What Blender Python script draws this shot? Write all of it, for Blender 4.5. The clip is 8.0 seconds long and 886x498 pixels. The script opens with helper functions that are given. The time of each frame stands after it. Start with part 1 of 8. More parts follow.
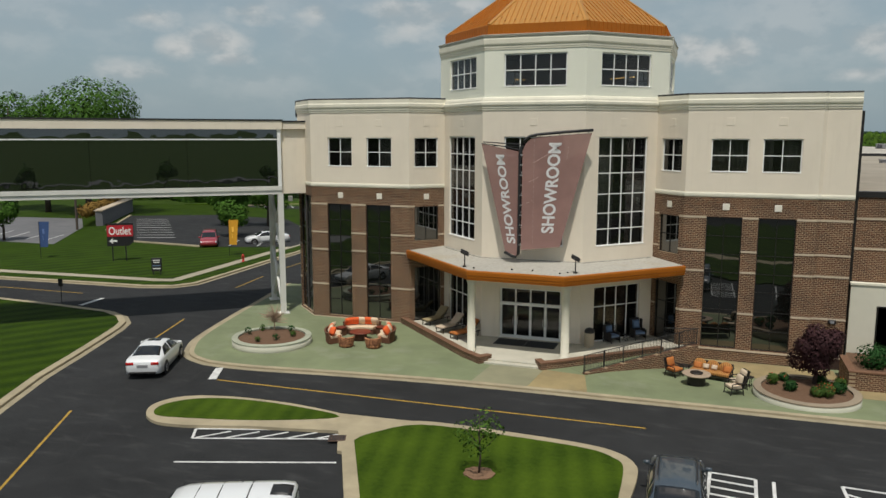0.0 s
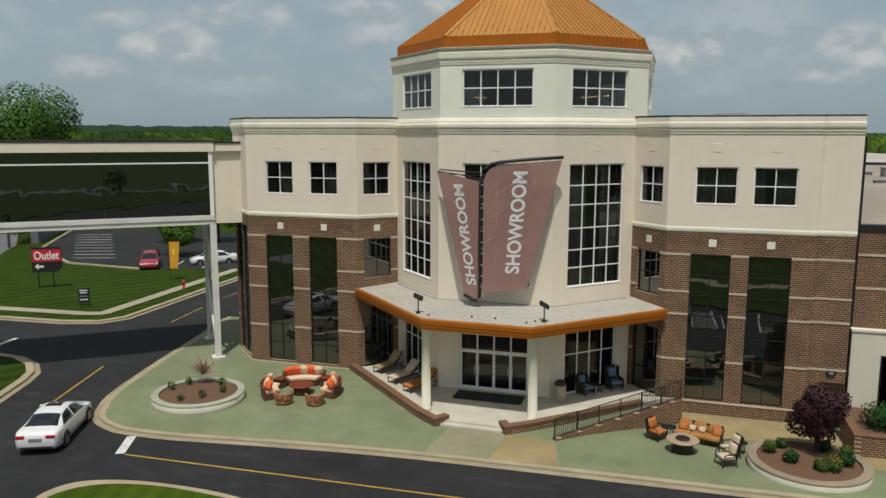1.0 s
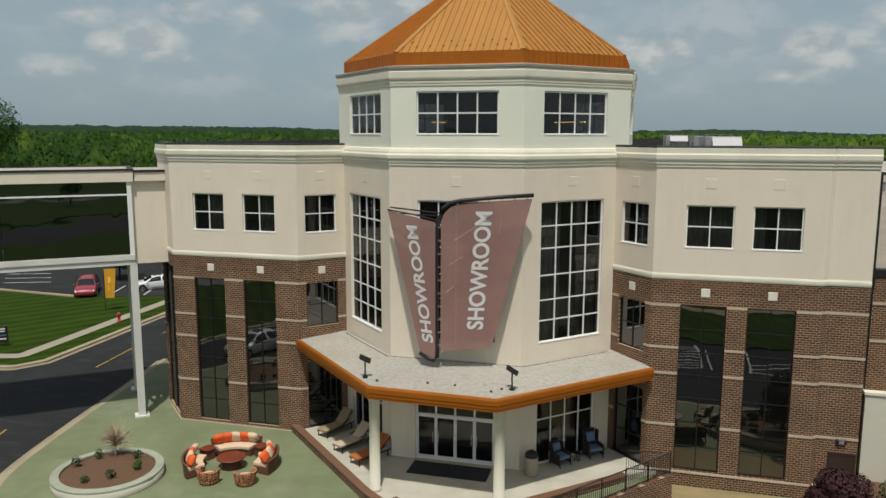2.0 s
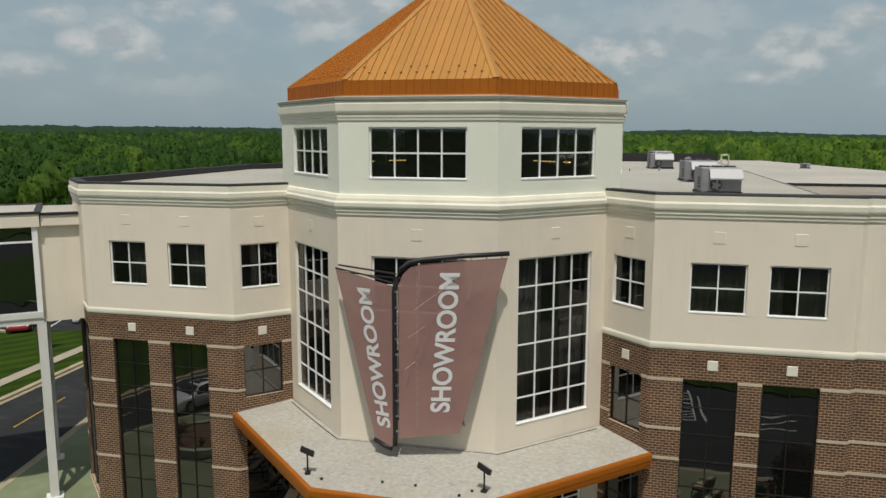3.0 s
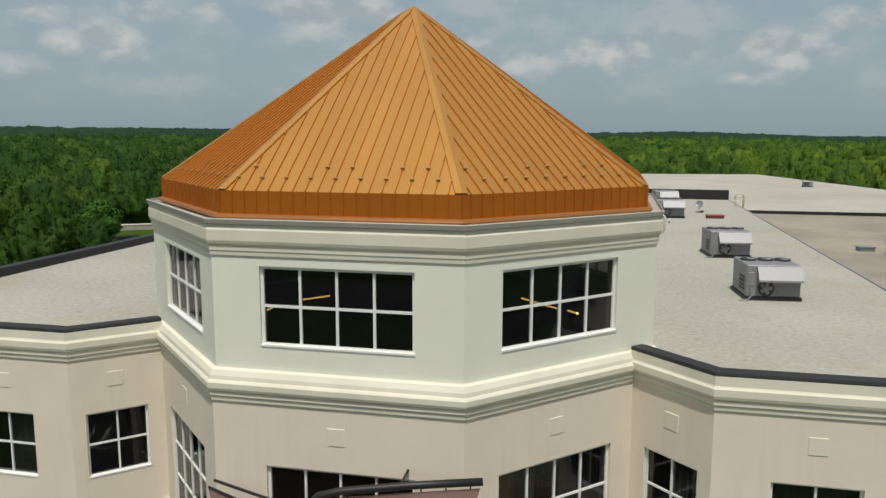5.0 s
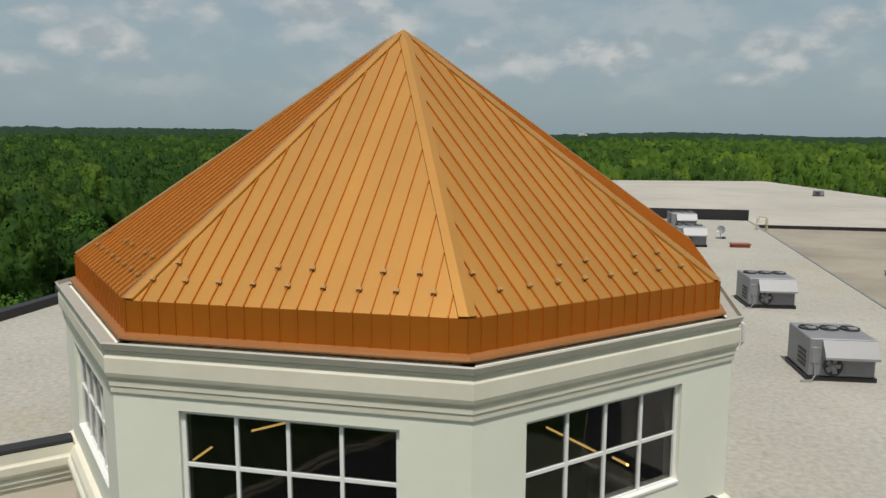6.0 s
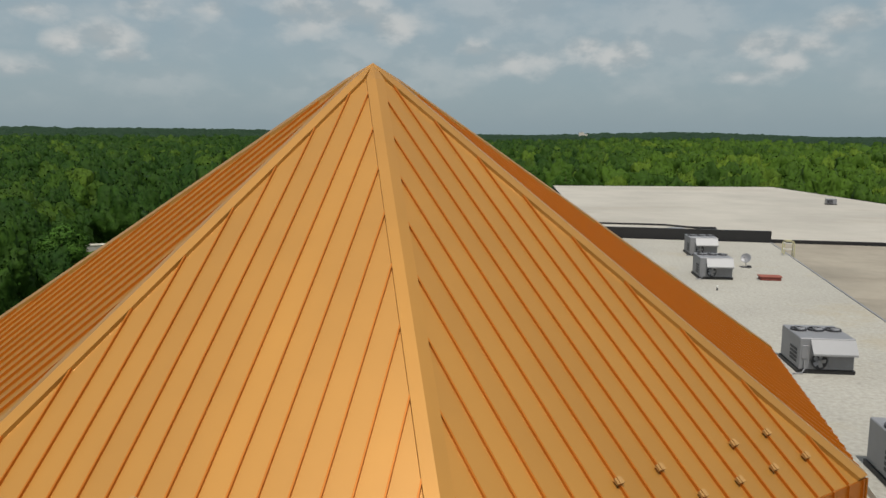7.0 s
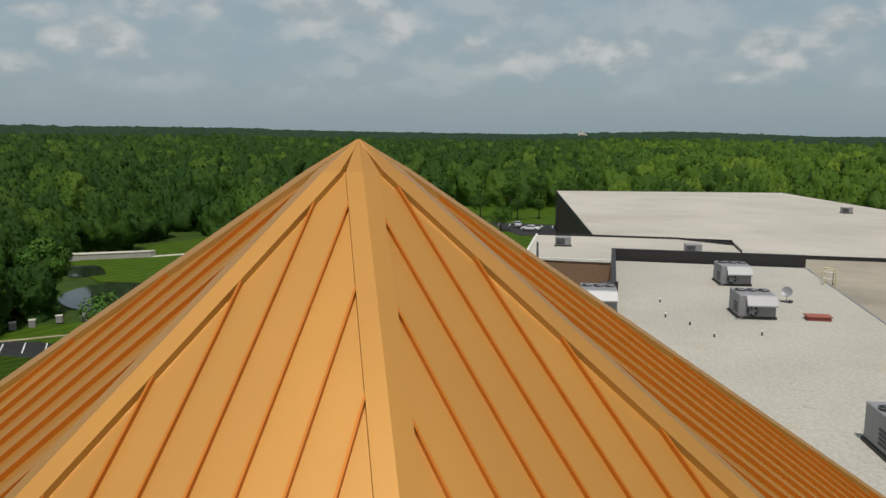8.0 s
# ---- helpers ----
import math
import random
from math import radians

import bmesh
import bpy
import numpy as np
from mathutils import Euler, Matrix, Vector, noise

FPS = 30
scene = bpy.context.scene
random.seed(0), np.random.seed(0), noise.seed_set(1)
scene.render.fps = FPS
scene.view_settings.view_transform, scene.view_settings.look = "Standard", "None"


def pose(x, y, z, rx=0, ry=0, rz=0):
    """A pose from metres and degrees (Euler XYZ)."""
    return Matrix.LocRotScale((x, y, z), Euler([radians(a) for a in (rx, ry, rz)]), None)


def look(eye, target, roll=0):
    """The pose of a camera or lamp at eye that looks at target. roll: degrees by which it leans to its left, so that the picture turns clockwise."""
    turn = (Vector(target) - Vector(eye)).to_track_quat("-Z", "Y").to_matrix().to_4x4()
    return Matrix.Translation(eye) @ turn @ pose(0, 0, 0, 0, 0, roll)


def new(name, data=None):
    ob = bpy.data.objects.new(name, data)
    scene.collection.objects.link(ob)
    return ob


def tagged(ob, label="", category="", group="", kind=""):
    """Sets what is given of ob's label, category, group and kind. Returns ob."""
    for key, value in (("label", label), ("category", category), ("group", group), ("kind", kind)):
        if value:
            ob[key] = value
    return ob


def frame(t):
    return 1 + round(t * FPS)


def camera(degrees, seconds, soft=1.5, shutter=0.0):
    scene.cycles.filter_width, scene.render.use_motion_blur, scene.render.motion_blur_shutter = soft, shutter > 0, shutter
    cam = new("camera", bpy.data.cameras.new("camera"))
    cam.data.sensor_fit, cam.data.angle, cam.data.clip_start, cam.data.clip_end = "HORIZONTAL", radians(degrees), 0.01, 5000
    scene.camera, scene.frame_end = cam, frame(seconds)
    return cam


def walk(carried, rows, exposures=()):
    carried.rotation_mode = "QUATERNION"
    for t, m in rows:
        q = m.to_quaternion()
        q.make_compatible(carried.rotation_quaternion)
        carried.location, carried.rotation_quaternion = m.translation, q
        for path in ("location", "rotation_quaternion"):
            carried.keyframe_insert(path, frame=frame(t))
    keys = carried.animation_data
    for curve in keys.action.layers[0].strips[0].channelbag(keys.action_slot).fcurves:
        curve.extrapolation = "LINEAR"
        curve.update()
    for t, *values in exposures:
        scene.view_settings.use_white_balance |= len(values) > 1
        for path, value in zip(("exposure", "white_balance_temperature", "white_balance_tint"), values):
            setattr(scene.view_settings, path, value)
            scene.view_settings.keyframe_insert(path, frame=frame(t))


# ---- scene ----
cam = camera(59.9, 8.0)
PATH = [
    (0, (9.809, -50.343, 12.245), (9.152, -48.476, 11.95), 0.1),
    (0.5, (9.279, -47.59, 12.907), (8.661, -45.711, 12.611), 0.1),
    (1, (8.85, -44.759, 13.587), (8.268, -42.868, 13.291), 0.1),
    (2.5, (7.675, -36.223, 15.736), (7.19, -34.306, 15.439), 0.1),
    (3, (7.243, -33.444, 16.541), (6.786, -31.519, 16.244), 0.1),
    (3.5, (6.842, -30.736, 17.391), (6.408, -28.806, 17.093), 0.1),
    (4, (6.538, -28.011, 18.238), (6.112, -26.079, 17.941), 0.0),
    (4.5, (6.321, -25.301, 18.995), (5.894, -23.37, 18.699), 0.1),
    (6, (4.765, -17.461, 21.08), (4.342, -15.529, 20.785), 0.2),
    (6.5, (4.296, -14.66, 21.759), (3.872, -12.728, 21.462), 0.2),
    (7, (3.784, -12.013, 22.332), (3.361, -10.081, 22.036), 0.2),
    (7.5, (3.067, -9.279, 22.935), (2.645, -7.347, 22.638), 0.2),
    (8, (2.173, -6.496, 23.499), (1.753, -4.563, 23.2), 0.3),
]
walk(cam, [(t, look(eye, target, roll)) for t, eye, target, roll in PATH])

# ---- world, sun, exposure ----
SUN_DIR = Vector((0.09, -0.43, 1.0)).normalized()
SUN_EL = math.asin(SUN_DIR.z)
SUN_AZ = math.atan2(SUN_DIR.x, SUN_DIR.y)


def build_world():
    w = bpy.data.worlds.new("sky")
    scene.world = w
    w.use_nodes = True
    nt = w.node_tree
    nt.nodes.clear()
    N, L = nt.nodes.new, nt.links.new
    out = N("ShaderNodeOutputWorld")
    bg = N("ShaderNodeBackground")
    bg.inputs["Strength"].default_value = 0.085
    sky = N("ShaderNodeTexSky")
    sky.sky_type = "NISHITA"
    sky.sun_disc = False
    sky.sun_elevation = SUN_EL
    sky.sun_rotation = SUN_AZ
    sky.dust_density = 2.5
    sky.air_density = 1.0
    # heaped clouds low over the woods: (azimuth, elevation, half width, half height, weight) in degrees
    heaps = ((-19.9, 8.4, 6.4, 2.1, 1.0), (-16.2, 7.7, 2.4, 1.5, 1.1), (-23.0, 8.7, 2.8, 1.5, 1.0), (-35.5, 6.3, 3.0, 1.5, 1.1),
             (-34.7, 5.2, 2.2, 0.9, 1.0), (-37.8, 5.9, 2.0, 1.0, 0.9), (-39.6, 7.7, 2.5, 1.0, 0.9), (-40.7, 4.1, 2.4, 1.0, 0.7),
             (-33.2, 8.3, 2.1, 1.0, 0.8), (-28.6, 8.5, 1.6, 1.0, 0.8), (-7.4, 5.2, 4.2, 1.7, 0.85), (-10.1, 6.0, 2.2, 1.0, 0.9),
             (-0.0, 5.5, 4.2, 1.6, 1.0), (-2.0, 6.1, 2.2, 1.1, 1.0), (9.1, 6.0, 3.0, 1.3, 1.05), (10.9, 4.8, 2.0, 0.9, 0.9),
             (8.5, 3.9, 2.2, 0.7, 0.9), (14.9, 7.2, 2.7, 1.1, 1.1), (17.6, 7.7, 2.2, 1.3, 1.0), (12.4, 5.9, 2.8, 0.9, 0.7))
    tc = N("ShaderNodeTexCoord")
    sx = N("ShaderNodeSeparateXYZ"); L(tc.outputs["Generated"], sx.inputs[0])

    def calc(op, a, b=None, c=None, clamp=False):
        n = N("ShaderNodeMath"); n.operation = op; n.use_clamp = clamp
        for i, v in enumerate((a, b, c)):
            if v is None:
                continue
            if isinstance(v, (int, float)):
                n.inputs[i].default_value = v
            else:
                L(v, n.inputs[i])
        return n.outputs[0]

    def span(v, lo, hi, a=0.0, b=1.0):
        n = N("ShaderNodeMapRange"); n.interpolation_type = "SMOOTHSTEP"
        n.inputs[1].default_value = lo; n.inputs[2].default_value = hi; n.inputs[3].default_value = a; n.inputs[4].default_value = b
        L(v, n.inputs[0])
        return n.outputs[0]

    def puffs(lift, scale, detail, rough):
        mp = N("ShaderNodeMapping"); mp.inputs["Scale"].default_value = (1.0, 1.0, 1.7)
        mp.inputs["Location"].default_value = (2.3, 0.4, 0.15 + lift)
        L(tc.outputs["Generated"], mp.inputs["Vector"])
        n = N("ShaderNodeTexNoise"); n.inputs["Scale"].default_value = scale
        n.inputs["Detail"].default_value = detail; n.inputs["Roughness"].default_value = rough
        L(mp.outputs[0], n.inputs["Vector"])
        return n.outputs["Fac"]
    az = calc("MULTIPLY", calc("ARCTAN2", sx.outputs[0], sx.outputs[1]), 57.3)
    el = calc("MULTIPLY", calc("ARCSINE", sx.outputs[2]), 57.3)
    here, above = puffs(0.0, 15.0, 6, 0.52), puffs(0.030, 15.0, 6, 0.52)
    where = N("ShaderNodeCombineXYZ"); L(az, where.inputs[0]); L(el, where.inputs[1])
    low_heaps = None
    for a, e, w, h, k in heaps:
        sb = N("ShaderNodeVectorMath"); sb.operation = "SUBTRACT"; sb.inputs[1].default_value = (a, e, 0); L(where.outputs[0], sb.inputs[0])
        dv = N("ShaderNodeVectorMath"); dv.operation = "MULTIPLY"; dv.inputs[1].default_value = (1 / w, 1 / h, 0); L(sb.outputs[0], dv.inputs[0])
        ln = N("ShaderNodeVectorMath"); ln.operation = "LENGTH"; L(dv.outputs[0], ln.inputs[0])
        one = calc("MULTIPLY_ADD", ln.outputs["Value"], -k, k)
        low_heaps = one if low_heaps is None else calc("MAXIMUM", low_heaps, one)
    low_heaps = calc("MAXIMUM", low_heaps, -0.6)
    ragged = calc("MULTIPLY_ADD", here, 2.3, -1.05)
    near = span(calc("ADD", low_heaps, ragged), -0.15, 1.15)
    # the rest of the dome carries broken cloud of the same kind
    big = puffs(0.0, 8.5, 8, 0.52)
    rest = span(calc("MULTIPLY_ADD", puffs(0.0, 2.0, 2, 0.5), 0.35, big), 0.605, 0.80)
    outside = calc("MAXIMUM", span(el, 9.5, 14), span(calc("ABSOLUTE", calc("ADD", az, 13.0)), 32, 42))
    veil = calc("MULTIPLY", span(puffs(0.3, 6.0, 5, 0.55), 0.38, 0.70), 0.45)
    cover = calc("MAXIMUM", calc("MAXIMUM", near, calc("MULTIPLY", rest, outside)), veil)
    # heads lighter than bases, and clear haze low over the horizon
    lit = N("ShaderNodeMixRGB")
    lit.inputs[1].default_value = (3.75, 4.15, 4.3, 1); lit.inputs[2].default_value = (5.5, 5.6, 5.5, 1)
    L(span(calc("SUBTRACT", here, above), -0.10, 0.10), lit.inputs[0])
    haze = N("ShaderNodeMixRGB")
    L(span(sx.outputs[2], 0.12, 0.7, 0.8, 0.3), haze.inputs[0])
    haze.inputs[2].default_value = (2.9, 3.75, 4.15, 1)
    L(sky.outputs[0], haze.inputs[1])
    mix = N("ShaderNodeMixRGB")
    L(calc("MULTIPLY", cover, span(sx.outputs[2], 0.01, 0.075, 0.1, 0.85)), mix.inputs[0])
    L(haze.outputs[0], mix.inputs[1]); L(lit.outputs[0], mix.inputs[2])
    L(mix.outputs[0], bg.inputs["Color"]); L(bg.outputs[0], out.inputs[0])


build_world()
sun = new("sun", bpy.data.lights.new("sun", "SUN"))
sun.data.energy = 2.85
sun.data.angle = radians(1.5)
sun.data.color = (1.0, 0.96, 0.88)
sun.matrix_world = look(SUN_DIR * 200, (0, 0, 0))
scene.view_settings.exposure = 0.23

# ---- materials ----


def mat(name, color, rough=0.7, metal=0.0, var=0.12, scale=3.0, bump=0.0, bump_scale=30.0, spec=0.5, color2=None,
        stain=0.0, stain_scale=0.35, coords="Object", per_object=0.0):
    """A procedural surface: base colour with grain and large blotches, and a fine relief."""
    m = bpy.data.materials.new(name)
    m.use_nodes = True
    nt = m.node_tree
    b = nt.nodes["Principled BSDF"]
    N, L = nt.nodes.new, nt.links.new
    b.inputs["Roughness"].default_value = rough
    b.inputs["Metallic"].default_value = metal
    b.inputs["Specular IOR Level"].default_value = spec
    tc = N("ShaderNodeTexCoord")
    n1 = N("ShaderNodeTexNoise"); n1.inputs["Scale"].default_value = scale
    n1.inputs["Detail"].default_value = 6
    L(tc.outputs[coords], n1.inputs["Vector"])
    mix = N("ShaderNodeMixRGB")
    c2 = color2 or tuple(min(1, c * (1 + var)) for c in color)
    c1 = tuple(c * (1 - var) for c in color) if color2 is None else color
    mix.inputs[1].default_value = (*c1, 1); mix.inputs[2].default_value = (*c2, 1)
    L(n1.outputs["Fac"], mix.inputs[0])
    src = mix.outputs[0]
    if stain > 0:
        n2 = N("ShaderNodeTexNoise"); n2.inputs["Scale"].default_value = stain_scale
        n2.inputs["Detail"].default_value = 8; n2.inputs["Roughness"].default_value = 0.6
        L(tc.outputs[coords], n2.inputs["Vector"])
        rr = N("ShaderNodeValToRGB")
        rr.color_ramp.elements[0].position = 0.35; rr.color_ramp.elements[1].position = 0.62
        v = 1 - stain
        rr.color_ramp.elements[0].color = (v, v, v, 1)
        L(n2.outputs["Fac"], rr.inputs[0])
        mu = N("ShaderNodeMixRGB"); mu.blend_type = "MULTIPLY"; mu.inputs[0].default_value = 1
        L(src, mu.inputs[1]); L(rr.outputs[0], mu.inputs[2])
        src = mu.outputs[0]
    if per_object > 0:
        oi = N("ShaderNodeObjectInfo")
        mr = N("ShaderNodeMapRange")
        mr.inputs[3].default_value = 1 - per_object; mr.inputs[4].default_value = 1 + per_object
        L(oi.outputs["Random"], mr.inputs[0])
        mu = N("ShaderNodeVectorMath"); mu.operation = "SCALE"
        L(src, mu.inputs[0]); L(mr.outputs[0], mu.inputs["Scale"])
        src = mu.outputs[0]
    L(src, b.inputs["Base Color"])
    if bump > 0:
        n3 = N("ShaderNodeTexNoise"); n3.inputs["Scale"].default_value = bump_scale
        n3.inputs["Detail"].default_value = 4
        L(tc.outputs[coords], n3.inputs["Vector"])
        bp = N("ShaderNodeBump"); bp.inputs["Strength"].default_value = bump
        bp.inputs["Distance"].default_value = 0.05
        L(n3.outputs["Fac"], bp.inputs["Height"]); L(bp.outputs[0], b.inputs["Normal"])
    return m


def brick_mat():
    m = bpy.data.materials.new("brick")
    m.use_nodes = True
    nt = m.node_tree
    b = nt.nodes["Principled BSDF"]
    N, L = nt.nodes.new, nt.links.new
    b.inputs["Roughness"].default_value = 0.85
    uv = N("ShaderNodeUVMap"); uv.uv_map = "UVMap"
    br = N("ShaderNodeTexBrick")
    br.inputs["Scale"].default_value = 1.0
    br.inputs["Brick Width"].default_value = 0.24
    br.inputs["Row Height"].default_value = 0.10
    br.inputs["Mortar Size"].default_value = 0.011
    br.inputs["Mortar Smooth"].default_value = 0.1
    br.inputs["Bias"].default_value = 0.0
    br.inputs["Color1"].default_value = (0.118, 0.050, 0.023, 1)
    br.inputs["Color2"].default_value = (0.062, 0.027, 0.013, 1)
    br.inputs["Mortar"].default_value = (0.37, 0.28, 0.18, 1)
    L(uv.outputs[0], br.inputs["Vector"])
    n = N("ShaderNodeTexNoise"); n.inputs["Scale"].default_value = 0.8; n.inputs["Detail"].default_value = 6
    L(uv.outputs[0], n.inputs["Vector"])
    rr = N("ShaderNodeValToRGB")
    rr.color_ramp.elements[0].position = 0.3; rr.color_ramp.elements[0].color = (0.78, 0.76, 0.76, 1)
    rr.color_ramp.elements[1].position = 0.7; rr.color_ramp.elements[1].color = (1.15, 1.1, 1.05, 1)
    L(n.outputs["Fac"], rr.inputs[0])
    mu = N("ShaderNodeMixRGB"); mu.blend_type = "MULTIPLY"; mu.inputs[0].default_value = 1
    L(br.outputs["Color"], mu.inputs[1]); L(rr.outputs[0], mu.inputs[2])
    L(mu.outputs[0], b.inputs["Base Color"])
    bp = N("ShaderNodeBump"); bp.inputs["Strength"].default_value = 0.25; bp.inputs["Distance"].default_value = 0.006
    bp.invert = True
    L(br.outputs["Fac"], bp.inputs["Height"]); L(bp.outputs[0], b.inputs["Normal"])
    return m


def glass_mat(name, tint, ior=1.9, rough=0.015, wave=0.25):
    """Dark tinted pane: a clear reflection over a nearly black body."""
    m = mat(name, tint, rough, 0.0, var=0.3, scale=0.7)
    b = m.node_tree.nodes["Principled BSDF"]
    b.inputs["IOR"].default_value = ior
    if wave > 0:
        nt = m.node_tree
        tc = nt.nodes.new("ShaderNodeTexCoord")
        n = nt.nodes.new("ShaderNodeTexNoise"); n.inputs["Scale"].default_value = 0.9; n.inputs["Detail"].default_value = 1
        bp = nt.nodes.new("ShaderNodeBump"); bp.inputs["Strength"].default_value = wave; bp.inputs["Distance"].default_value = 0.02
        nt.links.new(tc.outputs["Object"], n.inputs["Vector"]); nt.links.new(n.outputs["Fac"], bp.inputs["Height"])
        nt.links.new(bp.outputs[0], b.inputs["Normal"])
    return m


def grass_mat(name, base, base2, stripe=0.0, angle=0.0, width=1.6):
    m = bpy.data.materials.new(name)
    m.use_nodes = True
    nt = m.node_tree
    b = nt.nodes["Principled BSDF"]
    b.inputs["Roughness"].default_value = 0.9
    b.inputs["Specular IOR Level"].default_value = 0.1
    N, L = nt.nodes.new, nt.links.new
    tc = N("ShaderNodeTexCoord")
    n1 = N("ShaderNodeTexNoise"); n1.inputs["Scale"].default_value = 5; n1.inputs["Detail"].default_value = 9
    n1.inputs["Roughness"].default_value = 0.78
    L(tc.outputs["Object"], n1.inputs["Vector"])
    n2 = N("ShaderNodeTexNoise"); n2.inputs["Scale"].default_value = 0.35; n2.inputs["Detail"].default_value = 6
    L(tc.outputs["Object"], n2.inputs["Vector"])
    ad = N("ShaderNodeMath"); ad.operation = "ADD"
    L(n1.outputs["Fac"], ad.inputs[0]); L(n2.outputs["Fac"], ad.inputs[1])
    last = ad.outputs[0]
    if stripe > 0:
        mp = N("ShaderNodeMapping"); mp.inputs["Rotation"].default_value = (0, 0, radians(angle))
        L(tc.outputs["Object"], mp.inputs["Vector"])
        wv = N("ShaderNodeTexWave"); wv.inputs["Scale"].default_value = 0.314 / width
        wv.inputs["Distortion"].default_value = 0.5; wv.inputs["Detail"].default_value = 1
        L(mp.outputs[0], wv.inputs["Vector"])
        ms = N("ShaderNodeMath"); ms.operation = "MULTIPLY_ADD"; ms.inputs[1].default_value = stripe
        L(wv.outputs["Fac"], ms.inputs[0]); L(last, ms.inputs[2])
        last = ms.outputs[0]
    mr = N("ShaderNodeMapRange"); mr.inputs[1].default_value = 0.68; mr.inputs[2].default_value = 1.36 + stripe
    L(last, mr.inputs[0])
    mix = N("ShaderNodeMixRGB")
    mix.inputs[1].default_value = (*base, 1); mix.inputs[2].default_value = (*base2, 1)
    L(mr.outputs[0], mix.inputs[0]); L(mix.outputs[0], b.inputs["Base Color"])
    bp = N("ShaderNodeBump"); bp.inputs["Strength"].default_value = 0.6; bp.inputs["Distance"].default_value = 0.04
    L(n1.outputs["Fac"], bp.inputs["Height"]); L(bp.outputs[0], b.inputs["Normal"])
    return m


def leaf_mat(name, c1, c2, grain=2.2):
    m = bpy.data.materials.new(name)
    m.use_nodes = True
    nt = m.node_tree
    b = nt.nodes["Principled BSDF"]
    b.inputs["Roughness"].default_value = 0.65
    b.inputs["Specular IOR Level"].default_value = 0.1
    N, L = nt.nodes.new, nt.links.new
    g = N("ShaderNodeNewGeometry")
    mix = N("ShaderNodeMixRGB")
    mix.inputs[1].default_value = (*c1, 1); mix.inputs[2].default_value = (*c2, 1)
    tc = N("ShaderNodeTexCoord")
    n = N("ShaderNodeTexNoise"); n.inputs["Scale"].default_value = 0.11; n.inputs["Detail"].default_value = 3
    L(tc.outputs["Object"], n.inputs["Vector"])
    mr = N("ShaderNodeMapRange"); mr.inputs[1].default_value = 0.3; mr.inputs[2].default_value = 0.7
    L(n.outputs["Fac"], mr.inputs[0])
    av = N("ShaderNodeMath"); av.operation = "MULTIPLY_ADD"; av.inputs[1].default_value = 0.14
    ma = N("ShaderNodeMath"); ma.operation = "MULTIPLY"; ma.inputs[1].default_value = 0.22
    at = N("ShaderNodeAttribute"); at.attribute_name = "tint"
    mt = N("ShaderNodeMath"); mt.operation = "MULTIPLY_ADD"; mt.inputs[1].default_value = 0.68
    L(mr.outputs[0], ma.inputs[0])
    L(at.outputs["Fac"], mt.inputs[0]); L(ma.outputs[0], mt.inputs[2])
    L(g.outputs["Random Per Island"], av.inputs[0]); L(mt.outputs[0], av.inputs[2])
    L(av.outputs[0], mix.inputs[0])
    n2 = N("ShaderNodeTexNoise"); n2.inputs["Scale"].default_value = grain; n2.inputs["Detail"].default_value = 5
    n2.inputs["Roughness"].default_value = 0.6
    L(tc.outputs["Object"], n2.inputs["Vector"])
    r2 = N("ShaderNodeMapRange"); r2.inputs[1].default_value = 0.32; r2.inputs[2].default_value = 0.68
    r2.inputs[3].default_value = 0.70; r2.inputs[4].default_value = 1.22
    L(n2.outputs["Fac"], r2.inputs[0])
    sc = N("ShaderNodeVectorMath"); sc.operation = "SCALE"
    L(mix.outputs[0], sc.inputs[0]); L(r2.outputs[0], sc.inputs["Scale"])
    L(sc.outputs[0], b.inputs["Base Color"])
    bp = N("ShaderNodeBump"); bp.inputs["Strength"].default_value = 0.55; bp.inputs["Distance"].default_value = 0.6 / grain
    L(n2.outputs["Fac"], bp.inputs["Height"]); L(bp.outputs[0], b.inputs["Normal"])
    return m


STUCCO = mat("stucco", (0.745, 0.665, 0.54), 0.9, var=0.04, scale=0.5, bump=0.15, bump_scale=60, stain=0.06, stain_scale=0.3)
STUCCO_UP = mat("upper_stucco", (0.78, 0.78, 0.66), 0.9, var=0.04, scale=0.5, bump=0.15, bump_scale=60, stain=0.06, stain_scale=0.3)
TRIM = mat("stucco_trim", (0.71, 0.675, 0.55), 0.85, var=0.04, scale=1.0, stain=0.10, stain_scale=0.8)
STONE = mat("cast_stone", (0.50, 0.41, 0.30), 0.85, var=0.10, scale=4, stain=0.15)
BRICK = brick_mat()
COPPER = mat("copper_roof", (0.455, 0.214, 0.032), 0.55, 0.52, var=0.05, scale=0.5, stain=0.06, stain_scale=0.5, per_object=0.05)
# the roof's copper again, deeper: shade of seams and upright faces set in colour
SEAM_SHADED = mat("seam_shaded", (0.47, 0.145, 0.008), 0.45, 0.4, var=0.1)
COPPER_SHADED = mat("copper_shaded", (0.50, 0.150, 0.011), 0.42, 0.45, var=0.08, scale=1.5, stain=0.1)
_b = COPPER.node_tree.nodes["Principled BSDF"]
_b.inputs["Coat Weight"].default_value = 0.6
_b.inputs["Coat Roughness"].default_value = 0.38
GLASS = glass_mat("dark_glass", (0.006, 0.006, 0.006), 1.75)
GLASS.node_tree.nodes["Principled BSDF"].inputs["Alpha"].default_value = 0.5
GLASS_BR = glass_mat("bronze_glass", (0.005, 0.006, 0.005), 2.25)
GLASS_BRIDGE = glass_mat("bridge_glass", (0.006, 0.007, 0.006), 2.4)
WHITE = mat("white_paint", (0.78, 0.78, 0.75), 0.5, var=0.03, scale=2)
WHITE_STEEL = mat("white_steel", (0.66, 0.65, 0.60), 0.55, var=0.06, scale=1.2, stain=0.12)
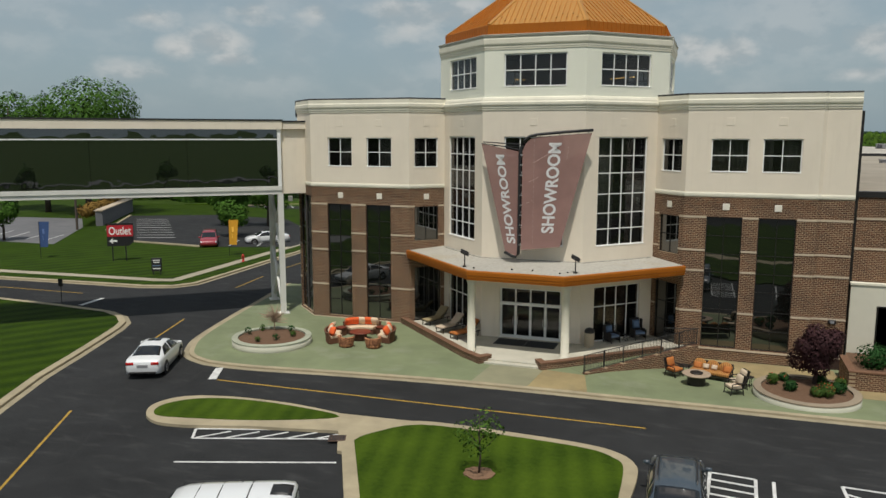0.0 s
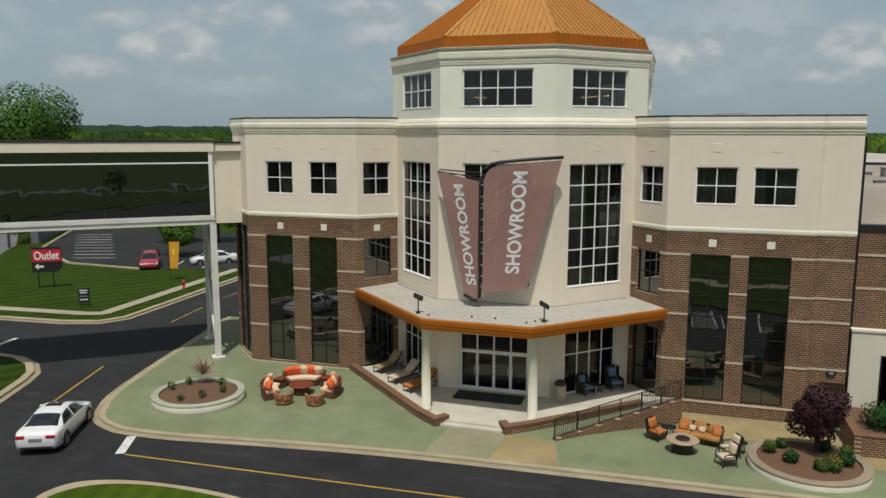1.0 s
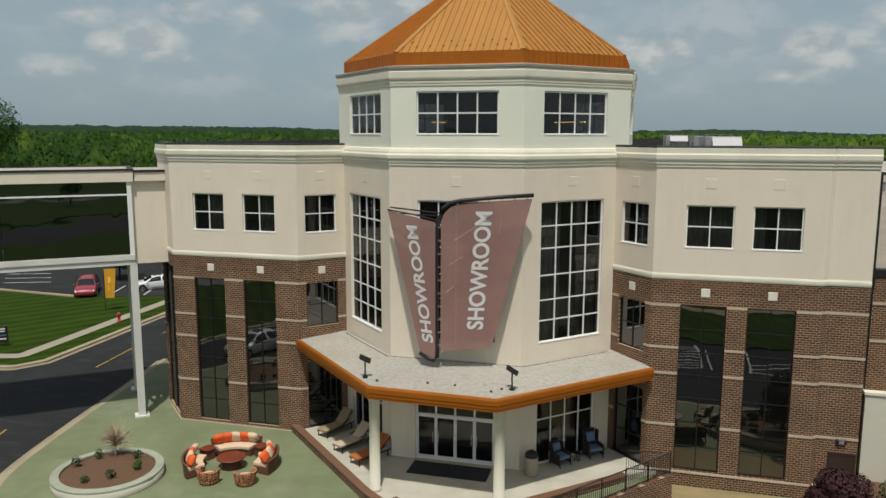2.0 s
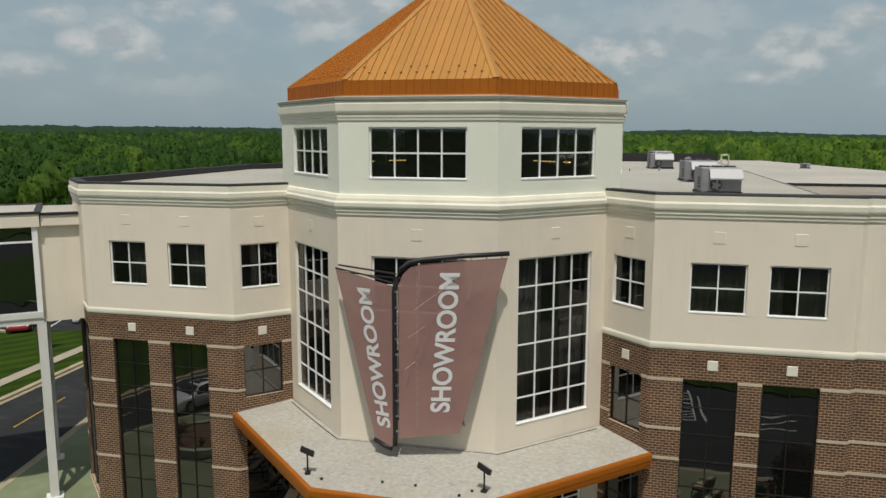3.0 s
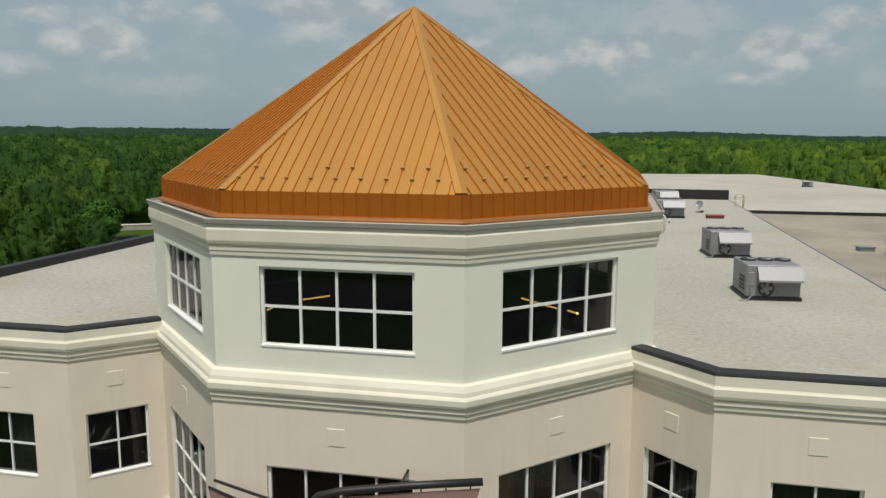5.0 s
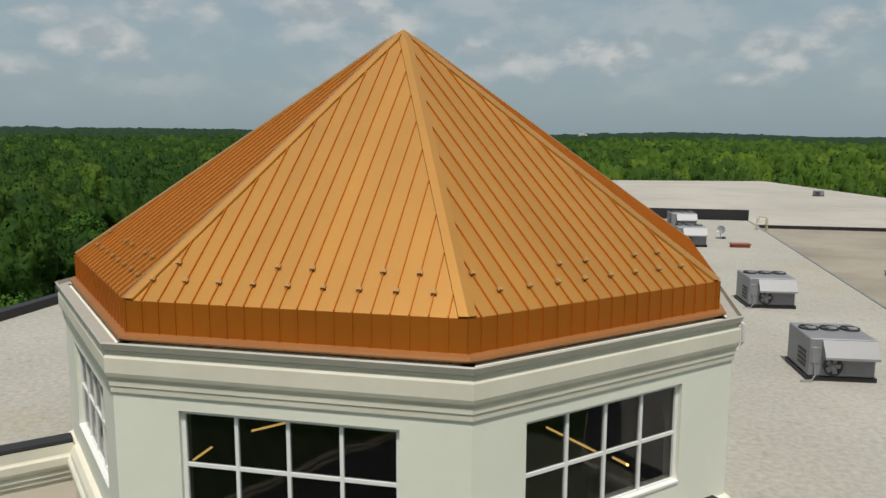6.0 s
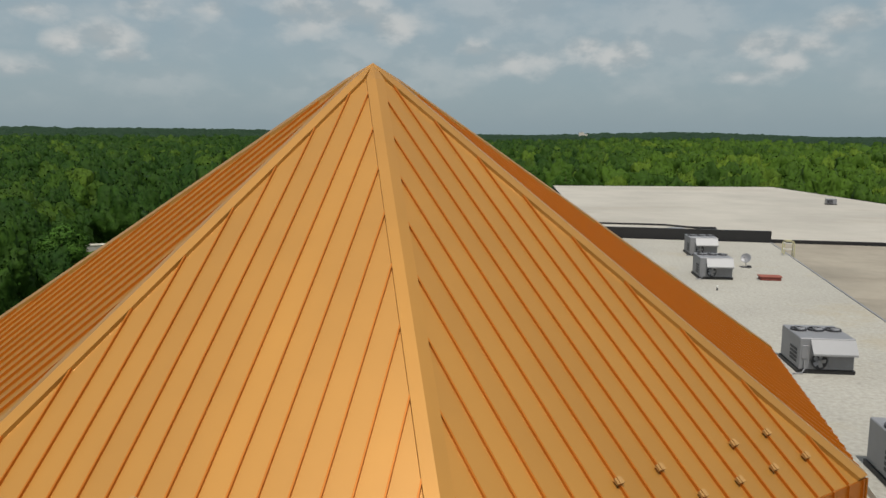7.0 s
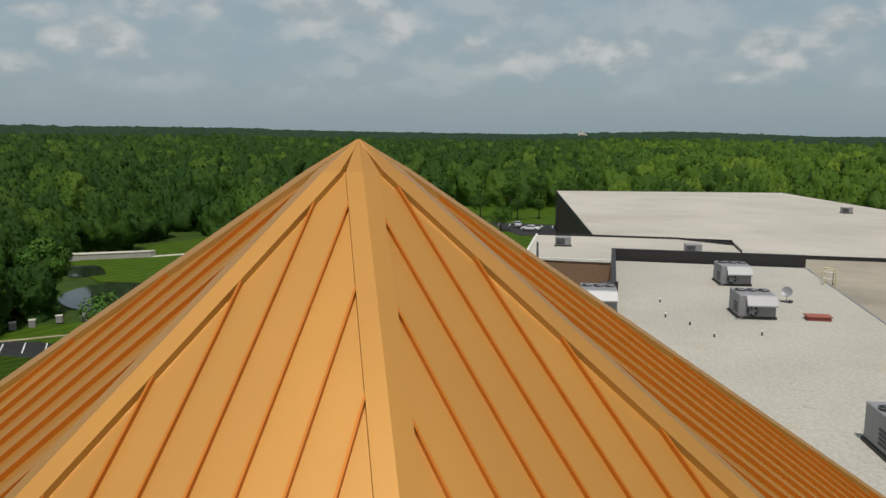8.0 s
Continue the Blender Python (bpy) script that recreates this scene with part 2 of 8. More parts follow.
BRONZE = mat("dark_bronze", (0.018, 0.016, 0.014), 0.45, 0.3, var=0.2)
COPING = mat("black_coping", (0.016, 0.015, 0.015), 0.55, var=0.2, scale=2)
GRAVEL = mat("roof_gravel", (0.25, 0.235, 0.20), 0.95, color2=(0.51, 0.487, 0.425), scale=6.0, bump=0.9, bump_scale=9, stain=0.12, stain_scale=0.15)
MEMBRANE = mat("roof_membrane", (0.425, 0.395, 0.34), 0.85, var=0.05, scale=0.4, stain=0.18, stain_scale=0.07)
TAN_ROOF = mat("tan_roof", (0.31, 0.272, 0.212), 0.9, var=0.10, scale=0.8, stain=0.32, stain_scale=0.08)



def soil(m, color, amount, scale, stretch=(1, 1, 1), lo=0.56, hi=0.72):
    """Lays uneven dirt of one colour over a surface."""
    nt = m.node_tree
    b = nt.nodes["Principled BSDF"]
    src = b.inputs["Base Color"].links[0].from_socket
    N, L = nt.nodes.new, nt.links.new
    tc = N("ShaderNodeTexCoord")
    mp = N("ShaderNodeMapping"); mp.inputs["Scale"].default_value = stretch
    n = N("ShaderNodeTexNoise"); n.inputs["Scale"].default_value = scale; n.inputs["Detail"].default_value = 8; n.inputs["Roughness"].default_value = 0.62
    L(tc.outputs["Object"], mp.inputs["Vector"]); L(mp.outputs[0], n.inputs["Vector"])
    r = N("ShaderNodeMapRange"); r.inputs[1].default_value = lo; r.inputs[2].default_value = hi; r.inputs[4].default_value = amount
    L(n.outputs["Fac"], r.inputs[0])
    mix = N("ShaderNodeMixRGB"); mix.inputs[2].default_value = (*color, 1)
    L(r.outputs[0], mix.inputs[0]); L(src, mix.inputs[1]); L(mix.outputs[0], b.inputs["Base Color"])


soil(GRAVEL, (0.34, 0.28, 0.17), 0.45, 0.22)
soil(GRAVEL, (0.16, 0.15, 0.13), 0.35, 1.7, (1, 1, 1), 0.60, 0.70)
soil(TAN_ROOF, (0.17, 0.135, 0.10), 0.55, 0.16, (0.5, 1.2, 1))
soil(MEMBRANE, (0.30, 0.25, 0.19), 0.45, 0.07, (0.45, 1.3, 1))
soil(STUCCO, (0.50, 0.43, 0.34), 0.22, 0.9, (2.2, 2.2, 0.25), 0.55, 0.75)


def asphalt_mat(name, dark, light):
    """Rolled asphalt: fine stone grain, broad patches, pale worn streaks and cracks."""
    m = mat(name, dark, 0.9, color2=light, scale=0.9, bump=0.25, bump_scale=45, stain=0.3, stain_scale=0.13, spec=0.25)
    nt = m.node_tree
    b = nt.nodes["Principled BSDF"]
    src = b.inputs["Base Color"].links[0].from_socket
    N, L = nt.nodes.new, nt.links.new
    tc = N("ShaderNodeTexCoord")
    mp = N("ShaderNodeMapping"); mp.inputs["Scale"].default_value = (0.30, 1.0, 1)
    mp.inputs["Rotation"].default_value = (0, 0, 0.12)
    n = N("ShaderNodeTexNoise"); n.inputs["Scale"].default_value = 1.6; n.inputs["Detail"].default_value = 7; n.inputs["Roughness"].default_value = 0.65
    L(tc.outputs["Object"], mp.inputs["Vector"]); L(mp.outputs[0], n.inputs["Vector"])
    r = N("ShaderNodeValToRGB"); r.color_ramp.elements[0].position = 0.54; r.color_ramp.elements[1].position = 0.74
    L(n.outputs["Fac"], r.inputs[0])
    v = N("ShaderNodeTexVoronoi"); v.feature = "DISTANCE_TO_EDGE"; v.inputs["Scale"].default_value = 0.16
    wob = N("ShaderNodeTexNoise"); wob.inputs["Scale"].default_value = 0.8; wob.inputs["Detail"].default_value = 5
    mx = N("ShaderNodeMixRGB"); mx.inputs[0].default_value = 0.12
    L(tc.outputs["Object"], wob.inputs["Vector"]); L(tc.outputs["Object"], mx.inputs[1]); L(wob.outputs["Color"], mx.inputs[2])
    L(mx.outputs[0], v.inputs["Vector"])
    r2 = N("ShaderNodeValToRGB"); r2.color_ramp.elements[0].color = (1, 1, 1, 1); r2.color_ramp.elements[1].color = (0, 0, 0, 1)
    r2.color_ramp.elements[1].position = 0.006
    L(v.outputs["Distance"], r2.inputs[0])
    ad = N("ShaderNodeMath"); ad.operation = "MULTIPLY_ADD"; ad.inputs[1].default_value = 0.06
    L(r2.outputs[0], ad.inputs[0])
    sc = N("ShaderNodeMath"); sc.operation = "MULTIPLY"; sc.inputs[1].default_value = 0.30
    L(r.outputs[0], sc.inputs[0]); L(sc.outputs[0], ad.inputs[2])
    mix = N("ShaderNodeMixRGB"); mix.inputs[2].default_value = (0.095, 0.095, 0.092, 1)
    L(ad.outputs[0], mix.inputs[0]); L(src, mix.inputs[1]); L(mix.outputs[0], b.inputs["Base Color"])
    return m


ASPHALT = asphalt_mat("asphalt", (0.0142, 0.0148, 0.0153), (0.0325, 0.0338, 0.0347))
ASPHALT_OLD = mat("old_asphalt", (0.10, 0.10, 0.105), 0.9, color2=(0.16, 0.16, 0.165), scale=0.8, stain=0.2, stain_scale=0.12)
CONCRETE = mat("kerb_concrete", (0.355, 0.30, 0.195), 0.9, var=0.12, scale=2.5, bump=0.2, stain=0.22, stain_scale=0.6)
GREEN_SLAB = mat("green_concrete", (0.178, 0.208, 0.110), 0.85, var=0.10, scale=1.2, bump=0.12, stain=0.22, stain_scale=0.35)
TAN_SLAB = mat("tan_concrete", (0.31, 0.24, 0.115), 0.85, var=0.12, scale=1.2, bump=0.12, stain=0.28, stain_scale=0.5)
PALE_SLAB = mat("pale_concrete", (0.50, 0.475, 0.39), 0.8, var=0.07, scale=1.5, stain=0.15, stain_scale=0.6)
soil(GREEN_SLAB, (0.24, 0.25, 0.18), 0.5, 0.5, (1, 1, 1), 0.54, 0.72)
soil(TAN_SLAB, (0.19, 0.17, 0.10), 0.5, 0.7)
soil(PALE_SLAB, (0.28, 0.26, 0.20), 0.4, 0.8)
YELLOW_LINE = mat("yellow_line", (0.38, 0.235, 0.03), 0.8, var=0.15, scale=4, stain=0.25, stain_scale=2)
WHITE_LINE = mat("white_line", (0.62, 0.62, 0.60), 0.8, var=0.12, scale=4, stain=0.3, stain_scale=2)
GRASS = grass_mat("lawn", (0.0075, 0.0205, 0.0008), (0.038, 0.070, 0.0025), 0.5, 35)
GRASS_B = grass_mat("island_lawn", (0.014, 0.034, 0.0015), (0.066, 0.108, 0.007), 0.22, -12, 0.9)
BANK = grass_mat("bank_lawn", (0.018, 0.042, 0.0015), (0.062, 0.112, 0.005), 0.4, 20, 2.4)
GROUND = grass_mat("meadow", (0.016, 0.034, 0.005), (0.048, 0.080, 0.012))
MULCH = mat("mulch", (0.08, 0.042, 0.022), 0.95, color2=(0.17, 0.095, 0.052), scale=14, bump=0.8, bump_scale=25)
CHROME = mat("brushed_metal", (0.6, 0.6, 0.6), 0.3, 0.9)
HVAC = mat("grey_sheet_metal", (0.25, 0.25, 0.26), 0.5, 0.25, var=0.06, stain=0.12)
HVAC_DARK = mat("dark_grille", (0.045, 0.045, 0.05), 0.6, 0.2, var=0.2)
BLACK = mat("black_paint", (0.012, 0.012, 0.013), 0.5, var=0.2)
TYRE = mat("rubber", (0.014, 0.014, 0.014), 0.85, var=0.2)
LEAF_A = leaf_mat("tree_leaves", (0.022, 0.060, 0.008), (0.085, 0.185, 0.024))
LEAF_B = leaf_mat("maple_leaves", (0.026, 0.012, 0.013), (0.075, 0.033, 0.036))
BARK = mat("bark", (0.07, 0.052, 0.04), 0.95, var=0.3, scale=6, bump=0.6)

# ---- mesh helpers ----


def part(name, bm, material, parent=None, label="", smooth=False):
    me = bpy.data.meshes.new(name)
    bm.to_mesh(me)
    bm.free()
    me.materials.append(material)
    if smooth:
        for p in me.polygons:
            p.use_smooth = True
    ob = new(name, me)
    if parent is not None:
        ob.parent = parent
    if label:
        ob["label"] = label
    return ob


def shared(name, me, parent=None, m=None):
    ob = new(name, me)
    if parent is not None:
        ob.parent = parent
    if m is not None:
        ob.matrix_basis = m
    return ob


def thing(name, label, category, m=None, group="", kind=""):
    ob = new(name)
    ob.empty_display_size = 0.2
    if m is not None:
        ob.matrix_basis = m
    return tagged(ob, label, category, group, kind)


def box(bm, x0, x1, y0, y1, z0, z1, m=None):
    v = [bm.verts.new(p) for p in ((x0, y0, z0), (x1, y0, z0), (x1, y1, z0), (x0, y1, z0),
                                   (x0, y0, z1), (x1, y0, z1), (x1, y1, z1), (x0, y1, z1))]
    for f in ((3, 2, 1, 0), (4, 5, 6, 7), (0, 1, 5, 4), (1, 2, 6, 5), (2, 3, 7, 6), (3, 0, 4, 7)):
        bm.faces.new([v[i] for i in f])
    if m is not None:
        bmesh.ops.transform(bm, matrix=m, verts=v)
    return v


def bevelled(bm, width, segments=2):
    bmesh.ops.bevel(bm, geom=[e for e in bm.edges], offset=width, segments=segments, affect="EDGES", profile=0.7)
    return bm


def prism(bm, poly, z0, z1):
    lo = [bm.verts.new((p[0], p[1], z0)) for p in poly]
    hi = [bm.verts.new((p[0], p[1], z1)) for p in poly]
    n = len(poly)
    bm.faces.new(hi)
    bm.faces.new(lo[::-1])
    for i in range(n):
        bm.faces.new((lo[i], lo[(i + 1) % n], hi[(i + 1) % n], hi[i]))
    return lo + hi


def area(poly):
    return sum(poly[i - 1][0] * poly[i][1] - poly[i][0] * poly[i - 1][1] for i in range(len(poly))) / 2


def ccw(poly):
    return list(poly) if area(poly) > 0 else list(poly)[::-1]


def offset(poly, d, closed=True):
    """The polygon or line moved by d to its right (outwards for a counter-clockwise polygon)."""
    n, out = len(poly), []
    for i in range(n):
        p = Vector(poly[i][:2])
        a = Vector(poly[i - 1][:2]) if closed or i > 0 else None
        b = Vector(poly[(i + 1) % n][:2]) if closed or i < n - 1 else None
        if a is None or b is None:
            t = ((b or p) - (a or p)).normalized()
            out.append((p.x + t.y * d, p.y - t.x * d))
            continue
        t1, t2 = (p - a).normalized(), (b - p).normalized()
        n1, n2 = Vector((t1.y, -t1.x)), Vector((t2.y, -t2.x))
        k = n1 + n2
        k = k / max(0.3, k.dot(n1)) if k.length > 1e-6 else n1
        out.append((p.x + k.x * d, p.y + k.y * d))
    return out


def strip(bm, line, profile, closed=False):
    """A moulding: the profile (outward, z) swept along a line in plan."""
    rings = []
    for d, z in profile:
        rings.append([bm.verts.new((x, y, z)) for x, y in offset(line, d, closed)])
    n = len(line)
    for a, b in zip(rings, rings[1:] + rings[:1]):
        for i in range(n if closed else n - 1):
            j = (i + 1) % n
            bm.faces.new((a[i], a[j], b[j], b[i]))
    if not closed:
        bm.faces.new([r[0] for r in rings])
        bm.faces.new([r[-1] for r in rings][::-1])


def tube(bm, pts, r, seg=8, caps=True):
    pts = [Vector(p) for p in pts]
    rings = []
    for i, p in enumerate(pts):
        t = (pts[min(i + 1, len(pts) - 1)] - pts[max(i - 1, 0)]).normalized()
        ref = Vector((0, 0, 1)) if abs(t.z) < 0.9 else Vector((1, 0, 0))
        a = t.cross(ref).normalized()
        b = t.cross(a)
        rr = r[i] if isinstance(r, (list, tuple)) else r
        rings.append([bm.verts.new(p + (a * math.cos(k * math.tau / seg) + b * math.sin(k * math.tau / seg)) * rr) for k in range(seg)])
    for a, b in zip(rings, rings[1:]):
        for k in range(seg):
            bm.faces.new((a[k], a[(k + 1) % seg], b[(k + 1) % seg], b[k]))
    if caps:
        bm.faces.new(rings[0][::-1])
        bm.faces.new(rings[-1])


def lathe(bm, profile, seg=24, m=None):
    rings = [[bm.verts.new((r * math.cos(k * math.tau / seg), r * math.sin(k * math.tau / seg), z)) for k in range(seg)] for r, z in profile]
    for a, b in zip(rings, rings[1:]):
        for k in range(seg):
            bm.faces.new((a[k], a[(k + 1) % seg], b[(k + 1) % seg], b[k]))
    bm.faces.new(rings[0][::-1])
    bm.faces.new(rings[-1])
    if m is not None:
        bmesh.ops.transform(bm, matrix=m, verts=[v for r in rings for v in r])


def axes(p0, p1):
    """The plane of a wall from p0 to p1 in plan: u along it, y inwards, z up."""
    d = Vector((p1[0] - p0[0], p1[1] - p0[1], 0))
    length = d.length
    d.normalize()
    inward = Vector((-d.y, d.x, 0))
    m = Matrix(((d.x, inward.x, 0, p0[0]), (d.y, inward.y, 0, p0[1]), (0, 0, 1, 0), (0, 0, 0, 1)))
    return m, length


def wall(name, p0, p1, z0, z1, thick, openings, material, parent, u_start=0.0, label=""):
    """A wall with real openings (u0, u1, z0, z1); outside lies to the right of p0 to p1. UVs are in metres."""
    m, length = axes(p0, p1)
    us = sorted({0.0, length, *[o[0] for o in openings], *[o[1] for o in openings]})
    zs = sorted({z0, z1, *[o[2] for o in openings], *[o[3] for o in openings]})
    bm = bmesh.new()
    solid = {}
    for i in range(len(us) - 1):
        for k in range(len(zs) - 1):
            cu, cz = (us[i] + us[i + 1]) / 2, (zs[k] + zs[k + 1]) / 2
            solid[i, k] = not any(o[0] < cu < o[1] and o[2] < cz < o[3] for o in openings)
    vs = {}

    def v(i, y, k):
        if (i, y, k) not in vs:
            vs[i, y, k] = bm.verts.new((us[i], y, zs[k]))
        return vs[i, y, k]
    for (i, k), s in solid.items():
        if not s:
            continue
        bm.faces.new((v(i, 0, k), v(i + 1, 0, k), v(i + 1, 0, k + 1), v(i, 0, k + 1)))
        bm.faces.new((v(i, thick, k + 1), v(i + 1, thick, k + 1), v(i + 1, thick, k), v(i, thick, k)))
        if not solid.get((i - 1, k)):
            bm.faces.new((v(i, thick, k), v(i, 0, k), v(i, 0, k + 1), v(i, thick, k + 1)))
        if not solid.get((i + 1, k)):
            bm.faces.new((v(i + 1, 0, k), v(i + 1, thick, k), v(i + 1, thick, k + 1), v(i + 1, 0, k + 1)))
        if not solid.get((i, k - 1)):
            bm.faces.new((v(i, thick, k), v(i + 1, thick, k), v(i + 1, 0, k), v(i, 0, k)))
        if not solid.get((i, k + 1)):
            bm.faces.new((v(i, 0, k + 1), v(i + 1, 0, k + 1), v(i + 1, thick, k + 1), v(i, thick, k + 1)))
    uv = bm.loops.layers.uv.new("UVMap")
    for f in bm.faces:
        for lp in f.loops:
            c = lp.vert.co
            lp[uv].uv = (u_start + c.x + c.y * (abs(f.normal.x) > 0.5), c.z + c.y * (abs(f.normal.z) > 0.5))
    ob = part(name, bm, material, parent, label)
    ob.matrix_basis = m
    return ob


def window(p0, p1, u0, u1, z0, z1, cols, rows, frame_mat, glass_mat_, parent, setback=0.10, bar=0.05, border=0.07, name="window", sill=0.0):
    """A window in the wall p0-p1: frame with glazing bars and one pane for each light."""
    m, _ = axes(p0, p1)
    cu = [u0 + border + (u1 - u0 - 2 * border) * c for c in cols]
    cz = [z0 + border + (z1 - z0 - 2 * border) * r for r in rows]
    a, b = setback, setback + 0.07
    bm = bmesh.new()
    ring = []
    for y in (a, b):
        for d in (0, border):
            ring.append([bm.verts.new(p) for p in ((u0 + d, y, z0 + d), (u1 - d, y, z0 + d), (u1 - d, y, z1 - d), (u0 + d, y, z1 - d))])
    for p, q in ((0, 1), (1, 3), (3, 2), (2, 0)):
        for i in range(4):
            bm.faces.new((ring[p][i], ring[p][(i + 1) % 4], ring[q][(i + 1) % 4], ring[q][i]))
    bmesh.ops.recalc_face_normals(bm, faces=bm.faces)
    ob = part(name, bm, frame_mat, parent)
    ob.matrix_basis = m
    for c in cu[1:-1]:
        bm = bmesh.new()
        box(bm, c - bar / 2, c + bar / 2, a + 0.005, b, z0 + border, z1 - border)
        part("glazing_bar", bm, frame_mat, ob)
    for r in cz[1:-1]:
        bm = bmesh.new()
        box(bm, u0 + border, u1 - border, a + 0.010, b - 0.005, r - bar / 2, r + bar / 2)
        part("glazing_bar", bm, frame_mat, ob)
    if sill > 0:
        sb = bmesh.new()
        box(sb, u0, u1, -sill, 0.10, z0 - 0.001, z0 + 0.04)
        part("sill", sb, frame_mat, ob)
    for i in range(len(cu) - 1):
        for k in range(len(cz) - 1):
            pb = bmesh.new()
            box(pb, cu[i], cu[i + 1], b - 0.03, b - 0.015, cz[k], cz[k + 1])
            part("pane", pb, glass_mat_, ob)
    return ob


def even(n):
    return [i / n for i in range(n + 1)]


def sheet(name, poly, z0, z1, material, label, category, kind="structure", parent=None):
    bm = bmesh.new()
    prism(bm, ccw(poly), z0, z1)
    ob = part(name, bm, material, parent)
    if parent is None:
        tagged(ob, label, category, "", kind)
    return ob


def smooth_line(pts, n=6, closed=False):
    """A rounded line through the points (Catmull-Rom)."""
    out, k = [], len(pts)
    rng = range(k if closed else k - 1)
    for i in rng:
        p = [Vector(pts[(i + j) % k] if closed else pts[min(max(i + j, 0), k - 1)]) for j in (-1, 0, 1, 2)]
        for s in range(n):
            t = s / n
            q = 0.5 * ((2 * p[1]) + (p[2] - p[0]) * t + (2 * p[0] - 5 * p[1] + 4 * p[2] - p[3]) * t * t + (3 * p[1] - p[0] - 3 * p[2] + p[3]) * t ** 3)
            out.append((q.x, q.y))
    if not closed:
        out.append(tuple(pts[-1][:2]))
    return out


def kerb(name, line, width, height, material, label, closed=False, side=1):
    bm = bmesh.new()
    w = width * side
    prof = [(0, -0.05), (w, -0.05), (w, height - 0.02), (w * 0.93, height), (0.02 * side, height), (0, height - 0.01)]
    strip(bm, line, prof if side > 0 else prof[::-1], closed)
    bmesh.ops.recalc_face_normals(bm, faces=bm.faces)
    return tagged(part(name, bm, material), label, "kerb", "", "structure")

# ---- showroom building ----
bld = thing("showroom_building", "cream stucco and red brick showroom with copper octagon roof", "building")
R_LOW, R_UP, R_EAVE = 7.16, 7.04, 6.75
Z_BAND, Z_ROOF = 8.85, 13.5


def octagon(r):
    h = r * math.tan(math.pi / 8)
    return [(-h, -r), (h, -r), (r, -h), (r, h), (h, r), (-h, r), (-r, h), (-r, -h)]


LOW, UP, EAVE = octagon(R_LOW), octagon(R_UP), octagon(R_EAVE)
NOTCH_R, CORN_R, END_R = (6.55, -3.55), (8.3, -5.3), (16.85, -5.1)
NOTCH_L, CORN_L, END_L = (-6.55, -3.55), (-8.3, -5.3), (-15.25, -5.3)
KINK_A, KINK_B = (15.05, -5.3), (15.25, -5.1)
CH_L = (-17.5, -3.05)
WALL_T = 0.35

# lower tower: stucco above the entrance canopy and under it
tall_rows = [0, 0.165, 0.325, 0.52, 0.70, 0.85, 1]
tall_rows = [1 - r for r in tall_rows[::-1]]
faces = {"left": (LOW[7], LOW[0]), "front": (LOW[0], LOW[1]), "right": (LOW[1], LOW[2])}
openings = {
    "left": [(1.53, 5.00, 5.92, 12.13), (1.55, 4.95, 0.30, 3.55)],
    "front": [(1.29, 4.82, 5.92, 12.13), (1.14, 4.82, 0.30, 3.32)],
    "right": [(0.93, 4.40, 5.92, 12.13), (0.92, 4.22, 0.30, 3.55)],
}
for key, (p, q) in faces.items():
    wall("wall", p, q, 0, 13.7, WALL_T, openings[key], STUCCO, bld)
    o = openings[key][0]
    window(p, q, *o, even(4), tall_rows, WHITE, GLASS, bld, 0.08, 0.055, 0.07, sill=0.02)
    if key != "front":
        o = openings[key][1]
        window(p, q, *o, even(4), [0, 0.64, 1], WHITE, GLASS, bld, 0.10, 0.055, 0.06)
for i in (2, 3, 4, 5, 6):
    wall("wall", LOW[i], LOW[(i + 1) % 8], 0, 13.7, WALL_T, [], STUCCO, bld)

# upper drum
for i in range(8):
    p, q = UP[i], UP[(i + 1) % 8]
    o = {0: (1.15, 4.75, 14.93, 16.77), 1: (1.01, 4.50, 14.93, 16.77), 7: (1.33, 4.82, 14.93, 16.77)}.get(i, (1.2, 4.65, 14.93, 16.77))
    wall("wall", p, q, 13.7, 17.75, WALL_T, [o], STUCCO_UP, bld)
    window(p, q, *o, even(4), even(2), WHITE, GLASS, bld, 0.08, 0.06, 0.07, sill=0.02)

bm = bmesh.new()
strip(bm, UP, [(-0.1, 16.98), (0.03, 17.0), (0.035, 17.09), (0.05, 17.11), (0.05, 17.2), (0.09, 17.27), (0.11, 17.34), (0.11, 17.58), (0.08, 17.64), (0.10, 17.70), (-0.2, 17.72)], True)
bmesh.ops.recalc_face_normals(bm, faces=bm.faces)
part("cornice", bm, TRIM, bld)
bm = bmesh.new()
strip(bm, UP, [(-0.1, 17.72), (0.13, 17.715), (0.15, 17.82), (0.12, 17.84), (0.10, 17.76), (-0.1, 17.76)], True)
bmesh.ops.recalc_face_normals(bm, faces=bm.faces)
part("gutter", bm, mat("gutter_metal", (0.42, 0.40, 0.34), 0.5, 0.2), bld)
DRUM_BELT = [(-0.15, 13.60), (0.035, 13.62), (0.04, 13.72), (0.07, 13.75), (0.07, 13.83), (0.11, 13.88), (0.13, 13.94), (0.13, 14.06), (0.10, 14.10), (0.07, 14.13), (0.05, 14.22), (-0.02, 14.34), (-0.15, 14.38)]
BELT = [(-0.15, 13.60), (0.035, 13.62), (0.04, 13.72), (0.07, 13.75), (0.07, 13.85), (0.11, 13.90), (0.13, 13.97), (0.13, 14.13), (0.10, 14.17), (0.085, 14.20), (0.08, 14.42), (-0.15, 14.42)]
bm = bmesh.new()
strip(bm, [LOW[7], LOW[0], LOW[1], LOW[2]], DRUM_BELT)
bmesh.ops.recalc_face_normals(bm, faces=bm.faces)
part("belt_course", bm, TRIM, bld)

# wings: brick below, stucco above


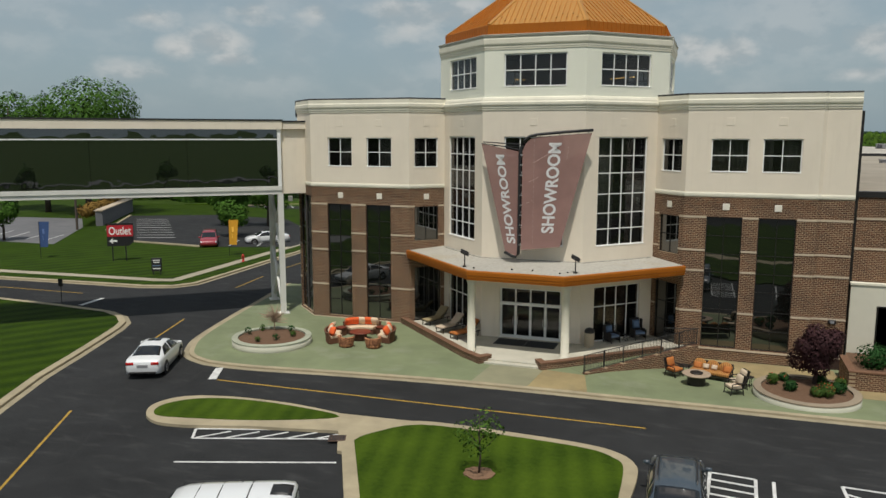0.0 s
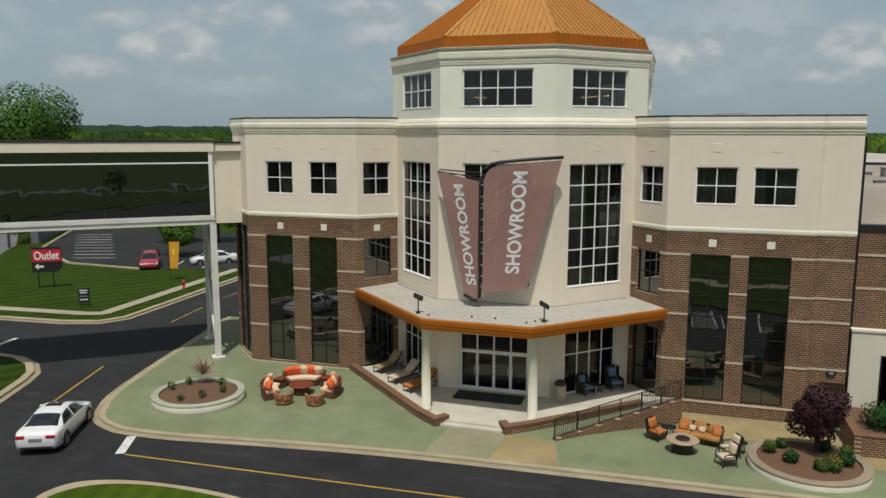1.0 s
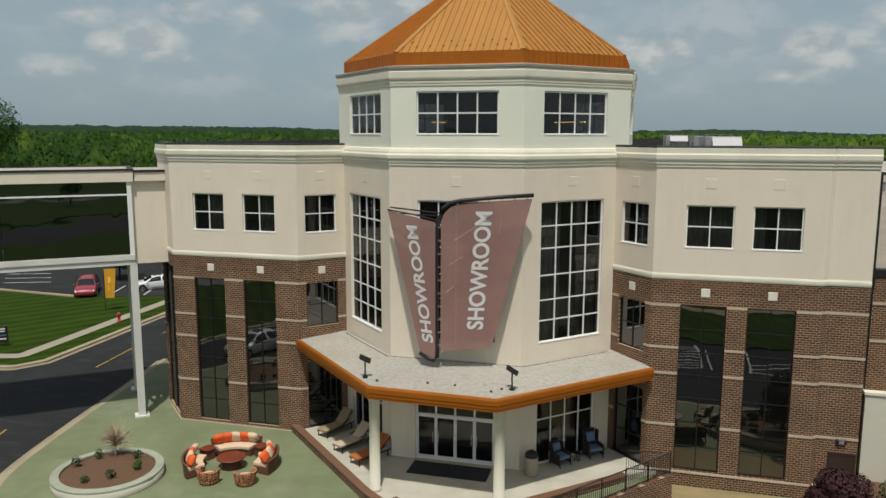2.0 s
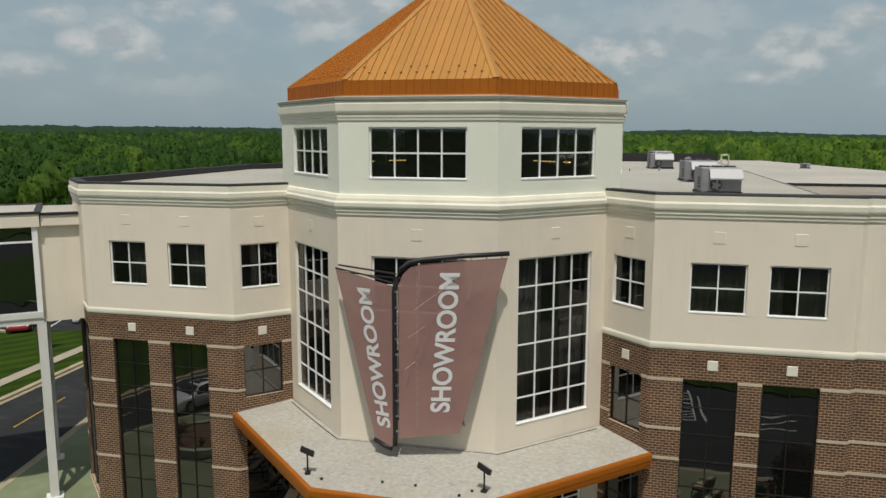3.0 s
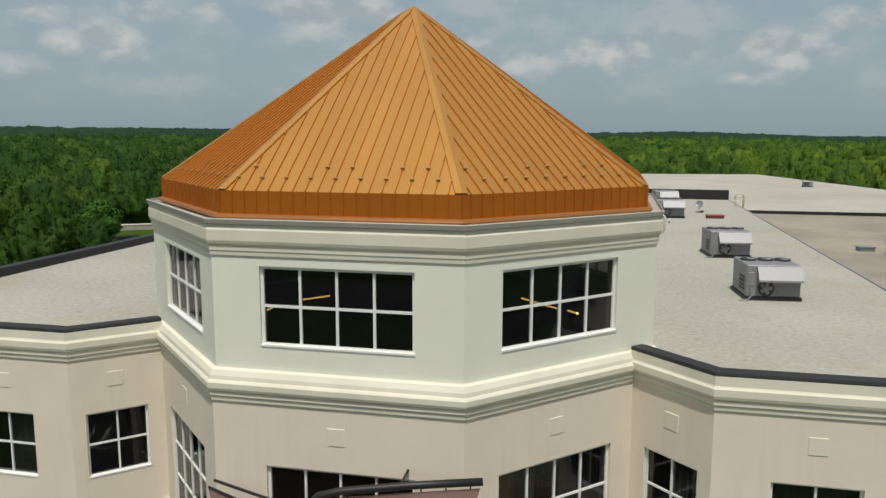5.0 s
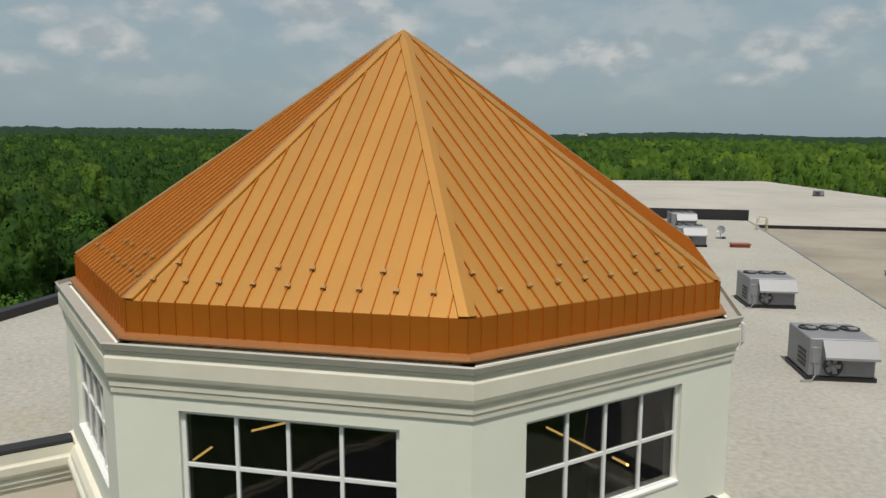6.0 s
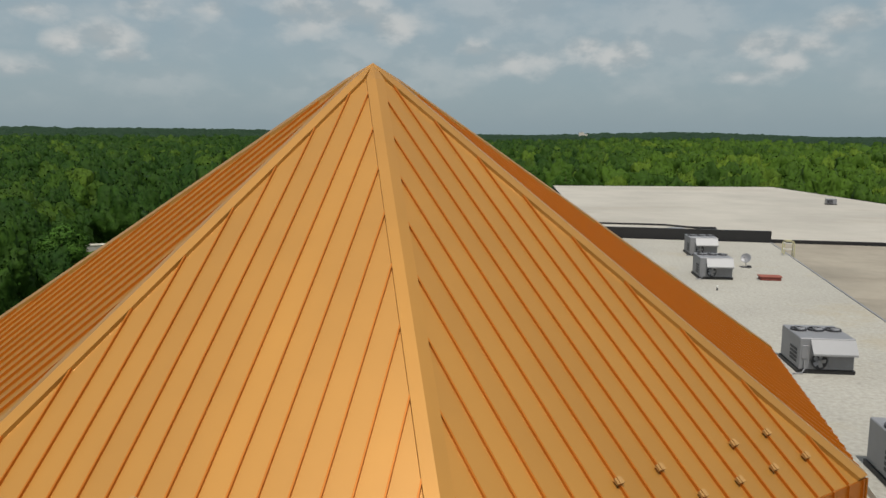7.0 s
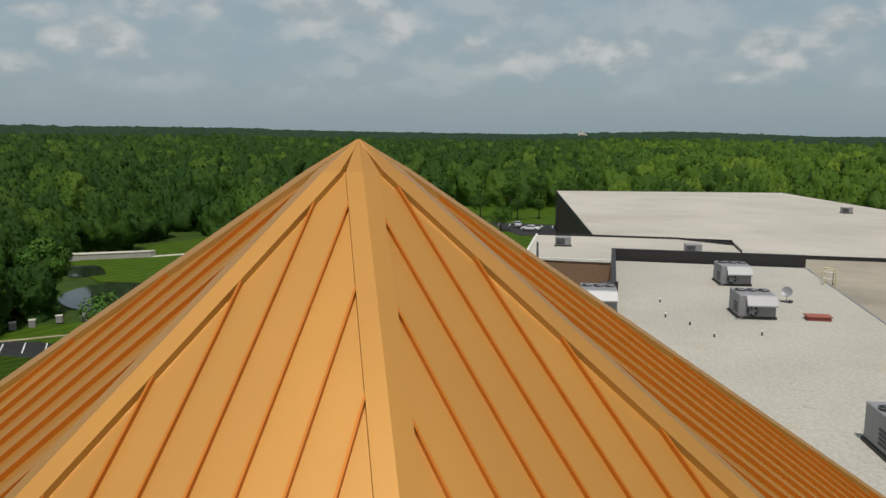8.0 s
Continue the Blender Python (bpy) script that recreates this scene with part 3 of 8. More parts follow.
def wing_wall(p, q, up, low, low_rows, u_start=0.0, foot=0.0):
    wall("wall", p, q, foot, Z_BAND, WALL_T, low, BRICK, bld, u_start, "red-brown brick lower wall")
    wall("wall", p, q, Z_BAND, 13.65, WALL_T, up, STUCCO, bld, u_start)
    for o in up:
        window(p, q, *o, even(2), even(2), WHITE, GLASS, bld, 0.08, 0.05, 0.06, sill=0.015)
    for o in low:
        n = 2
        window(p, q, *o, even(n), low_rows if o[3] - o[2] > 4.5 else (even(2) if o[2] > 4 else [0, 0.33, 0.66, 1]), BRONZE, GLASS_BR, bld, 0.10, 0.04, 0.05)
    # cast stone bands between the openings
    m, length = axes(p, q)
    for z in (7.72, 5.86, 4.70, 2.38):
        cuts, u = [], 0.0
        for o in sorted(low):
            if o[2] < z < o[3] + 0.05:
                cuts.append((u, o[0])); u = o[1]
        cuts.append((u, length))
        for a, b in cuts:
            bm = bmesh.new()
            box(bm, a, b, -0.025, 0.05, z - 0.055, z + 0.055)
            part("stone_band", bm, STONE, bld).matrix_basis = m
    bm = bmesh.new()
    box(bm, 0, length, -0.04, 0.05, *((0.0, 0.17) if foot == 0 else (0.20, 0.30)))
    part("stone_base", bm, STONE, bld).matrix_basis = m


ROWS7 = [0, 0.14, 0.29, 0.44, 0.58, 0.72, 0.86, 1]
dl = END_L[0]
wing_wall(END_L, CORN_L, [(-14.0 - dl, -12.27 - dl, 10.18, 12.04), (-11.24 - dl, -9.50 - dl, 10.18, 12.04)],
          [(-14.1 - dl, -12.38 - dl, 0.30, 7.75), (-11.33 - dl, -9.6 - dl, 0.30, 7.75)], ROWS7)
wing_wall(CORN_L, NOTCH_L, [(0.36, 2.0, 10.18, 12.04)], [(0.36, 2.02, 5.5, 7.7), (0.35, 2.2, 0.3, 3.8)], ROWS7, 8)
wing_wall(NOTCH_R, CORN_R, [(0.48, 2.10, 10.18, 12.04)], [(0.48, 2.12, 5.5, 7.7), (0.33, 2.18, 0.3, 3.8)], ROWS7, 3)
dr = CORN_R[0]
wing_wall(CORN_R, KINK_A, [(9.58 - dr, 11.50 - dr, 10.22, 12.04), (12.22 - dr, 14.15 - dr, 10.22, 12.04)],
          [(9.5 - dr, 11.38 - dr, 0.34, 7.75), (12.2 - dr, 14.1 - dr, 0.34, 7.75)], ROWS7, 6, -0.6)
wing_wall(KINK_A, KINK_B, [], [], ROWS7, 2, -0.6)
wing_wall(KINK_B, END_R, [], [], ROWS7, 4, -0.6)
wing_wall(CH_L, END_L, [], [(0.3, 2.95, 0.3, 8.2)], ROWS7, 1)
# sides and back close the block
BACK = [(16.85, -4.58), (16.85, 20), (16.85, 55.5), (2.6, 55.5), (2.6, 41.5), (-10, 24), (-17.5, 14), CH_L]
for p, q in zip(BACK, BACK[1:]):
    wall("wall", p, q, 0, 13.38, WALL_T, [], BRICK, bld)

bm = bmesh.new()
line_l = [CH_L, END_L, CORN_L, NOTCH_L]
line_r = [NOTCH_R, CORN_R, KINK_A, KINK_B, END_R]
for ln in (line_l, line_r):
    bm = bmesh.new()
    strip(bm, ln, BELT)
    bmesh.ops.recalc_face_normals(bm, faces=bm.faces)
    part("cornice", bm, TRIM, bld)
    bm = bmesh.new()
    strip(bm, ln, [(-0.32, Z_ROOF), (-0.16, Z_ROOF), (-0.16, 14.42), (0.07, 14.42), (0.09, 14.45), (0.07, 14.51), (-0.32, 14.51)])
    bmesh.ops.recalc_face_normals(bm, faces=bm.faces)
    part("coping", bm, COPING, bld)
    bm = bmesh.new()
    strip(bm, ln, [(-0.02, 8.86), (0.03, 8.87), (0.045, 8.93), (0.045, 9.03), (0.02, 9.10), (-0.02, 9.11)])
    bmesh.ops.recalc_face_normals(bm, faces=bm.faces)
    part("band_course", bm, TRIM, bld)
bm = bmesh.new()
strip(bm, BACK[:3], [(-0.05, Z_ROOF - 0.2), (0.06, Z_ROOF - 0.2), (0.06, Z_ROOF + 0.03), (-0.05, Z_ROOF + 0.03)])
bmesh.ops.recalc_face_normals(bm, faces=bm.faces)
part("roof_edge", bm, HVAC, bld)
bm = bmesh.new()
strip(bm, BACK[4:], [(-0.32, Z_ROOF - 0.1), (0.12, Z_ROOF - 0.1), (0.14, 14.42), (0.14, 14.50), (-0.32, 14.50)])
bmesh.ops.recalc_face_normals(bm, faces=bm.faces)
part("coping", bm, COPING, bld)

bm = bmesh.new()
prism(bm, offset(ccw([END_L, CORN_L, NOTCH_L, NOTCH_R, CORN_R, KINK_A, KINK_B, END_R, *BACK[1:]]), -0.06), Z_ROOF - 0.3, Z_ROOF)
bmesh.ops.triangulate(bm, faces=bm.faces)
part("flat_roof", bm, GRAVEL, bld, "flat roof covered with pale gravel")
bm = bmesh.new()
prism(bm, offset(ccw([CH_L, END_L, CORN_L, NOTCH_L, (-6.6, 3.0), (-2.4, 8.0), (-2.4, 34.3), (-10, 24), (-17.5, 14)]), -0.33), Z_ROOF - 0.02, 14.16)
bmesh.ops.triangulate(bm, faces=bm.faces)
part("flat_roof", bm, GRAVEL, bld, "higher gravel roof of the other wing")

# square stucco blocks under the cornice, cream tiles in the brick frieze


def blocks(p, q, us, z, size, material, name, out=0.05):
    m, _ = axes(p, q)
    for u in us:
        bm = bmesh.new()
        box(bm, u - size / 2, u + size / 2, -out, 0.05, z - size / 2, z + size / 2)
        bevelled(bm, 0.012, 1)
        part(name, bm, material, bld).matrix_basis = m


for p, q, us in ((END_L, CORN_L, (-13.13 - dl, -10.37 - dl)), (CORN_L, NOTCH_L, (1.18,)), (NOTCH_R, CORN_R, (1.29,)), (CORN_R, KINK_A, (10.5 - dr, 13.15 - dr))):
    blocks(p, q, us, 12.95, 0.42, STUCCO, "stucco_block", 0.014)
    blocks(p, q, us, 8.32, 0.36, mat("cream_tile", (0.72, 0.68, 0.58), 0.6, var=0.08, scale=9), "tile", 0.03)
blocks(*faces["front"], (3.0,), 12.95, 0.42, STUCCO, "stucco_block", 0.014)
blocks(*faces["right"], (2.6,), 12.95, 0.42, STUCCO, "stucco_block", 0.014)
blocks(*faces["left"], (3.3,), 12.95, 0.42, STUCCO, "stucco_block", 0.014)

# entrance doors: two pairs under a row of toplights
p, q = faces["front"]
m, _ = axes(p, q)
u0, u1, z0, z1 = openings["front"][1]
ent = part("entrance_door", (lambda b: (box(b, u0, u0 + 0.06, 0.1, 0.2, z0, z1), box(b, u1 - 0.06, u1, 0.1, 0.2, z0, z1), box(b, u0 + 0.06, u1 - 0.06, 0.1, 0.2, z1 - 0.06, z1), box(b, u0 + 0.06, u1 - 0.06, 0.1, 0.2, 2.38, 2.46), b)[-1])(bmesh.new()), WHITE, bld, "white-framed glass double entrance doors")
ent.matrix_basis = m
w = (u1 - u0 - 0.12) / 4
for i in range(4):
    a = u0 + 0.06 + i * w
    bm = bmesh.new()
    box(bm, a + 0.04, a + w - 0.04, 0.15, 0.165, 2.47, z1 - 0.06)
    part("pane", bm, GLASS, ent)
    bm = bmesh.new()
    for b in ((a, a + 0.04, 2.46, z1 - 0.06), (a + w - 0.04, a + w, 2.46, z1 - 0.06), (a, a + 0.07, z0, 2.38), (a + w - 0.07, a + w, z0, 2.38), (a + 0.07, a + w - 0.07, z0, z0 + 0.18), (a + 0.07, a + w - 0.07, 2.28, 2.38)):
        box(bm, b[0], b[1], 0.12, 0.19, b[2], b[3])
    part("door_leaf", bm, WHITE, ent)
    bm = bmesh.new()
    box(bm, a + 0.07, a + w - 0.07, 0.15, 0.165, z0 + 0.18, 2.28)
    part("pane", bm, GLASS, ent)
    hx = a + w - 0.13 if i % 2 == 0 else a + 0.13
    bm = bmesh.new()
    tube(bm, [(hx, 0.12, 1.15), (hx, 0.05, 1.15), (hx, 0.05, 1.6), (hx, 0.12, 1.6)], 0.016, 6)
    part("handle", bm, CHROME, ent)

# solid near-black blocks stand in for the unlit rooms behind the panes
ROOM = mat("unlit_room", (0.05, 0.045, 0.04), 0.9)
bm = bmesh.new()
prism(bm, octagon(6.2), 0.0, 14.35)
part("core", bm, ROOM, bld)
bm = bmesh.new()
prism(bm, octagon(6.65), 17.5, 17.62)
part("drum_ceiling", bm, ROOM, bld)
# dark core added in the drum to keep its inside black
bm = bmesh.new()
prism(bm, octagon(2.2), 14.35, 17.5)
part("drum_dark_core", bm, ROOM, bld)
# bare lamp tubes inside the drum
TUBE_LAMP = mat("lamp_tube", (0.8, 0.55, 0.2), 0.5)
TUBE_LAMP.node_tree.nodes["Principled BSDF"].inputs["Emission Color"].default_value = (1.0, 0.62, 0.18, 1)
TUBE_LAMP.node_tree.nodes["Principled BSDF"].inputs["Emission Strength"].default_value = 1.6
for a, b in (((-2.13, -6.1), (-2.1, -5.5)), ((-1.75, -4.64), (-1.25, -4.05)), ((3.7, -3.2), (4.66, -4.17)), ((4.95, -4.35), (5.2, -4.62))):
    bm = bmesh.new()
    tube(bm, [(*a, 15.5), (*b, 15.5)], 0.022, 6)
    part("lamp_tube", bm, TUBE_LAMP, bld, "thin yellow lamp tube inside the dark drum")
# drapes that hang in folds behind the upper panes of the wings
DRAPE = mat("grey_drape", (0.30, 0.31, 0.28), 0.9, var=0.12, scale=1.5)


def drape(p, q, u0, u1, z0, z1, depth=0.34):
    m, _ = axes(p, q)
    bm = bmesh.new()
    n = int((u1 - u0) / 0.035)
    rows = [[bm.verts.new((u0 + (u1 - u0) * i / n, depth + 0.045 * math.sin(i * 0.9) + 0.02 * math.sin(i * 0.37), z)) for i in range(n + 1)] for z in (z0, z1)]
    for i in range(n):
        bm.faces.new((rows[0][i], rows[0][i + 1], rows[1][i + 1], rows[1][i]))
    o = part("drape", bm, DRAPE, bld, "grey drape in soft folds behind the pane", True)
    o.matrix_basis = m
    sm = o.modifiers.new("thickness", "SOLIDIFY"); sm.thickness = 0.012


for p, q, u0, u1, z0, z1 in ((CORN_R, KINK_A, 9.5 - dr, 11.6 - dr, 9.9, 12.2), (CORN_R, KINK_A, 12.15 - dr, 12.75 - dr, 9.9, 12.2), (CORN_R, KINK_A, 13.2 - dr, 14.2 - dr, 9.9, 12.2), (NOTCH_R, CORN_R, 1.2, 1.9, 9.9, 12.2),
                             (END_L, CORN_L, -13.2 - dl, -12.3 - dl, 9.9, 12.2), (END_L, CORN_L, -10.5 - dl, -9.5 - dl, 9.9, 12.2), (*faces["right"], 1.0, 2.3, 5.7, 12.2), (*faces["right"], 3.2, 4.3, 5.7, 9.6)):
    drape(p, q, u0, u1, z0, z1)
# near-black blocks fill the wings too, in place of unlit rooms
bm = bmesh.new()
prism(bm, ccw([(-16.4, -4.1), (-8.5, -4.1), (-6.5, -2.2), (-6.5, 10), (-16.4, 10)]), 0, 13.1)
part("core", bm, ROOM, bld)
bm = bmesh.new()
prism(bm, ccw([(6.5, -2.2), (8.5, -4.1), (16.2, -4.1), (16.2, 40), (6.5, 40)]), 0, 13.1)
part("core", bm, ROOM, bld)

# ---- copper roof: standing-seam panels, fascia panels, hip caps ----
Z_EAVE, Z_APEX = 18.43, 23.43
copper = part("copper_roof", (lambda b: (prism(b, octagon(R_EAVE - 0.06), 17.80, 18.30), b)[-1])(bmesh.new()), COPPER_SHADED, bld, "orange copper standing-seam pyramid roof")
side = EAVE[1][0] * 2
pw = side / 19
slope = math.atan2(Z_APEX - Z_EAVE, R_EAVE)
run = math.hypot(Z_APEX - Z_EAVE, R_EAVE)
for f in range(8):
    rz = f * 45.0
    # x along the eave, y up the slope
    base = Matrix.Rotation(radians(rz), 4, "Z") @ Matrix.Translation((0, -R_EAVE, Z_EAVE)) @ Matrix.Rotation(slope, 4, "X")
    down = Matrix.Rotation(radians(rz), 4, "Z") @ Matrix.Translation((0, -R_EAVE, 0))
    # the seams of every other side are set out of step
    shift = 0.78 if f % 2 else 0.0
    for i in range(19 + (f % 2)):
        a, b = max(-side / 2, side / 2 - (i + 1 - shift) * pw), min(side / 2, side / 2 - (i - shift) * pw)
        ya, yb = run * (1 - abs(a) * 2 / side), run * (1 - abs(b) * 2 / side)
        bm = bmesh.new()
        lo, hi = [], []
        pts = [(a, 0), (b, 0), (b, yb), (a, ya)]
        if yb < 1e-4: pts = [(a, 0), (b, 0), (a, ya)]
        if ya < 1e-4: pts = [(a, 0), (b, 0), (b, yb)]
        prism(bm, pts, -0.02, 0.0)
        # the raised seam along the side that runs up the slope
        if a > -side / 2 + 0.01:
            t = min(ya, run) - 0.36
            if t > 0.1:
                sb = bmesh.new()
                box(sb, a - 0.009, a + 0.009, 0.0, t, 0.001, 0.036)
                part("seam", sb, SEAM_SHADED, copper).matrix_basis = base
        part("roof_panel", bm, COPPER, copper).matrix_basis = base
        bm = bmesh.new()
        box(bm, a + 0.004, b - 0.004, -0.012, 0.03, 17.86, Z_EAVE - 0.004)
        box(bm, a - 0.010, a + 0.010, -0.034, -0.012, 17.86, Z_EAVE + 0.004)
        part("fascia_panel", bm, COPPER_SHADED, copper).matrix_basis = down
    # hip cap
    h = Vector((EAVE[f][0], EAVE[f][1], Z_EAVE))
    top = Vector((0, 0, Z_APEX))
    d = (top - h).normalized()
    sd = Vector((-h.y, h.x, 0)).normalized()
    up = sd.cross(d) * -1
    if up.z < 0: up = -up
    bm = bmesh.new()
    rows = []
    for P, k, lift in ((h, 1.0, 1.0), (top - d * 0.52, 1.0, 1.0), (top, 0.08, 0.3)):
        rows.append([bm.verts.new(P + sd * s * k + d * abs(s) * 0.34 * k + up * u * lift) for s, u in ((-0.14, -0.040), (-0.137, 0.013), (0, 0.049), (0.137, 0.013), (0.14, -0.040))])
    for r0, r1 in zip(rows, rows[1:]):
        for k in range(4):
            bm.faces.new((r0[k], r0[k + 1], r1[k + 1], r1[k]))
    bm.faces.new(rows[0][::-1])
    bmesh.ops.recalc_face_normals(bm, faces=bm.faces)
    part("hip_cap", bm, COPPER, copper)
# snow guards: two staggered rows on every second seam
GUARD = mat("snow_guard", (0.40, 0.215, 0.065), 0.65, 0.1, var=0.3, scale=20)
gm = bpy.data.meshes.new("snow_guard")
bm = bmesh.new(); box(bm, -0.045, 0.045, -0.035, 0.035, 0.0, 0.03); box(bm, -0.02, 0.02, -0.04, 0.04, 0.03, 0.042); bm.to_mesh(gm); bm.free(); gm.materials.append(GUARD)
for f in (0, 1, 7):
    base = Matrix.Rotation(radians(f * 45.0), 4, "Z") @ Matrix.Translation((0, -R_EAVE, Z_EAVE)) @ Matrix.Rotation(slope, 4, "X")
    for i in range(1, 19):
        x = -side / 2 + (i - (0.22 if f % 2 else 0)) * pw
        y = 0.45 if i % 2 else 0.84
        if y < run * (1 - abs(x) * 2 / side) - 0.25 and (i % 2 or i % 6 and i != 4):
            shared("snow_guard", gm, copper, base @ Matrix.Translation((x, y, 0.028)))
# base flashing below the fascia
bm = bmesh.new()
strip(bm, EAVE, [(-0.05, 17.78), (0.12, 17.80), (0.16, 17.84), (0.14, 17.88), (0.04, 17.90), (-0.05, 17.92)], True)
bmesh.ops.recalc_face_normals(bm, faces=bm.faces)
part("flashing", bm, mat("copper_flashing", (0.32, 0.135, 0.04), 0.55, 0.3, var=0.15, scale=2), copper)

bm = bmesh.new()
tube(bm, [(7.10, -2.95, 17.76), (7.19, -2.98, 17.68), (7.20, -2.98, 17.36), (7.13, -2.96, 17.22)], 0.035, 7)
part("downpipe", bm, WHITE_STEEL, bld, "short white downpipe under the copper roof")

# ---- entrance canopy ----
CAN = [(-8.42, -5.42), (-2.56, -11.22), (2.74, -11.38), (8.50, -5.62)]
inner = [(-6.605, -3.605), LOW[0], LOW[1], (6.605, -3.605)]
bm = bmesh.new()
o_t = [bm.verts.new((x, y, 4.93)) for x, y in offset(CAN, -0.06, False)]
i_t = [bm.verts.new((x, y, 5.08)) for x, y in inner]
o_b = [bm.verts.new((x, y, 4.70)) for x, y in offset(CAN, -0.06, False)]
i_b = [bm.verts.new((x, y, 4.70)) for x, y in inner]
for a, b in ((o_t, i_t), (i_b, o_b), (o_b, o_t)):
    for i in range(3):
        bm.faces.new((a[i], a[i + 1], b[i + 1], b[i]))
# small triangles that run back to the brick corners
for k, c in ((0, CORN_L), (3, CORN_R)):
    v = bm.verts.new((c[0] * 0.99, c[1] * 0.99, 4.96))
    bm.faces.new((o_t[k], i_t[k], v) if k == 3 else (i_t[k], o_t[k], v))
bmesh.ops.recalc_face_normals(bm, faces=bm.faces)
canopy = part("canopy", bm, GRAVEL, bld, "entrance canopy with pale gravel top and copper edge")
bm = bmesh.new()
strip(bm, CAN, [(-0.10, 4.44), (0.0, 4.44), (0.0, 4.54), (0.03, 4.56), (0.03, 4.69), (0.06, 4.71), (0.06, 4.90), (0.04, 4.96), (-0.10, 4.97)])
bmesh.ops.recalc_face_normals(bm, faces=bm.faces)
part("canopy_fascia", bm, COPPER_SHADED, canopy)
bm = bmesh.new()
prism(bm, ccw(offset(CAN, -0.1, False) + inner[::-1]), 4.44, 4.52)
part("soffit", bm, STUCCO, canopy)
for x, y in ((-2.50, -10.62), (2.72, -10.58)):
    bm = bmesh.new()
    lathe(bm, [(0.27, 0.30), (0.27, 0.42), (0.225, 0.46), (0.22, 4.16), (0.25, 4.18), (0.25, 4.24), (0.28, 4.28), (0.28, 4.44)], 28, Matrix.Translation((x, y, 0)))
    part("column", bm, TRIM, bld, "round cream entrance column", True)

# ---- skybridge ----
U = Vector((-0.775, -0.632, 0))
BR0 = Vector((-17.45, -5.55, 0))
br = thing("skybridge", "covered glass skybridge on white steel legs crossing the road", "bridge")
BM_ = Matrix(((U.x, -U.y, 0, BR0.x), (U.y, U.x, 0, BR0.y), (0, 0, 1, 0), (0, 0, 0, 1)))
L_BR, W_BR = 46.0, -4.4


def bpart(name, boxes, material, label=""):
    bm = bmesh.new()
    for b in boxes:
        box(bm, *b)
    bmesh.ops.recalc_face_normals(bm, faces=bm.faces)
    o = part(name, bm, material, br, label)
    o.matrix_basis = BM_
    return o


bpart("deck_beam", [(-0.1, L_BR, -0.0, -0.35, 8.28, 8.55), (-0.1, L_BR, W_BR, W_BR + 0.35, 8.28, 8.55), (-0.1, L_BR, -0.35, W_BR + 0.35, 8.36, 8.5), (-0.1, L_BR, 0.06, -0.3, 8.55, 8.82)], WHITE_STEEL)
bpart("roof_fascia", [(-0.2, L_BR, 0.1, W_BR - 0.1, 12.55, 13.12)], STUCCO)
bpart("coping", [(-0.25, L_BR, 0.14, -0.12, 13.10, 13.2), (-0.25, L_BR, W_BR + 0.12, W_BR - 0.14, 13.10, 13.2), (-0.25, 0.0, -0.12, W_BR + 0.12, 13.10, 13.2)], COPING)
bpart("roof", [(0.0, L_BR, -0.12, W_BR + 0.12, 13.05, 13.15)], MEMBRANE, "pale membrane roof of the bridge")
for i in range(8):
    bpart("pane", [(0.12 + i * 5.7, 0.12 + (i + 1) * 5.7 - 0.02, -0.05, -0.07, 8.82, 11.86)], GLASS_BRIDGE)
    bpart("pane", [(0.12 + i * 5.7, 0.12 + (i + 1) * 5.7 - 0.02, -0.05, -0.07, 11.94, 12.55)], GLASS_BRIDGE)
    bpart("pane", [(0.12 + i * 5.7, 0.12 + (i + 1) * 5.7 - 0.02, W_BR + 0.05, W_BR + 0.07, 8.82, 12.55)], GLASS_BRIDGE)
bpart("glazing_bar", [(0.0, L_BR, 0.0, -0.1, 11.86, 11.94)], WHITE)
bpart("end_post", [(-0.1, 0.12, 0.02, -0.2, 8.55, 12.55)], WHITE)
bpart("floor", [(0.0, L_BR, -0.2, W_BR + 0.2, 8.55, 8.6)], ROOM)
bpart("pier", [(-2.4, -0.1, -0.22, W_BR + 0.2, 8.30, 12.55)], STUCCO, "cream stucco link between bridge and building")
bpart("roof_fascia", [(-2.4, -0.25, 0.0, W_BR, 12.57, 13.02)], STUCCO)
bpart("coping", [(-2.4, -0.25, 0.05, -0.2, 13.02, 13.13)], COPING)
bpart("roof", [(-2.4, -0.25, -0.2, W_BR, 13.02, 13.08)], MEMBRANE)
for y in (-0.18, W_BR - 0.5):
    bm = bmesh.new()
    box(bm, -0.18, 0.18, y - 0.18, y + 0.18, 0.1, 8.3)
    o = part("leg", bm, WHITE_STEEL, br, "white square steel leg"); o.matrix_basis = BM_
    bm = bmesh.new()
    box(bm, -0.36, 0.36, y - 0.36, y + 0.36, 0.1, 0.2)
    o = part("base_plate", bm, WHITE_STEEL, br); o.matrix_basis = BM_
for za, zb in ((0.5, 4.2), (4.2, 8.0)):
    for ya, yb in ((-0.18, W_BR - 0.5), (W_BR - 0.5, -0.18)):
        bm = bmesh.new()
        tube(bm, [(0, ya, za), (0, yb, zb)], 0.12, 8)
        o = part("brace", bm, WHITE_STEEL, br); o.matrix_basis = BM_

# ---- ground, roads, plaza ----
WH = ccw([(0.0, 104.1), (18.6, 102.9), (17.9, 91.0), (24.0, 90.9), (70.0, 91.4), (43.5, 197), (-11.0, 188.4)])


SKYLINE = [(-180, 20), (-75, 34), (-50, 30), (-37, 32), (-28, 31), (-24, 22), (-16, 14), (-9, 9), (-3, 10), (1, 19), (4.5, 24), (9, 14), (14, 4), (30, 2), (180, 10)]


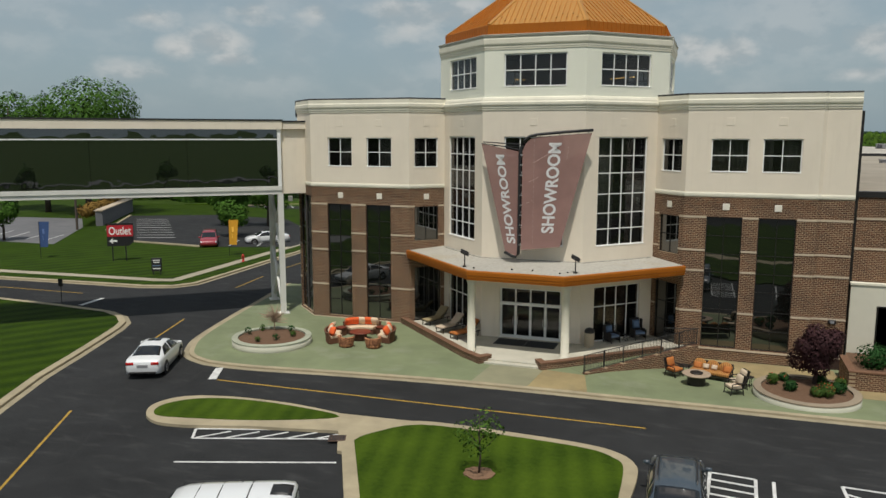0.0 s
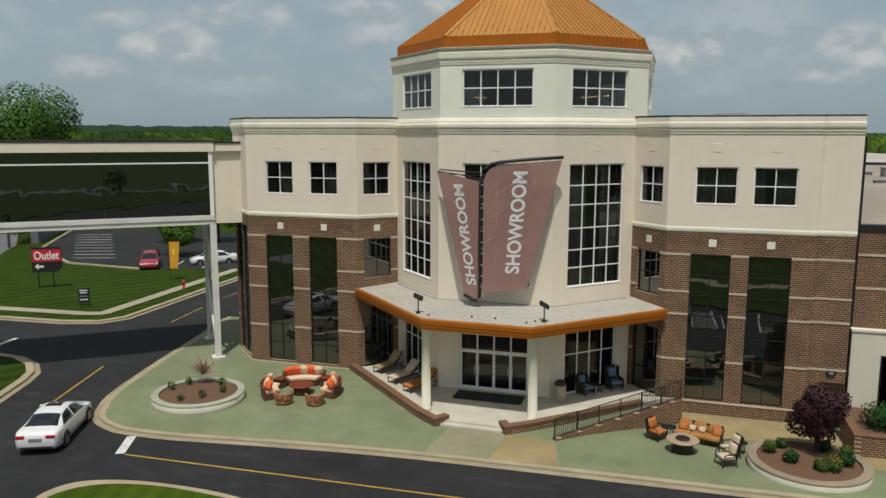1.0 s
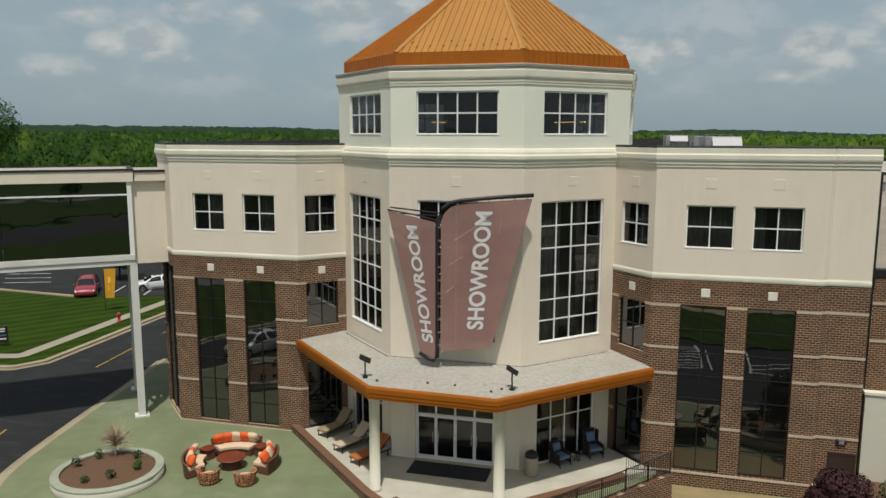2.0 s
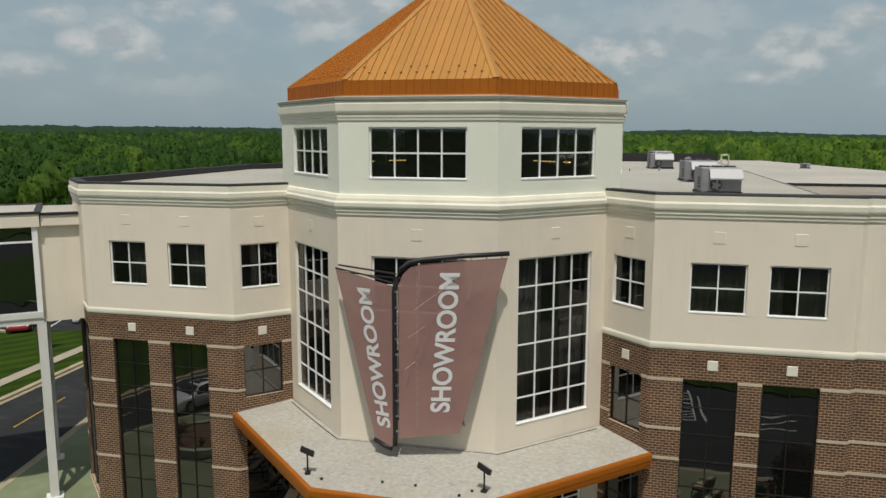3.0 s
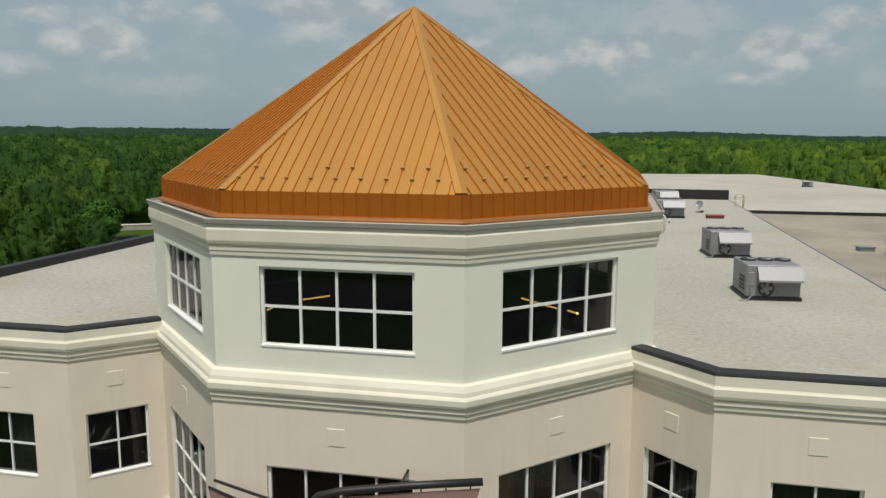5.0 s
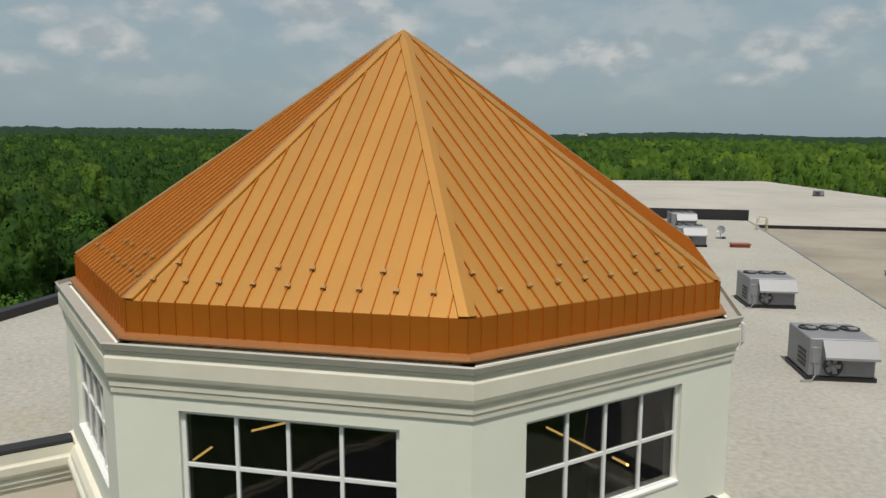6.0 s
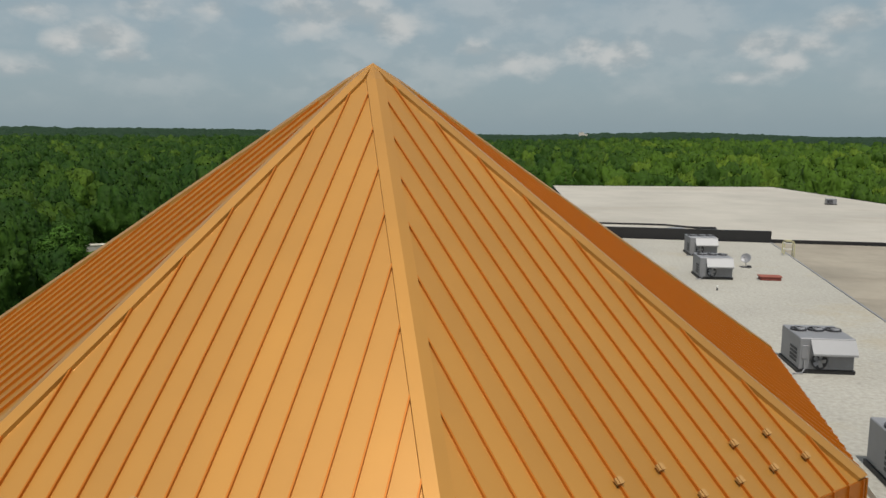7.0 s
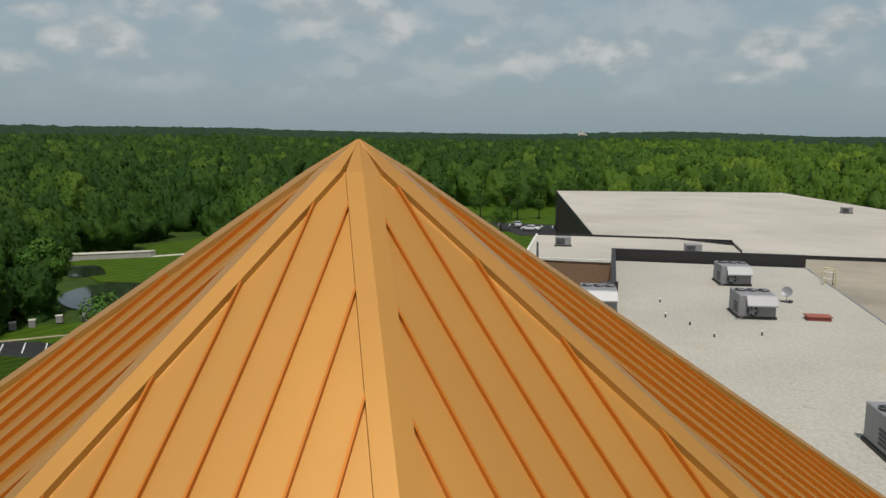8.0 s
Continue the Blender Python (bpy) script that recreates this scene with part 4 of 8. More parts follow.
def terrain_z(x, y):
    """Level near the building, low hills far off."""
    r = math.hypot(x, y)
    if r < 60:
        return -1.0 if r < 30 else -0.1
    if r < 400:
        return -0.1
    a = math.degrees(math.atan2(x, y))
    h = np.interp(a, [p[0] for p in SKYLINE], [p[1] for p in SKYLINE])
    h += 4 * noise.noise((a / 4, r / 900, 2.0))
    return -0.1 + max(0, h) * min(1, (r - 400) / 2600) ** 1.5


bm = bmesh.new()
rads = [0, 24, 60, 120, 200, 300, 400, 550, 700, 900, 1150, 1450, 1800, 2200, 2700, 3300, 4000, 4600]
NA = 96
prev = None
c = bm.verts.new((0, 0, -1.0))
for r in rads[1:]:
    ring = [bm.verts.new((r * math.sin(k * math.tau / NA), r * math.cos(k * math.tau / NA), terrain_z(r * math.sin(k * math.tau / NA), r * math.cos(k * math.tau / NA)))) for k in range(NA)]
    for k in range(NA):
        j = (k + 1) % NA
        bm.faces.new((c, ring[j], ring[k]) if prev is None else (prev[k], prev[j], ring[j], ring[k]))
    prev = ring
bmesh.ops.recalc_face_normals(bm, faces=bm.faces)
tagged(part("ground", bm, GROUND, None), "green open ground that reaches the hills", "ground", "", "structure")

sheet("road", [(-90, -88), (75, -88), (75, -9.5), (45, -12.2), (26, -13.2), (17.1, -13.7), (4.6, -14.2), (-1.5, -14.5), (-12, -15.7), (-16.5, -15.0), (-19, -8), (-20.5, -4), (-22.0, 8), (-23, 95), (-31.5, 95), (-31, 12), (-30.6, 0), (-90, -2.5)], -0.2, 0.0, ASPHALT, "dark asphalt drive and car park round the building", "road")

LAWN_L = [(-2, -60), (-8, -50), (-13.8, -40), (-18.2, -30.5), (-20.6, -25.3), (-22.2, -21.8), (-23.4, -18.4), (-24.6, -15.2), (-25.6, -12.6), (-26.3, -11.3), (-27.6, -10.1), (-29.4, -9.3), (-34, -8.9), (-60, -7.8), (-92, -6)]
sheet("lawn", LAWN_L + [(-92, -70), (-2, -70)], -0.05, 0.13, GRASS, "mown green lawn beside the drive", "lawn")
kerb("kerb", LAWN_L, 0.42, 0.15, CONCRETE, "pale concrete kerb of the lawn", side=1)
LAWN_U = [(-92, -3.6), (-60, -2.4), (-47.7, -1.6), (-39.7, -1.0), (-33.5, -0.6), (-31.2, 0.1), (-30.3, 1.6), (-30.5, 6.6), (-30.8, 12.3), (-31.5, 30), (-32.5, 95)]
sheet("lawn", LAWN_U[:-1] + [(-32, 60), (-92, 60)], -0.05, 0.13, GRASS, "mown green lawn with the outlet sign", "lawn")
kerb("kerb", LAWN_U, 0.40, 0.15, CONCRETE, "pale concrete kerb of the lawn", side=1)
walk_line = offset(LAWN_U, -1.6, False)
bm = bmesh.new()
strip(bm, walk_line, [(0, 0.0), (0, 0.145), (-1.0, 0.15), (-1.0, 0.0)])
bmesh.ops.recalc_face_normals(bm, faces=bm.faces)
tagged(part("sidewalk", bm, mat("sidewalk_concrete", (0.34, 0.30, 0.225), 0.9, var=0.08, scale=1.5, stain=0.15)), "pale concrete sidewalk through the lawn", "sidewalk", "", "structure")

# plaza of green and tan coloured concrete
PLAZA = smooth_line([(-22.6, 4.0), (-21.4, -1.2), (-20.3, -6.6), (-18.95, -12.2), (-17.85, -14.6), (-16.9, -15.8), (-15.4, -16.45)], 5) + smooth_line([(-14.4, -16.5), (-12.3, -16.38), (-7.4, -15.7), (-1.5, -15.1), (7.4, -14.75), (17.1, -14.42)], 4) + [(26, -14.0), (45, -12.9)]
EAST = 4.6


def plaza_z(x, y):
    """The paving lies level in the west and falls towards the wall of the east wing."""
    return 0.12 - 0.52 * min(1, max(0, (x - EAST) / 3.5)) * min(1, max(0, (y + 14.6) / 9))


def kerb_y(x):
    return float(np.interp(x, [p[0] for p in PLAZA if p[0] > -14], [p[1] for p in PLAZA if p[0] > -14]))


def paving(name, xs, edge, back, lift, material, label, rows=12):
    """A slab that follows the fall of the plaza between two lines."""
    bm = bmesh.new()
    grid = []
    for x in xs:
        y0, y1 = edge(x), back(x)
        col = [(x, y0 + (y1 - y0) * k / rows) for k in range(rows + 1)]
        grid.append(([bm.verts.new((a, b, plaza_z(a, b) + lift)) for a, b in col], [bm.verts.new((a, b, plaza_z(a, b) - 0.25)) for a, b in col]))
    for (t0, b0), (t1, b1) in zip(grid, grid[1:]):
        for k in range(rows):
            bm.faces.new((t0[k], t1[k], t1[k + 1], t0[k + 1]))
        bm.faces.new((b0[0], b1[0], t1[0], t0[0]))
        bm.faces.new((t0[rows], t1[rows], b1[rows], b0[rows]))
    for tt, bb in (grid[0], grid[-1]):
        for k in range(rows):
            bm.faces.new((tt[k], tt[k + 1], bb[k + 1], bb[k]))
    bmesh.ops.recalc_face_normals(bm, faces=bm.faces)
    tagged(part(name, bm, material), label, "pavement", "", "structure")


sheet("plaza", [p for p in PLAZA if p[0] < EAST] + [(EAST, kerb_y(EAST)), (EAST, -2), (-10, -2), (-17, 4)], -0.05, 0.12, GREEN_SLAB, "plaza of stained green concrete", "pavement")
paving("plaza", [EAST, 5.2, 5.8, 6.4, 7, 7.6, 8.1, 9, 10, 12, 14, 16, 17.1, 20, 26, 45], kerb_y, lambda x: -4.9, 0.0, GREEN_SLAB, "plaza of stained green concrete falling to the wall")
kerb("kerb", PLAZA, 0.28, 0.125, CONCRETE, "pale concrete kerb of the plaza", side=1)
for poly, mm, lb in (([(-1.1, -15.08), (1.7, -14.97), (1.9, -12.05), (-0.9, -12.2)], mat("pale_green_concrete", (0.245, 0.235, 0.145), 0.85, var=0.1, scale=1.2, stain=0.2), "pale green strip of concrete in front of the steps"),
                     ([(1.72, -14.97), (4.6, -14.86), (4.1, -12.3), (1.92, -12.05)], TAN_SLAB, "tan stained concrete panel by the ramp"),
                     ):
    sheet("pavement_panel", poly, 0.10, 0.126, mm, lb, "pavement")

paving("pavement_panel", [9.2, 12, 14, 16.4], lambda x: -8.9 + (x - 9.2) * 0.05, lambda x: -5.36, 0.006, TAN_SLAB, "tan stained concrete panel along the wall", 6)
paving("pavement_panel", [17.0, 20, 30], lambda x: -10.8 + (x - 17) * 0.06, lambda x: -6.0, 0.006, TAN_SLAB, "tan stained concrete panel along the wall", 6)

# flush concrete gutters along the kerbs
GUTTER = mat("gutter_concrete", (0.31, 0.265, 0.175), 0.9, var=0.15, scale=2.0, stain=0.25, stain_scale=0.7)
for ln, a in ((PLAZA, 0.28), (LAWN_L, 0.42), (LAWN_U, 0.40)):
    bm = bmesh.new()
    strip(bm, ln, [(a, -0.02), (a + 0.32, -0.02), (a + 0.32, 0.008), (a, 0.012)])
    bmesh.ops.recalc_face_normals(bm, faces=bm.faces)
    tagged(part("gutter_pan", bm, GUTTER), "flush concrete gutter beside the kerb", "gutter", "", "structure")

# islands in the car park
ISL1 = smooth_line([(-10.6, -24.75), (-12.0, -24.88), (-13.05, -24.35), (-13.65, -23.3), (-13.4, -22.2), (-12.5, -21.5), (-10.7, -21.05), (-7.9, -20.95), (-5.3, -21.3)], 4) + [(-3.9, -22.0), (-4.2, -23.15), (-8.0, -23.95)]
ISL1 = ccw(ISL1)
sheet("island_pavement", ISL1, -0.05, 0.13, CONCRETE, "pale concrete edge of the planted island", "kerb")
sheet("lawn", smooth_line([(-12.7, -24.2), (-13.2, -23.2), (-12.4, -22.0), (-10.6, -21.35), (-8.0, -21.25), (-5.0, -21.75), (-8.0, -23.25), (-11.3, -24.1)], 4, True), 0.1, 0.15, GRASS_B, "small mown lawn on the island", "lawn")
ISL2 = smooth_line([(-4.1, -23.2), (-3.3, -22.2), (-1.4, -21.0), (2.4, -20.95), (5.6, -21.15), (6.95, -21.65), (7.6, -22.5), (7.75, -23.6), (7.65, -26)], 5) + [(7.2, -36), (2.2, -36.5), (-1.45, -28.4), (-3.3, -24.9)]
sheet("island_pavement", ISL2, -0.05, 0.137, CONCRETE, "pale concrete edge of the planted island", "kerb")
sheet("lawn", smooth_line([(-3.25, -23.9), (-2.9, -23.0), (-1.3, -21.45), (2.4, -21.4), (5.6, -21.6), (6.8, -22.2), (7.2, -23.0), (7.3, -25.4)], 4) + [(6.8, -35.4), (2.6, -35.8), (-0.95, -28.2)], 0.1, 0.16, GRASS_B, "mown lawn on the tree island", "lawn")

sheet("pavement", [(-5.43, -21.35), (-2.53, -21.18), (0.66, -20.88), (-1.35, -21.71), (-2.7, -22.88), (-3.2, -25.0), (-3.45, -25.0), (-4.25, -23.3), (-5.14, -22.33)], -0.05, 0.128, CONCRETE, "pale concrete walk between the two islands", "pavement")


def stripe(a, b, width, material, label):
    a, b = Vector((*a, 0)), Vector((*b, 0))
    d = (b - a).normalized()
    s = Vector((-d.y, d.x, 0)) * width / 2
    bm = bmesh.new()
    prism(bm, ccw([(a - s)[:2], (b - s)[:2], (b + s)[:2], (a + s)[:2]]), -0.01, 0.005)
    return tagged(part("road_marking", bm, material), label, "road marking", "", "structure")


for a, b in (((-13.3, -18.9), (7.6, -18.3)), ((-21.0, -15.5), (-23.2, -8.7)), ((-10.5, -36.5), (-16.8, -24.8)), ((-26.1, 1.5), (-26.8, 6.5)), ((-27.2, 10), (-28, 40)), ((-60, -5.2), (-36, -4.4))):
    stripe(a, b, 0.105, YELLOW_LINE, "worn yellow centre line on the asphalt")
stripe((-13.6, -18.9), (-14.4, -17.15), 0.4, WHITE_LINE, "white stop bar on the asphalt")
stripe((-32.9, -7.8), (-33.2, -5.3), 0.35, WHITE_LINE, "white stop bar on the asphalt")

# lawns and a road across the car park, south of the building
sheet("lawn", smooth_line([(8.8, -31.5), (12, -28.6), (20, -27.4), (34, -28.6), (60, -31)], 4) + [(75, -50), (75, -74), (9, -70)], -0.05, 0.12, GRASS, "mown lawn beyond the car park", "lawn")
sheet("lawn", [(-8, -92), (75, -92), (75, -140), (-60, -140), (-60, -92)], -0.05, 0.12, GRASS, "mown lawn beyond the access road", "lawn")
sheet("path", smooth_line([(9, -41), (14, -37.5), (20, -39.5), (28, -43), (46, -44), (70, -47)], 4) + smooth_line([(70, -49), (46, -46), (28, -45), (20, -41.5), (14, -39.4), (9.2, -43)], 4), 0.1, 0.14, CONCRETE, "pale winding path through the lawn", "path")
sheet("road", [(-92, -34), (-60, -32), (-30, -38), (-30, -42), (-60, -36.5), (-92, -39)], 0.1, 0.14, mat("pale_road", (0.16, 0.16, 0.155), 0.9, var=0.1, stain=0.2), "pale road across the lawn", "road")

# ---- trees and woods ----


def leaf_cloud(rng, n, lobes, size):
    """Leaf clumps: small folded quads spread over the lobes (x, y, z, r) of a crown."""
    lob = np.array(lobes, float)
    pick = rng.choice(len(lob), n, p=lob[:, 3] ** 2 / np.sum(lob[:, 3] ** 2))
    d = rng.normal(size=(n, 3))
    d /= np.linalg.norm(d, axis=1)[:, None]
    r = lob[pick, 3] * rng.uniform(0.78, 1.16, n)
    c = lob[pick, :3] + d * r[:, None] * np.array((1, 1, 0.85))
    nrm = d + rng.normal(size=(n, 3)) * 0.30 + np.array((0, 0, 0.3))
    nrm /= np.linalg.norm(nrm, axis=1)[:, None]
    a = np.cross(nrm, rng.normal(size=(n, 3)))
    a /= np.linalg.norm(a, axis=1)[:, None]
    b = np.cross(nrm, a)
    s = size * rng.uniform(0.6, 1.35, n)[:, None]
    k = rng.uniform(0.5, 1.0, n)[:, None]
    v = np.stack((c - a * s, c - b * s * k + nrm * s * 0.25, c + a * s, c + b * s * k + nrm * s * 0.25), 1)
    # soft shading: leaves take most of their normal from the round of the crown
    mid = np.array((0, 0, lob[:, 2].mean()))
    out = c - mid
    out /= np.linalg.norm(out, axis=1)[:, None] + 1e-6
    q = d * 0.40 + out * 0.62 + nrm * 0.30
    q /= np.linalg.norm(q, axis=1)[:, None]
    return v.reshape(-1, 3), np.repeat(q, 4, axis=0)


def wood_tree(rng, n, leaf, nu, nv):
    """A crown of the woods in a unit box: an uneven lumpy dome under a coat of leaves."""
    sd = rng.uniform(0, 50, 3)
    lean = rng.uniform(-0.06, 0.06, 2)
    P = np.zeros((nv + 1, nu, 3))
    for b in range(nv + 1):
        ph = 0.03 + 0.70 * math.pi * b / nv
        for a in range(nu):
            th = a * math.tau / nu
            d = np.array((math.sin(ph) * math.cos(th), math.sin(ph) * math.sin(th), math.cos(ph)))
            k = 0.82 + 0.34 * noise.noise(d * 1.7 + sd) + 0.22 * noise.noise(d * 3.9 + sd) + 0.19 * noise.noise(d * 8.5 + sd)
            P[b, a] = (0.43 * k * d[0] + lean[0] * d[2], 0.43 * k * d[1] + lean[1] * d[2], 0.47 + 0.50 * k * d[2])
    du = np.roll(P, -1, 1) - np.roll(P, 1, 1)
    N = np.cross(np.gradient(P, axis=0), du)
    N /= np.linalg.norm(N, axis=2)[:, :, None] + 1e-9
    if np.sum(N[:, :, 2] * (P[:, :, 2] - 0.4)) < 0:
        N = -N
    R = lambda M, i, k: np.roll(M, -k, 1)[i:nv + i]
    quad = lambda M: np.stack((R(M, 0, 0), R(M, 1, 0), R(M, 1, 1), R(M, 0, 1)), 2).reshape(-1, 3)
    # leaves lie loosely on the dome
    w = np.sin(0.03 + 0.70 * math.pi * np.arange(nv + 1) / nv)
    bi, ai = rng.choice(nv + 1, n, p=w / w.sum()), rng.integers(0, nu, n)
    f = rng.uniform(0, 1, (n, 1))
    c = P[bi, ai] * (1 - f) + P[bi, (ai + 1) % nu] * f + N[bi, ai] * rng.uniform(-0.01, 0.045, (n, 1))
    nrm = N[bi, ai] + rng.normal(size=(n, 3)) * 0.5
    nrm /= np.linalg.norm(nrm, axis=1)[:, None]
    a = np.cross(nrm, rng.normal(size=(n, 3)))
    a /= np.linalg.norm(a, axis=1)[:, None]
    b = np.cross(nrm, a)
    sz = leaf * rng.uniform(0.6, 1.4, (n, 1))
    v = np.stack((c - a * sz, c - b * sz * 0.7 + nrm * sz * 0.2, c + a * sz, c + b * sz * 0.7 + nrm * sz * 0.2), 1)
    q = N[bi, ai] * 0.6 + nrm * 0.45
    q /= np.linalg.norm(q, axis=1)[:, None]
    return np.concatenate((quad(P), v.reshape(-1, 3))), np.concatenate((quad(N), np.repeat(q, 4, axis=0)))


def crown_lobes(rng, spread, height, n=7):
    out = [(0, 0, height * 0.58, spread * 0.62)]
    for i in range(n):
        a = i * math.tau / n + rng.uniform(-0.4, 0.4)
        q = rng.uniform(0.35, 0.62) * spread
        out.append((q * math.cos(a), q * math.sin(a), height * rng.uniform(0.38, 0.78), spread * rng.uniform(0.30, 0.46)))
    out.append((rng.uniform(-.2, .2) * spread, rng.uniform(-.2, .2) * spread, height * 0.85, spread * 0.36))
    return out


def quads_mesh(name, v, material, tint=None, normals=None):
    me = bpy.data.meshes.new(name)
    n = len(v) // 4
    me.vertices.add(len(v))
    me.vertices.foreach_set("co", v.astype(np.float32).ravel())
    me.loops.add(n * 4)
    me.loops.foreach_set("vertex_index", np.arange(n * 4, dtype=np.int32))
    me.polygons.add(n)
    me.polygons.foreach_set("loop_start", np.arange(0, n * 4, 4, dtype=np.int32))
    me.update(calc_edges=True)
    at = me.attributes.new("tint", "FLOAT", "POINT")
    at.data.foreach_set("value", np.full(len(v), 0.5, np.float32) if tint is None else tint)
    if normals is not None:
        cn = me.attributes.new("custom_normal", "FLOAT_VECTOR", "POINT")
        cn.data.foreach_set("vector", normals.astype(np.float32).ravel())
    me.materials.append(material)
    return me


def limbs(bm, rng, height, spread, r):
    tube(bm, [(0, 0, 0), (0.04, 0.02, height * 0.25), (-0.03, 0.05, height * 0.55), (0.02, 0, height * 0.85)], [r * 1.25, r, r * 0.65, r * 0.15], 7)
    for i in range(6):
        a = i * 1.05 + rng.uniform(-0.3, 0.3)
        z = height * rng.uniform(0.28, 0.5)
        q = spread * rng.uniform(0.5, 0.75)
        tube(bm, [(0, 0, z), (q * 0.5 * math.cos(a), q * 0.5 * math.sin(a), z + height * 0.12), (q * math.cos(a), q * math.sin(a), z + height * 0.26)], [r * 0.5, r * 0.32, r * 0.08], 5)


def tree(x, y, height, spread, leaves, label, z=0.1, n=900, leaf=0.24, seed=1, bark=None, name="tree", group="", low=0.0):
    rng = np.random.default_rng(seed)
    t = thing(name, label, "tree", pose(x, y, z), group)
    bm = bmesh.new()
    limbs(bm, rng, height, spread, height * 0.018 + (0.03 if height > 3 else -0.012))
    part("trunk", bm, bark or BARK, t, "", True)
    v, q = leaf_cloud(rng, n, [(a, b, c - low * height, r) for a, b, c, r in crown_lobes(rng, spread, height)], leaf)
    ob = new("crown", quads_mesh("crown", v, leaves, None, q))
    ob.parent = t
    return t


POND = [(-75.5, 95), (-72, 99), (-64, 98), (-55, 88), (-46, 78), (-50, 71), (-56, 75), (-60, 79), (-69, 82), (-75, 88)]


def wooded(x, y):
    """Where the woods stand."""
    r = math.hypot(x, y)
    if x < -66 - max(0, 80 - y) * 0.25 and y > 66:
        if -100 < x and 84 < y < 118 + (x + 100) * 0.25 and x > -86:
            return False
        if y > 104 and -92 < x < -60 and y < 149:
            return False
        return True
    if y > 142 and x < -60:
        return x < -62
    if -60 <= x < 12:
        return y > 240
    if 12 <= x < 300:
        return (y > 138 + 0.1 * x or x > 90 and y > 30) and not (y < 201 + (x - 43) * 0.3 and x < 48 + (201 - y) * 0.26)
    if y < -168 + (x - 34) * 0.733 and x > 0:
        return r < 330
    if y < -150 or x < -150:
        return r < 330
    return False


rng = np.random.default_rng(7)
LOD = [[wood_tree(rng, *a) for _ in range(8)] for a in ((2100, 0.014, 28, 15), (260, 0.024, 16, 9), (36, 0.045, 9, 5), (900, 0.017, 22, 12))]
chunks = [[], []]
tints = [[], []]
turned = [[], []]


def wood_zone(r0, r1, step, lod, a0, a1):
    x = -r1
    while x < r1:
        y = -330.0 if r1 < 400 else 0.0
        while y < r1:
            px, py = x + rng.uniform(-0.5, 0.5) * step, y + rng.uniform(-0.5, 0.5) * step
            y += step
            r = math.hypot(px, py)
            a = math.degrees(math.atan2(px, py + 40))
            if not r0 <= r < r1 or not wooded(px, py):
                continue
            if py > 0 and not a0 < a < a1:
                continue
            k = lod if py > 0 else 2
            if py < 0 and rng.uniform() < (0.1 if px > 0 else 0.6):
                continue
            v, q = LOD[k][rng.integers(8)]
            h = rng.uniform(12.5, 20.0) * (1.12 if rng.uniform() < 0.12 else 1.0) + 2.8 * noise.noise((px / 55, py / 55, 3.0))
            w = h * rng.uniform(0.60, 0.86) * (1.35 if k == 2 else 1)
            t = rng.uniform(0, math.tau)
            c, s = math.cos(t), math.sin(t)
            m = np.array(((c * w, -s * w, 0), (s * w, c * w, 0), (0, 0, h)))
            turn = np.array(((c, -s, 0), (s, c, 0), (0, 0, 1)))
            c = 1 if rng.uniform() < 0.12 + 0.5 * max(0, noise.noise((px / 30, py / 30, 4.0))) else 0
            turned[c].append(q @ turn.T)
            chunks[c].append(v @ m.T + np.array((px, py, terrain_z(px, py) - 6.0)))
            # tint drops westwards and rises eastwards: broad shade and light put into leaf colour
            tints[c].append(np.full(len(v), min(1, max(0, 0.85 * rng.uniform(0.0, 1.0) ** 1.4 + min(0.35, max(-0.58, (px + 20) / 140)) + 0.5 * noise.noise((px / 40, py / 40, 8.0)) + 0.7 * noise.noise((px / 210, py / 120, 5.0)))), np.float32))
        x += step


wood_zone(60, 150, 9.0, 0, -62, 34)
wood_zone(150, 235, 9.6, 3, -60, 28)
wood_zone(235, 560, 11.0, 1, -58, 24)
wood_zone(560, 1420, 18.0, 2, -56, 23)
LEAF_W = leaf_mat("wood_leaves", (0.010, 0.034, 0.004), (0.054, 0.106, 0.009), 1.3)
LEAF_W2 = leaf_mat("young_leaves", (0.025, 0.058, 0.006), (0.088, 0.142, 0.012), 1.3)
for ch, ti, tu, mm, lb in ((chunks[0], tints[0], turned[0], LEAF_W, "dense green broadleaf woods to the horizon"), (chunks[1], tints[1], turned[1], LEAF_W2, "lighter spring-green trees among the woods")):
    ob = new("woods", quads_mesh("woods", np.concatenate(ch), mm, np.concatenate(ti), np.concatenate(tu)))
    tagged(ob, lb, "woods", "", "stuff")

# far hills under a closed, lumpy canopy
bm = bmesh.new()
prev = None
NF = 640
rr = 1180.0
while rr < 4700:
    ring = []
    for k in range(NF + 1):
        a = radians(-62 + 88 * k / NF)
        x, y = rr * math.sin(a), rr * math.cos(a) - 40
        z = terrain_z(x, y) + 8 - 16 * max(0, (1400 - rr) / 220) + 6.0 * noise.noise((x / 40, y / 70, 1.0)) + 5.0 * noise.noise((x / 9, y / 30, 5.0))
        ring.append(bm.verts.new((x, y, z)))
    if prev:
        for k in range(NF):
            bm.faces.new((prev[k], prev[k + 1], ring[k + 1], ring[k]))
    prev = ring
    rr *= 1.028
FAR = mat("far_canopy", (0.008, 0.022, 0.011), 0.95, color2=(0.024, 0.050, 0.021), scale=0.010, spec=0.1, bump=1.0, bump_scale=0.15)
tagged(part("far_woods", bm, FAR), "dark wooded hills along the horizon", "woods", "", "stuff")

